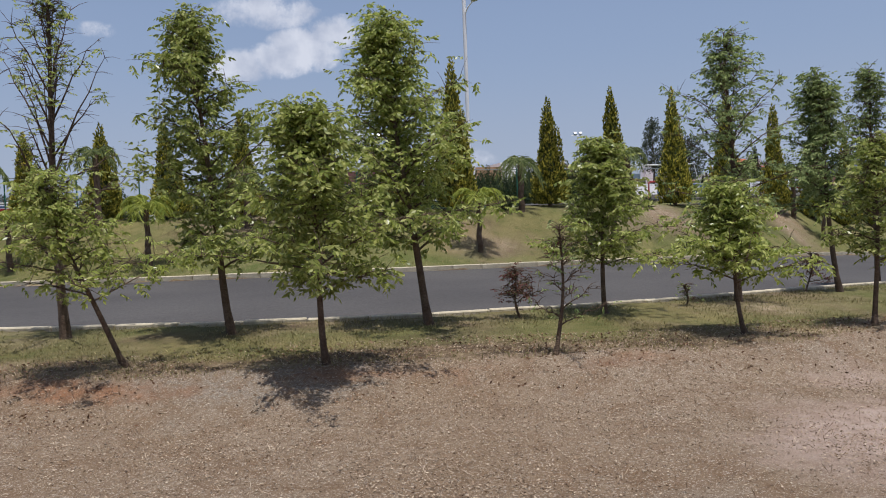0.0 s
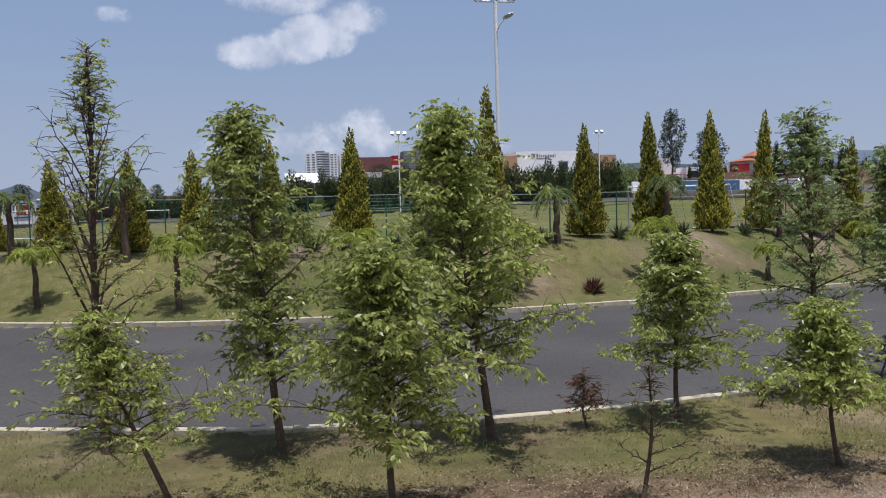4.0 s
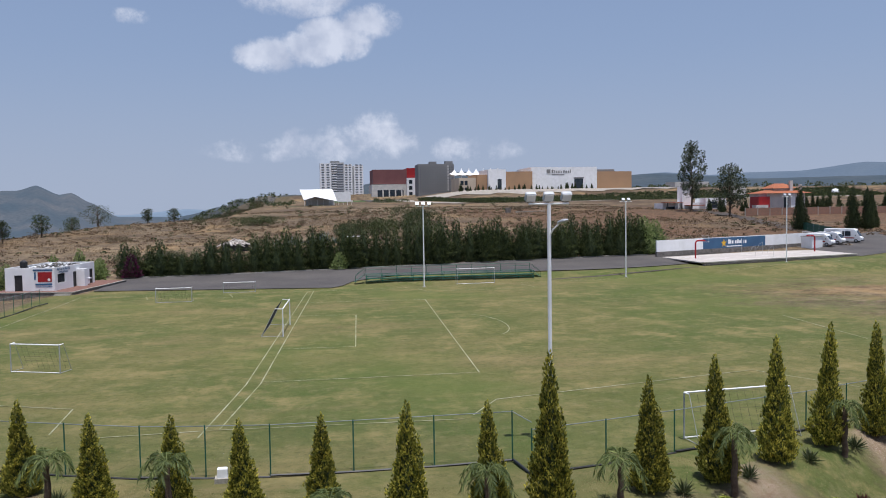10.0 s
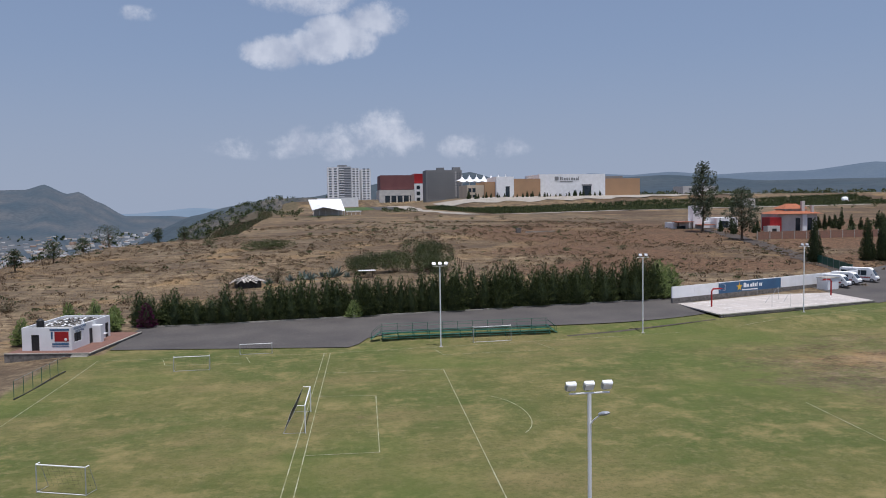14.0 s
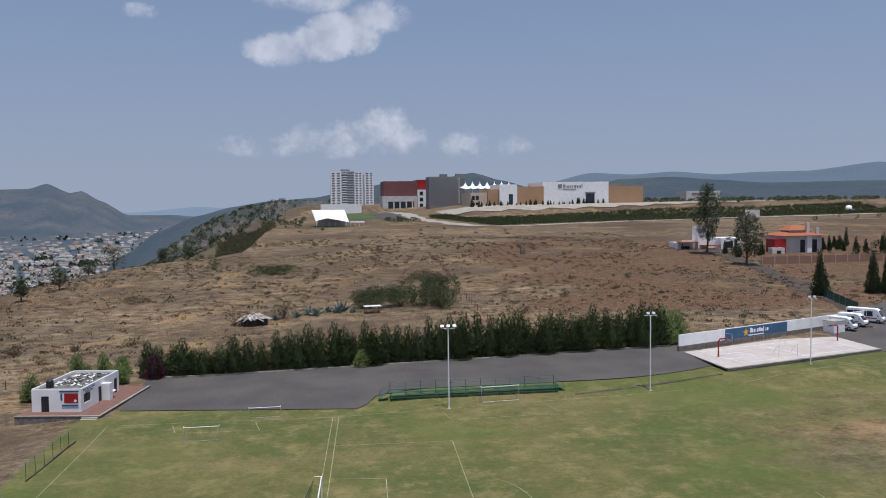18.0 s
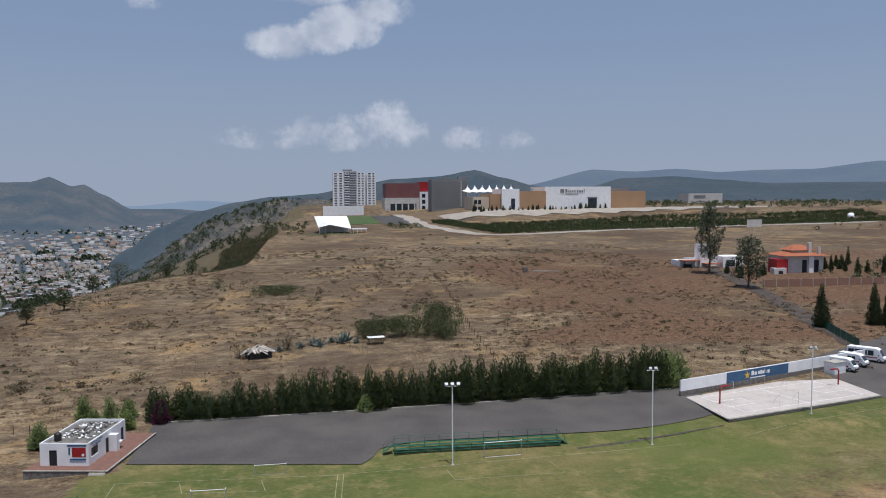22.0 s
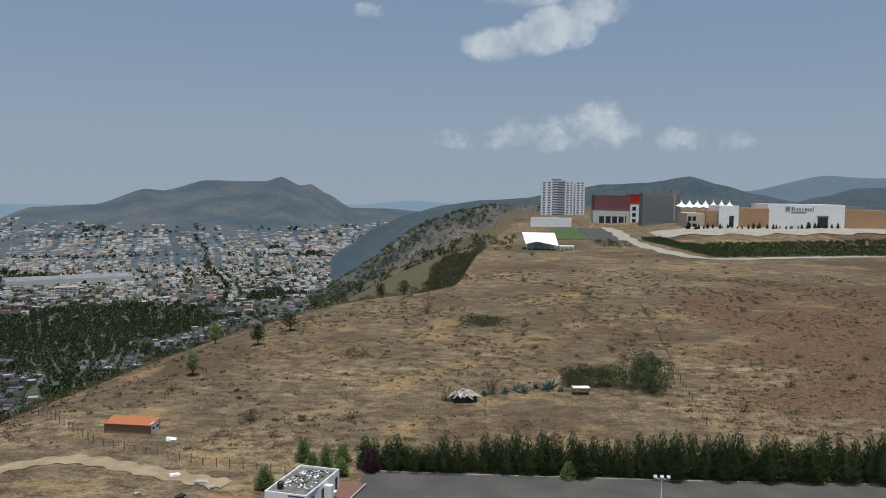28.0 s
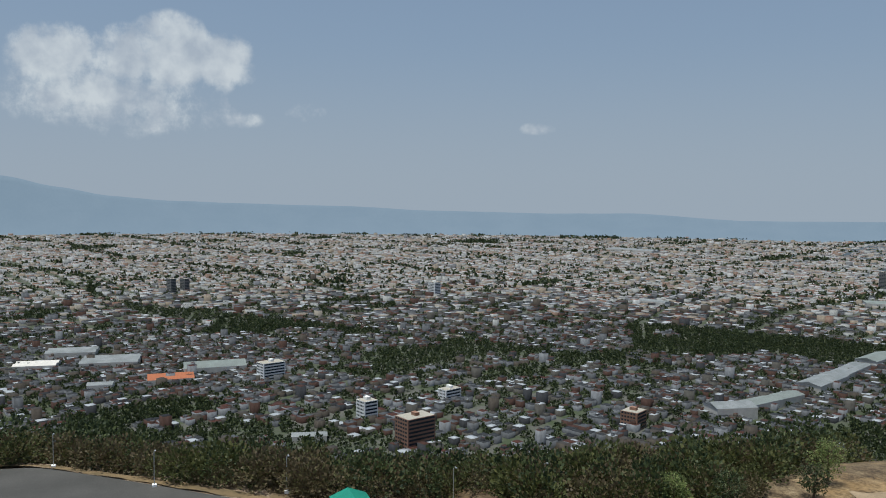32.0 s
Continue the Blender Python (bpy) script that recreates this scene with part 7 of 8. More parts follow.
for kind, material, label in (("dry", LEAF_BARE, "brown half-bare scrub wood on the steep slope"), ("green", LEAF_WOOD, "green trees of the slope wood"), ("dark", LEAF_CEDAR, "dark conifers of the slope wood")):
    g = groups[kind]
    clumps("slope_wood", [v[:3] for v in g], [v[3] for v in g], 300, material, label, "woodland", 40, 0.155, 1.25 if kind == "dark" else 1.0)
hedge_places = []
for i in range(4200):
    x = rngw.uniform(112, 480)
    y = 512 + 0.26 * (x - 112) + rngw.choice((0, 8, 16, 24, 44, 52, 60, 76, 84)) * (1 - 0.35 * sstep(250, 450, x)) + rngw.uniform(-3, 3)
    hedge_places.append((x, y, ground(x, y), rngw.uniform(0.9, 1.8)))
for i in range(900):
    q = rngw.random()
    x, y = 86 + 26 * (1 - q) + rngw.uniform(0, 16), 512 + 130 * q + rngw.uniform(-4, 8)
    hedge_places.append((x, y, ground(x, y), rngw.uniform(0.8, 1.6)))
clumps("terrace_hedge", [v[:3] for v in hedge_places], [v[3] for v in hedge_places], 30, LEAF_HEDGE, "dark green hedges on the slope below the stores", "hedge", 41, 0.5)
lot_trees = []
for i in range(420):
    x, y = rngw.uniform(300, 760), rngw.uniform(680, 1150)
    lot_trees.append((x, y, ground(x, y), rngw.uniform(1.6, 3.4)))
for i in range(260):
    x, y = rngw.uniform(240, 900), rngw.uniform(330, 680)
    if rngw.random() < 0.35:
        lot_trees.append((x, y, ground(x, y), rngw.uniform(0.9, 2.2)))
for i in range(60):
    a = rngw.uniform(-34, -12) if i % 2 else rngw.uniform(46, 72)
    lot_trees.append((a, rngw.uniform(530, 660) if i % 2 else rngw.uniform(560, 620), 0, rngw.uniform(0.9, 2.2)))
for i in range(70):
    lot_trees.append((rngw.uniform(182, 250), rngw.uniform(258, 305), 0, rngw.uniform(0.7, 1.8)))
lot_trees = [(x, y, ground(x, y), s) for x, y, _, s in lot_trees]
clumps("lot_trees", [v[:3] for v in lot_trees], [v[3] for v in lot_trees], 36, LEAF_SCRUB, "scattered dark trees round the far car parks", "trees", 42, 0.5)
cars = []
for i in range(330):
    x, y = rngw.uniform(300, 640), rngw.uniform(690, 930)
    cars.append((x, y, ground(x, y)))


def boxes(name, rows, top_material, side_material, label, category):
    """Many plain town buildings: rows of x, y, z, length, depth, height, turn, in one mesh."""
    r = np.asarray(rows, float)
    n = len(r)
    c, s = np.cos(r[:, 6]), np.sin(r[:, 6])
    v = np.zeros((n, 8, 3))
    for k, (sx, sy, sz) in enumerate(((-1, -1, 0), (1, -1, 0), (1, 1, 0), (-1, 1, 0), (-1, -1, 1), (1, -1, 1), (1, 1, 1), (-1, 1, 1))):
        lx, ly = sx * r[:, 3] / 2, sy * r[:, 4] / 2
        v[:, k, 0], v[:, k, 1], v[:, k, 2] = r[:, 0] + lx * c - ly * s, r[:, 1] + lx * s + ly * c, r[:, 2] + sz * r[:, 5]
    quads = np.array([(4, 5, 6, 7), (0, 1, 5, 4), (1, 2, 6, 5), (2, 3, 7, 6), (3, 0, 4, 7)])
    idx = (np.arange(n)[:, None, None] * 8 + quads[None]).reshape(-1)
    me = bpy.data.meshes.new(name)
    me.vertices.add(8 * n)
    me.vertices.foreach_set("co", v.astype(np.float32).ravel())
    me.loops.add(len(idx))
    me.loops.foreach_set("vertex_index", idx.astype(np.int32))
    me.polygons.add(5 * n)
    me.polygons.foreach_set("loop_start", np.arange(0, len(idx), 4, dtype=np.int32))
    me.materials.append(top_material)
    me.materials.append(side_material)
    me.polygons.foreach_set("material_index", np.tile(np.array([0, 1, 1, 1, 1], dtype=np.int32), n))
    me.update(calc_edges=True)
    return tagged(new(name, me), label, category, kind="stuff")


def palette(name, stops, own=False):
    """Matt town colours, one for each building, with grime."""
    m = bpy.data.materials.new(name)
    m.use_nodes = True
    n, l = m.node_tree.nodes, m.node_tree.links
    ramp = n.new("ShaderNodeValToRGB")
    ramp.color_ramp.interpolation = "CONSTANT"
    el = ramp.color_ramp.elements
    while len(el) < len(stops):
        el.new(0.5)
    for i, (p, c) in enumerate(stops):
        el[i].position, el[i].color = p, (*c, 1)
    if own:
        l.new(n.new("ShaderNodeObjectInfo").outputs["Random"], ramp.inputs["Fac"])
    else:
        l.new(n.new("ShaderNodeNewGeometry").outputs["Random Per Island"], ramp.inputs["Fac"])
    tc, tex, mix = n.new("ShaderNodeTexCoord"), n.new("ShaderNodeTexNoise"), n.new("ShaderNodeMixRGB")
    tex.inputs["Scale"].default_value, tex.inputs["Detail"].default_value = 0.35, 6.0
    l.new(tc.outputs["Object"], tex.inputs["Vector"])
    mix.blend_type = "OVERLAY"
    mix.inputs["Fac"].default_value = 0.5
    l.new(ramp.outputs[0], mix.inputs["Color1"])
    l.new(tex.outputs["Fac"], mix.inputs["Color2"])
    bsdf = n["Principled BSDF"]
    l.new(mix.outputs[0], bsdf.inputs["Base Color"])
    bsdf.inputs["Roughness"].default_value, bsdf.inputs["Specular IOR Level"].default_value = 0.85, 0.2
    return m


# Far town colours, kept paler than the near ones to suggest haze.
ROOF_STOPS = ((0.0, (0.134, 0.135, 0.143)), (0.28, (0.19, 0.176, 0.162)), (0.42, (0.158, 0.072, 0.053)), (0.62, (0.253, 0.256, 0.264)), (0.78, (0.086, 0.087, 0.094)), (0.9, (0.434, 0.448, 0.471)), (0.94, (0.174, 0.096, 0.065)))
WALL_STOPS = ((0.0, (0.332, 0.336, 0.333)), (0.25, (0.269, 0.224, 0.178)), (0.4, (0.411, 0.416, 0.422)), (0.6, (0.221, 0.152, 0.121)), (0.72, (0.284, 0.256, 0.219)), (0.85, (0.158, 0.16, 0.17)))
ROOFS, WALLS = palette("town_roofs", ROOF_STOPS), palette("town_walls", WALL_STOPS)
# Near town colours, darkened to stand for cloud shade over these districts.
SHADED_ROOF_STOPS = ((0.0, (0.031, 0.034, 0.039)), (0.2, (0.053, 0.048, 0.045)), (0.34, (0.063, 0.026, 0.02)), (0.52, (0.074, 0.079, 0.089)), (0.66, (0.019, 0.02, 0.024)), (0.76, (0.338, 0.363, 0.395)), (0.9, (0.053, 0.026, 0.021)))
SHADED_WALL_STOPS = ((0.0, (0.112, 0.118, 0.13)), (0.22, (0.076, 0.065, 0.055)), (0.38, (0.179, 0.188, 0.206)), (0.55, (0.067, 0.038, 0.031)), (0.7, (0.085, 0.081, 0.074)), (0.85, (0.041, 0.043, 0.049)))
ROOF_NEAR, WALL_NEAR = palette("shaded_near_roofs", SHADED_ROOF_STOPS), palette("shaded_near_walls", SHADED_WALL_STOPS)
ROOF_OWN, WALL_OWN = palette("shaded_house_roofs", SHADED_ROOF_STOPS, True), palette("shaded_house_walls", SHADED_WALL_STOPS, True)


# tree belts across the town: from, to, width
BELTS = ((-1483, -13, -1133, 305, 26), (-1003, 408, -767, 600, 24), (-1133, 305, -1003, 408, 14), (-1040, 735, -990, 800, 22), (-900, 180, -840, 300, 16))


def town():
    rng = random.Random(99)
    turn = radians(24)
    c, s = math.cos(turn), math.sin(turn)
    near_rows, mid_rows, rows, trees = [], [], [], []
    for cell, d0, d1 in ((9.0, 470, 1300), (13.0, 1300, 2500), (17.0, 2500, 4700)):
        n = int(5200 / cell)
        for i in range(-n, n):
            for j in range(-n, n):
                gx, gy = i * cell, j * cell
                x, y = gx * c - gy * s - 5, gx * s + gy * c + 5
                x, y = x + 90 * noise.noise((x * 0.0021, y * 0.0021, 11.0)), y + 90 * noise.noise((x * 0.0021, y * 0.0021, 14.0))
                d = math.hypot(x, y)
                if not d0 <= d < d1 or x > -120:
                    continue
                az = math.degrees(math.atan2(x, y))
                if not -104 < az < -6:
                    continue
                if ground(x, y) > PLAIN + 3 or mountain_base(x, y) > 85:
                    continue
                foot = mountain_base(x, y)
                if rng.random() < sstep(25, 85, foot) * 0.8:
                    continue
                z = PLAIN + foot - 3.0 * sstep(2, 10, foot)
                park = noise.noise((x * 0.0032, y * 0.0032, 7.0)) + 0.5 * noise.noise((x * 0.011, y * 0.011, 2.0)) - 0.5 * math.exp(-((d - 2400) / 1200) ** 2)
                park += 1.1 * math.exp(-((x + 590) / 200) ** 2 - ((y - 1100) / 250) ** 2) + 0.7 * math.exp(-((x + 915) / 85) ** 2 - ((y - 290) / 110) ** 2) + 0.6 * math.exp(-((x + 1215) / 40) ** 2 - ((y - 210) / 150) ** 2)
                park += 0.6 * math.exp(-((x + 860 + 40 * math.sin(y * 0.012)) / 30) ** 2) * sstep(300, 380, y) * sstep(900, 800, y)
                park -= 0.9 * math.exp(-((x + 590) / 130) ** 2 - ((y - 440) / 150) ** 2)
                for ax, ay, bx, by, wide in BELTS:
                    q = min(1.0, max(0.0, ((x - ax) * (bx - ax) + (y - ay) * (by - ay)) / ((bx - ax) ** 2 + (by - ay) ** 2)))
                    park += 0.9 * math.exp(-(math.hypot(x - ax - q * (bx - ax), y - ay - q * (by - ay)) / wide) ** 2)
                avenue = abs((gy + 40 * math.sin(gx * 0.004)) % 430 - 215) < cell * 0.6 or abs((gx + 250) % 620 - 310) < cell * 0.5
                if park > 0.22 or (avenue and rng.random() < 0.8):
                    k = 1
                    for _ in range(k):
                        trees.append((x + rng.uniform(-cell, cell) * 0.5, y + rng.uniform(-cell, cell) * 0.5, z, rng.uniform(3.0, 5.5) * (1 + (cell - 11) * 0.04)))
                    continue
                street = (i % 7 == 0 or j % 5 == 0) and cell < 25
                if street:
                    if rng.random() < (0.3 if d < 1500 else 0.12):
                        trees.append((x, y, z, rng.uniform(2.2, 4.2)))
                    continue
                if rng.random() < (0.32 if d < 1000 else 0.3 if d < 1500 else 0.24 if d < 2300 else 0.1):
                    trees.append((x, y, z, rng.uniform(2.5, 4.5)))
                    continue
                big = rng.random()
                h = rng.uniform(2.8, 6.6) if big < 0.97 else rng.uniform(8, 14)
                row = (x + rng.uniform(-1, 1), y + rng.uniform(-1, 1), z - 0.5, cell * rng.uniform(0.62, 1.05), cell * rng.uniform(0.6, 1.0), h + 0.5, turn + rng.uniform(-0.04, 0.04))
                # cloud-shade dark palette gives way to the hazy pale one with distance
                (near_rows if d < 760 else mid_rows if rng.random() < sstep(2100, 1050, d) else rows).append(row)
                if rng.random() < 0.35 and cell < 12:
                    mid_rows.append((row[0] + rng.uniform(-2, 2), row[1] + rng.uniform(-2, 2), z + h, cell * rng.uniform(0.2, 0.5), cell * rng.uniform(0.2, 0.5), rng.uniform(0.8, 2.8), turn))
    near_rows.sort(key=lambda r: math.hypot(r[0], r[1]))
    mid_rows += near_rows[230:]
    boxes("near_town_houses", mid_rows, ROOF_NEAR, WALL_NEAR, "brick-red and grey roofed houses between dark trees below the hill, darkened for cloud shade", "town")
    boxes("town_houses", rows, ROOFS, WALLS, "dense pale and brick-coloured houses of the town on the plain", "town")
    return near_rows[:230], trees


def mountain_base(x, y):
    """How far the foot of the western mountain lifts the plain."""
    az, d = math.degrees(math.atan2(x + 5, y - 5)), math.hypot(x + 5, y - 5)
    if not MOUNT[0][0] < az < MOUNT[-1][0]:
        return 0.0
    for (a0, e0), (a1, e1) in zip(MOUNT, MOUNT[1:]):
        if az <= a1:
            el = e0 + (e1 - e0) * (az - a0) / (a1 - a0)
            break
    crest = max(2.0, 46.0 - PLAIN + 3700 * math.tan(radians(el)))
    return crest * max(0.0, 1 - abs(d - 3700) / 1500) ** 1.25


MOUNT = ((-46, -3.1), (-40, -2.6), (-35.2, -1.95), (-32.9, -1.05), (-29.2, -0.85), (-26.1, 0.2), (-24.9, 0.1), (-22.2, 0.85), (-20, 0.8), (-18.2, 0.85), (-17.1, 1.2), (-15.8, 0.62), (-15.1, 0.74), (-14, 0.08), (-12.3, -0.91), (-9.8, -0.95), (-7.6, -1.1), (-5, -2.4))


near_houses, town_trees = town()


def town_house(kind):
    """A flat-roofed house of one or two boxes with parapet, windows, door and roof tank, 10 m by 10 m."""
    rng = random.Random(1200 + kind)
    top = empty("town_house", pose(0, 0, PLAIN - 5), "flat-roofed town house with a roof tank below the hill", "house", "nearest town houses")
    h = rng.uniform(3.2, 6.8)
    wall = block("wall", WALL_OWN, top, -4.8, -4.8, -0.5, 9.6, 9.6, h + 0.5)
    roof = block("roof", ROOF_OWN, top, -4.6, -4.6, h, 9.2, 9.2, 0.15)
    bm = bmesh.new()
    box(bm, -4.9, -4.9, h, 9.8, 0.2, 0.6)
    box(bm, -4.9, 4.7, h, 9.8, 0.2, 0.6)
    part("parapet", bm, WALL_OWN, wall)
    if kind % 2:
        block("upper_room", WALL_OWN, top, -4.0, -3.6, h, 4.4, 5.4, 2.5)
    bm = bmesh.new()
    bmesh.ops.create_cone(bm, cap_ends=True, segments=10, radius1=0.6, radius2=0.5, depth=1.2, matrix=Matrix.Translation((2.6, 2.2, h + 0.75)))
    part("roof_tank", bm, DARK, roof)
    for k in range(3):
        for face in (1, -1):
            block("window", GLASS, wall, 4.76 if face > 0 else -4.84, -3.6 + 2.7 * k, h * 0.5, 0.08, 1.5, 1.3)
    return top


house_kinds = [town_house(k) for k in range(6)]
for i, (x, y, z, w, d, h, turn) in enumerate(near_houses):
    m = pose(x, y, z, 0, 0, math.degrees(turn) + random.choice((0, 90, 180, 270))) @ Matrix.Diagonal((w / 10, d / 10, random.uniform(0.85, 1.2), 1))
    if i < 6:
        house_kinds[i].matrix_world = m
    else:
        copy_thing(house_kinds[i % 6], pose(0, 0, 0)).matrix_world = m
half = [t for t in town_trees if math.hypot(t[0], t[1]) < 1700]
rest = [t for t in town_trees if 1700 <= math.hypot(t[0], t[1]) < 4700]
clumps("town_trees", [t[:3] for t in half], [t[3] for t in half], 60, LEAF_CEDAR, "dark green street and park trees of the town", "trees", 50, 0.52)
clumps("far_town_trees", [t[:3] for t in rest], [t[3] * 1.3 for t in rest], 10, LEAF_CEDAR, "dark tree belts across the distant town", "trees", 51, 1.1)


def works(x, y, turn, long, deep, high, bays, roof, label):
    top = empty("warehouse", pose(x, y, PLAIN, 0, 0, turn), label, "warehouse", "town warehouses")
    block("wall", PALE, top, -long / 2, -deep / 2, 0, long, deep, high)
    for k in range(bays):
        a, w = -deep / 2 + deep * k / bays, deep / bays
        mesh_object("roof_bay", [(-long / 2 - 0.5, a, high), (-long / 2 - 0.5, a + w, high), (-long / 2 - 0.5, a + w / 2, high + w * 0.12), (long / 2 + 0.5, a, high), (long / 2 + 0.5, a + w, high), (long / 2 + 0.5, a + w / 2, high + w * 0.12)],
                    [(0, 1, 2), (5, 4, 3), (0, 2, 5, 3), (2, 1, 4, 5)], roof, top)


GREY_ROOF = surface("grey_green_roof", (0.2, 0.23, 0.22), (0.16, 0.18, 0.175), 0.08, 14.0, 0.7, 0.05)
SHEET_ROOF = surface("sheet_roof", (0.24, 0.255, 0.265), (0.165, 0.18, 0.185), 0.08, 14.0, 0.6, 0.05)
for x, y, turn, L, D, H, b, m, label in (
    (-932, 80, 90, 66, 36, 9, 1, GREY_ROOF, "large warehouse with a grey-green sheet roof"), (-897, 32, 90, 46, 32, 6, 2, TERRACOTTA, "long hall with a red tiled roof"),
    (-1003, -30, 84, 62, 46, 8, 3, SHEET_ROOF, "pale multi-bay factory hall"), (-1072, -76, 84, 56, 34, 8, 2, SHEET_ROOF, "pale multi-bay factory hall"), (-1005, -108, 84, 44, 30, 7, 2, PALE, "pale multi-bay factory hall"),
    (-878, -36, 84, 24, 16, 7, 1, SHEET_ROOF, "small white-roofed workshop among houses"), (-645, 131, 78, 28, 13, 5, 1, SHEET_ROOF, "low white-roofed shed at the foot of the wood"),
    (-594, 511, 80, 40, 26, 11, 1, SHEET_ROOF, "white gabled works hall"), (-612, 574, 103, 84, 20, 8, 1, GREY_ROOF, "long grey-roofed works hall"), (-660, 690, 113, 78, 26, 8, 1, SHEET_ROOF, "long white-roofed hall beside the avenue"), (-697, 768, 115, 84, 22, 7, 2, SHEET_ROOF, "long white-roofed hall beside the avenue"), (-732, 850, 112, 70, 26, 9, 1, GREY_ROOF, "long white-roofed hall beside the avenue"),
    (-766, 960, 108, 90, 20, 8, 1, SHEET_ROOF, "long white-roofed hall beside the avenue"), (-1107, 1339, 51, 122, 44, 9, 3, GREY_ROOF, "distant big white-roofed store"), (-960, 1608, 41, 246, 60, 14, 2, SHEET_ROOF, "distant big white-roofed store"),
    (-1280, 910, 30, 60, 30, 8, 2, SHEET_ROOF, "distant bright factory roof"), (-2600, 1750, 24, 200, 60, 10, 2, SHEET_ROOF, "distant bright factory roof")):
    works(x, y, turn, L, D, H, b, m, label)


def flats(x, y, turn, wide, deep, floors, material, label):
    top = empty("apartment_block", pose(x, y, PLAIN, 0, 0, turn), label, "apartment building", "town apartment blocks")
    h = floors * 3.1
    wall = block("wall", material, top, -wide / 2, -deep / 2, -0.5, wide, deep, h + 0.5)
    block("roof", CONCRETE, top, -wide / 2 + 0.4, -deep / 2 + 0.4, h, wide - 0.8, deep - 0.8, 0.2)
    block("roof_room", material, top, -3, -2, h, 6, 4, 2.8)
    for j in range(floors):
        for sx in (1, -1):
            block("window_band", GLASS, wall, sx * wide / 2 - 0.1, -deep / 2 + 1, 1.1 + 3.1 * j, 0.2, deep - 2, 1.5)
        for i in range(5):
            block("window", GLASS, wall, -wide / 2 + 1.0 + i * (wide - 2) / 5, -deep / 2 - 0.06, 1.1 + 3.1 * j, (wide - 2) / 5 - 0.9, 0.14, 1.5)


for x, y, turn, w, d, n, m, label in ((-604, 208, 18, 18, 27, 8, BRICK, "red-brick apartment block with dark window bands"), (-688, 191, 18, 14, 14, 6, WHITE, "white office block with dark window bands"),
                                   (-730, 286, 22, 12, 20, 4, WHITE, "white apartment block among the houses"), (-592, 405, 30, 16, 18, 5, BRICK, "brown apartment block among the houses"), (-880, 135, 20, 16, 26, 6, WHITE, "white apartment block beside the warehouse"),
                                   (-1735, 60, 24, 20, 11, 9, GREY_CLAD, "dark distant office tower"), (-1730, 86, 24, 20, 11, 9, GREY_CLAD, "dark distant office tower"), (-1530, 560, 24, 20, 16, 9, WHITE, "pale distant apartment block"),
                                   (-865, 1440, 30, 40, 30, 5, PALE, "pale office block beside the big store"), (-1330, 1560, 30, 22, 22, 14, GREY_CLAD, "dark distant office tower")):
    flats(x, y, turn, w, d, n, m, label)


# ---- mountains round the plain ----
# Wooded slope; aerial haze can be put into it as emission.
def forest_material(name, a, b, haze_glow=None, much=0.0, grain=0.7, scale=0.006):
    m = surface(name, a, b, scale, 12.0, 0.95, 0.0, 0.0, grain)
    if haze_glow:
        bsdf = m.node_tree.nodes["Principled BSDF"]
        bsdf.inputs["Emission Color"].default_value, bsdf.inputs["Emission Strength"].default_value = (*haze_glow, 1), much
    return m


def range_of_hills(name, profile, far, thick, foot, material, label, seed, rough=0.16, eye=46.0):
    """A ridge seen from the hill: crest by heading and height angle, with spurs and gullies down its sides."""
    rows = 22
    heads = []
    for (a0, e0), (a1, e1) in zip(profile, profile[1:]):
        n = max(2, int(abs(a1 - a0) / 0.22))
        for i in range(n):
            t = i / n
            t2 = t * t * (3 - 2 * t)
            heads.append((a0 + (a1 - a0) * t, e0 + (e1 - e0) * (0.5 * t + 0.5 * t2)))
    heads.append(profile[-1])
    verts, faces = [], []
    for az, el in heads:
        crest = max(foot + 2.0, eye + far * math.tan(radians(el)))
        for k in range(rows):
            w = k / (rows - 1) * 1.3 - 1.0
            d = far + w * thick
            x, y = -5 + d * math.sin(radians(az)), 5 + d * math.cos(radians(az))
            up = max(0.0, 1 - abs(w)) ** 1.25
            spur = noise.fractal((x * 0.0022, y * 0.0022, seed), 1.0, 2.0, 5)
            z = foot + (crest - foot) * up * (1 + rough * 2.2 * spur * (1 - up)) + (crest - foot) * 0.02 * spur
            verts.append((x, y, z - 3 * (abs(w) > 0.98)))
    for i in range(len(heads) - 1):
        for k in range(rows - 1):
            faces.append((i * rows + k, i * rows + k + 1, (i + 1) * rows + k + 1, (i + 1) * rows + k))
    ob = mesh_object(name, verts, faces, material, smooth=True)
    tagged(ob, label, "mountain", kind="structure")
    return verts, rows


# Distance haze sits in these bluish base colours and their blue emission.
HAZE_BLUE = (0.24, 0.33, 0.44)
HILL_NEAR = forest_material("hazed_wooded_hill", (0.01, 0.017, 0.02), (0.026, 0.03, 0.028), HAZE_BLUE, 0.18)
HILL_MID = forest_material("hazy_hill", (0.01, 0.016, 0.018), (0.05, 0.042, 0.034), HAZE_BLUE, 0.25)
HILL_SPUR = forest_material("hazed_spur_wood", (0.03, 0.03, 0.022), (0.12, 0.09, 0.062), HAZE_BLUE, 0.1, 1.0, 0.02)
HILL_FAR = forest_material("hazed_distant_range", (0.02, 0.026, 0.036), (0.03, 0.035, 0.042), HAZE_BLUE, 0.42, 0.3)
HILL_PALE = forest_material("hazed_horizon_range", (0.035, 0.042, 0.05), (0.045, 0.052, 0.06), HAZE_BLUE, 0.68, 0.1)
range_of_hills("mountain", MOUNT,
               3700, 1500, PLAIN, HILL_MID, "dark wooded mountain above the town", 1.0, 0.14)
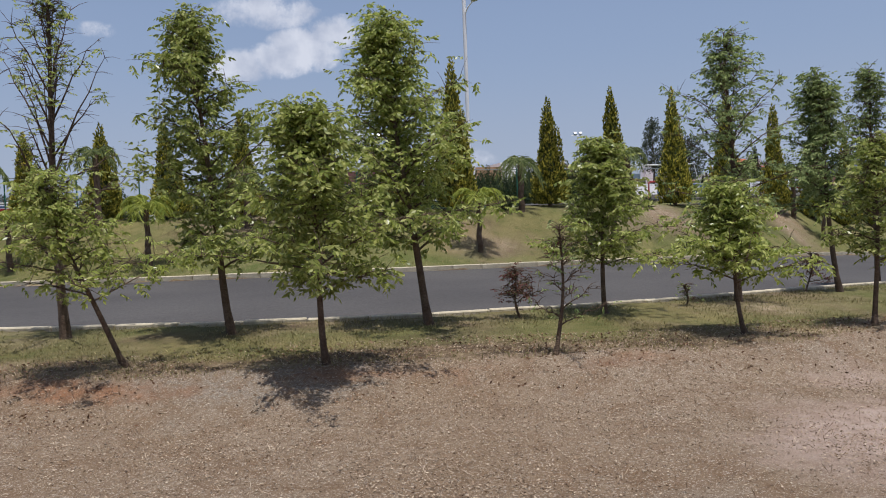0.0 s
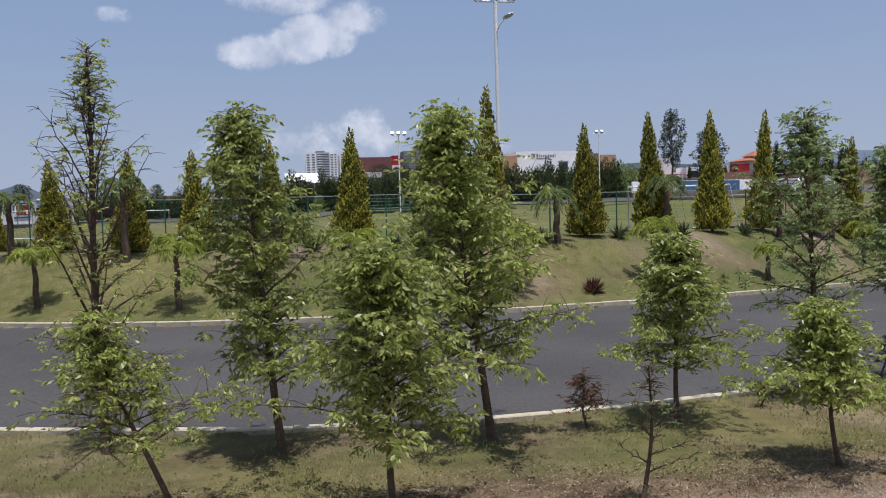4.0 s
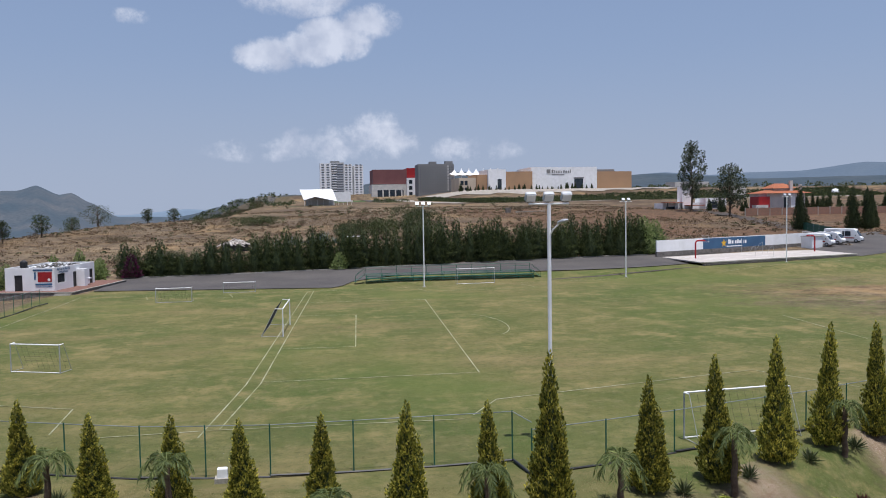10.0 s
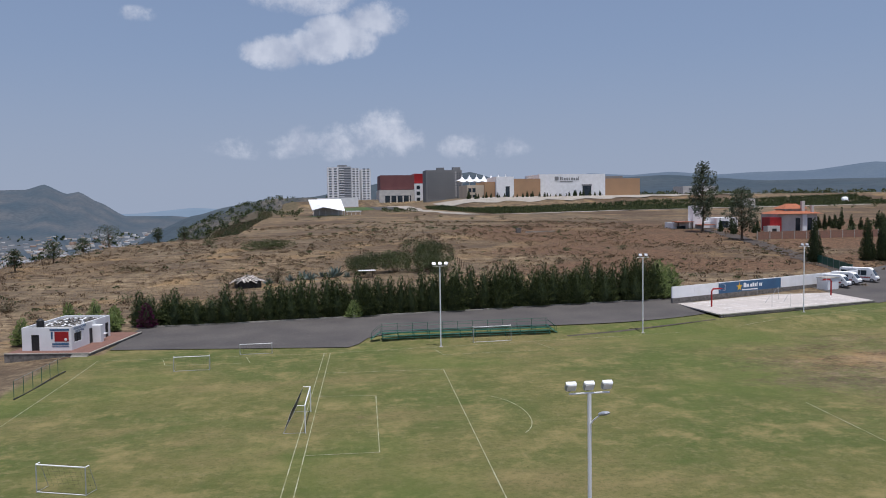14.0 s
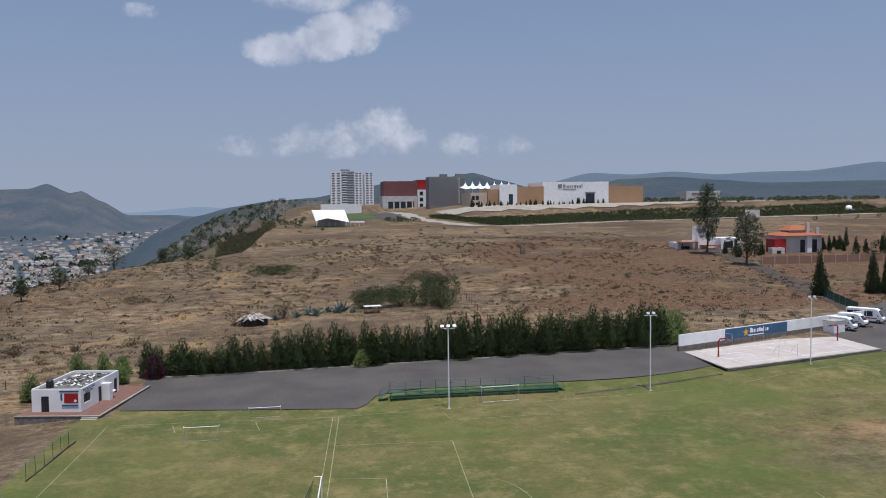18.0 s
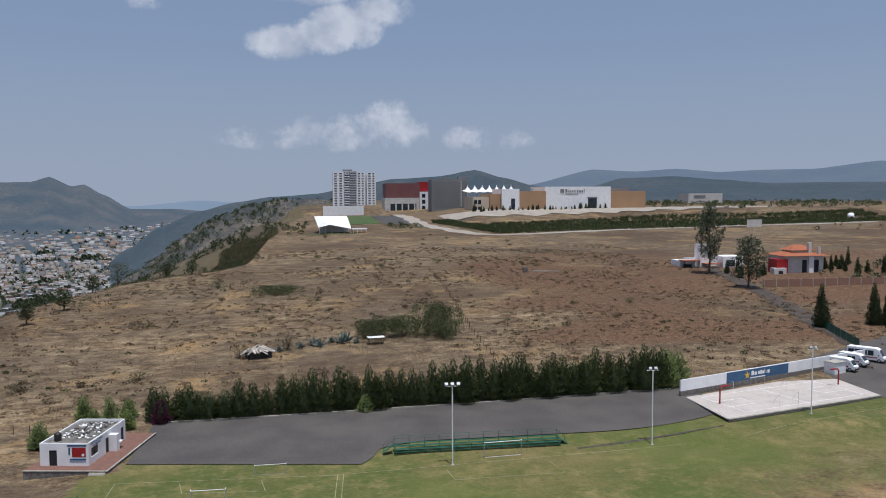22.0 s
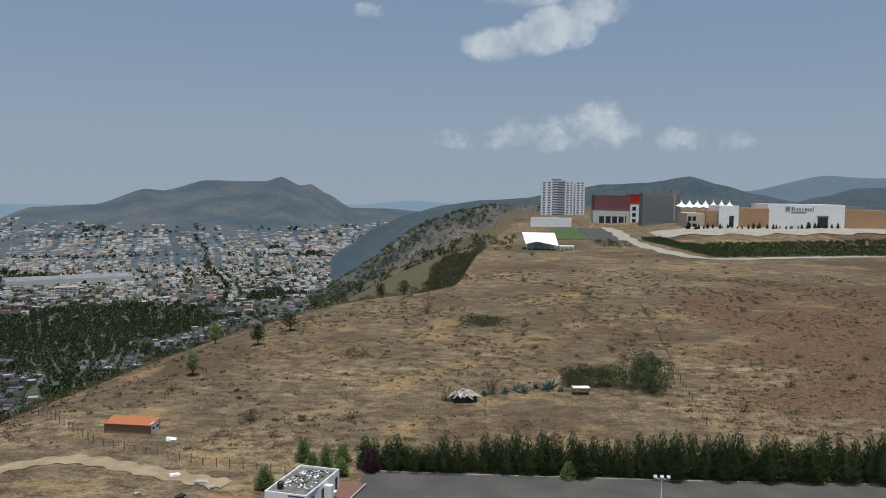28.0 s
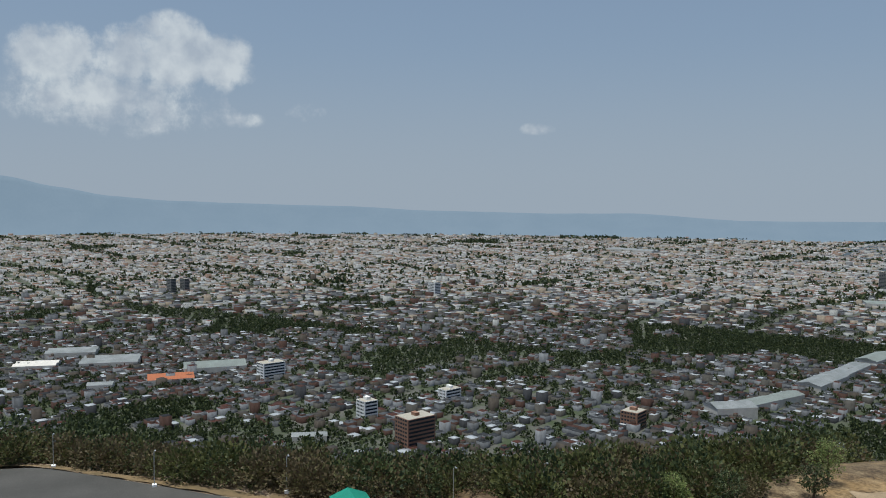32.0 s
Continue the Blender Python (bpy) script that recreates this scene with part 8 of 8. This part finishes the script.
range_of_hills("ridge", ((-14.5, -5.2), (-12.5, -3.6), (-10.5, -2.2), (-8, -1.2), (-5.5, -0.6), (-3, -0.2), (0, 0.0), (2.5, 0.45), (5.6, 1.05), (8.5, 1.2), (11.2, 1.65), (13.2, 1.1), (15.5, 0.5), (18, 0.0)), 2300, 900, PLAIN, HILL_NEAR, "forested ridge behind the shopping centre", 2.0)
SPUR = forest_material("spur_ground", (0.06, 0.05, 0.035), (0.1, 0.08, 0.055))
near_spur = range_of_hills("near_spur", ((-15, -7.5), (-11.8, -5.6), (-10.3, -4.9), (-9, -4.3), (-7.7, -3.8), (-6.2, -3.0), (-5, -2.4), (-3.7, -1.9), (-2.6, -1.9), (-1.6, -3.4)), 640, 190, -110, SPUR, "brown scrubby spur below the tower", 6.0, 0.1, 38.0)
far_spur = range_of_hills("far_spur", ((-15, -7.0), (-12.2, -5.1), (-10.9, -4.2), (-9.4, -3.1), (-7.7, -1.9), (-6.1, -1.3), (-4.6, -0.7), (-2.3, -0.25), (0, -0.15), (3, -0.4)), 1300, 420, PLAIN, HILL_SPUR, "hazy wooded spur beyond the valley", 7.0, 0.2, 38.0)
for (verts, rows), name, number, small, seed in ((near_spur, "spur_trees", 1500, 2.6, 61), (far_spur, "far_spur_trees", 2600, 3.4, 62)):
    rngs = random.Random(seed)
    places, sizes = [], []
    while len(places) < number:
        i = rngs.randrange(len(verts) - rows)
        if i % rows < 4 or i % rows > rows - 4:
            continue
        a, b = Vector(verts[i]), Vector(verts[i + rows + 1] if (i + rows + 1) < len(verts) else verts[i])
        p = a.lerp(b, rngs.random())
        if noise.noise((p.x * 0.012, p.y * 0.012, 9.0)) + rngs.uniform(-0.4, 0.4) < -0.12:
            continue
        places.append((p.x, p.y, p.z - 0.5))
        sizes.append(rngs.uniform(0.6, 1.25) * small)
    cut = number * 2 // 3
    clumps(name, places[:cut], sizes[:cut], 30, LEAF_SCRUB, "dull green scrub trees on the spur", "trees", seed, 0.5)
    clumps(name, places[cut:], sizes[cut:], 30, LEAF_CEDAR, "dark pines on the spur", "trees", seed + 5, 0.5, 1.2)
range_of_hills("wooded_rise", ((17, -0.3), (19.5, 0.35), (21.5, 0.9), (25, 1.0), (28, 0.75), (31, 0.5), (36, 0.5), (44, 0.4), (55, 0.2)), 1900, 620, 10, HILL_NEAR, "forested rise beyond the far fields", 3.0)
range_of_hills("blue_mountain", ((11, -0.2), (15, 0.6), (19.5, 1.65), (22.5, 1.5), (25.2, 1.65), (28, 1.4), (30.6, 1.5), (33.5, 1.5), (37.5, 1.95), (40, 1.8), (46, 1.4), (56, 0.7)), 4200, 700, 0, HILL_FAR, "distant mountain range tinted blue with haze", 4.0)
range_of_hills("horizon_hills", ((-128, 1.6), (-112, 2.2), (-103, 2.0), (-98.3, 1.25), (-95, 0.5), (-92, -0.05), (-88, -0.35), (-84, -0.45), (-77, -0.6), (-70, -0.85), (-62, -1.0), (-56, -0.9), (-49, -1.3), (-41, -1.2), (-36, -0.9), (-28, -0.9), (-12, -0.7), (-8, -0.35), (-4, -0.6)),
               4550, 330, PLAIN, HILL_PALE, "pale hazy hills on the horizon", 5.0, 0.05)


# ---- rim of the west car park ----
def lamp_post(x, y, high, label):
    top = empty("street_lamp", pose(x, y, ground(x, y) - 0.05), label, "street lamp", "car park lamps")
    bars("pole", STEEL, top, [[(0, 0, 0), (0, 0, high)]], 0.08, 7)
    bars("arm", STEEL, top, [[(0, 0, high), (0.5, 0.2, high + 0.25)]], 0.04, 5)
    block("lamp_head", STEEL, top, 0.3, 0.05, high + 0.2, 0.6, 0.28, 0.14)
    block("plinth", WHITE, top, -0.5, -0.4, 0, 1.0, 0.8, 0.55)


for x, y in ((-176.5, -11.6), (-155.8, 6.8), (-143.5, 28.5), (-122.5, 68.0), (-131.0, 55.0)):
    lamp_post(x, y, 6.6, "slim grey lamp post on the rim of the car park")
strip = [(-182, -30)] + [(-178.5 + 0.93 * (y + 14), y) for y in range(-14, 46, 6)]
sheet("dry_verge", curve_through(strip, 3), 2.6, 0.1, surface("dry_verge", (0.2, 0.14, 0.075), (0.12, 0.09, 0.05), 0.4, 12.0, 0.95, 0.3), "dry sandy verge along the car park rim", "verge")
canopy = empty("green_canopy", pose(-131, 34, ground(-131, 34)), "green sheet canopy beside the car park", "canopy")
for sx in (0, 6):
    for sy in (0, 5):
        bars("post", STEEL, canopy, [[(sx, sy, -0.1), (sx, sy, 3.0)]], 0.06, 5)
mesh_object("roof", [(-0.6, -0.6, 2.8), (6.6, -0.6, 2.8), (6.6, 2.5, 4.0), (-0.6, 2.5, 4.0), (6.6, 5.6, 2.8), (-0.6, 5.6, 2.8)], [(0, 1, 2, 3), (3, 2, 4, 5)], surface("teal_sheet", (0.02, 0.22, 0.15), (0.02, 0.19, 0.14), 0.5, 9.0, 0.5, 0.05), canopy)
hut2 = empty("site_tent", pose(-206, -27, ground(-206, -27)), "small cream peaked tent beside the slope", "tent")
bm = bmesh.new()
tip = bm.verts.new((0, 0, 5.2))
ring = [bm.verts.new((sx * 3, sy * 3, 3.0)) for sx, sy in ((-1, -1), (1, -1), (1, 1), (-1, 1))]
for i in range(4):
    bm.faces.new((ring[i], ring[(i + 1) % 4], tip))
part("roof", bm, CREAM, hut2)
for sx, sy in ((-1, -1), (1, -1), (1, 1), (-1, 1)):
    bars("post", STEEL, hut2, [[(sx * 2.9, sy * 2.9, -0.3), (sx * 2.9, sy * 2.9, 3.0)]], 0.06, 5)
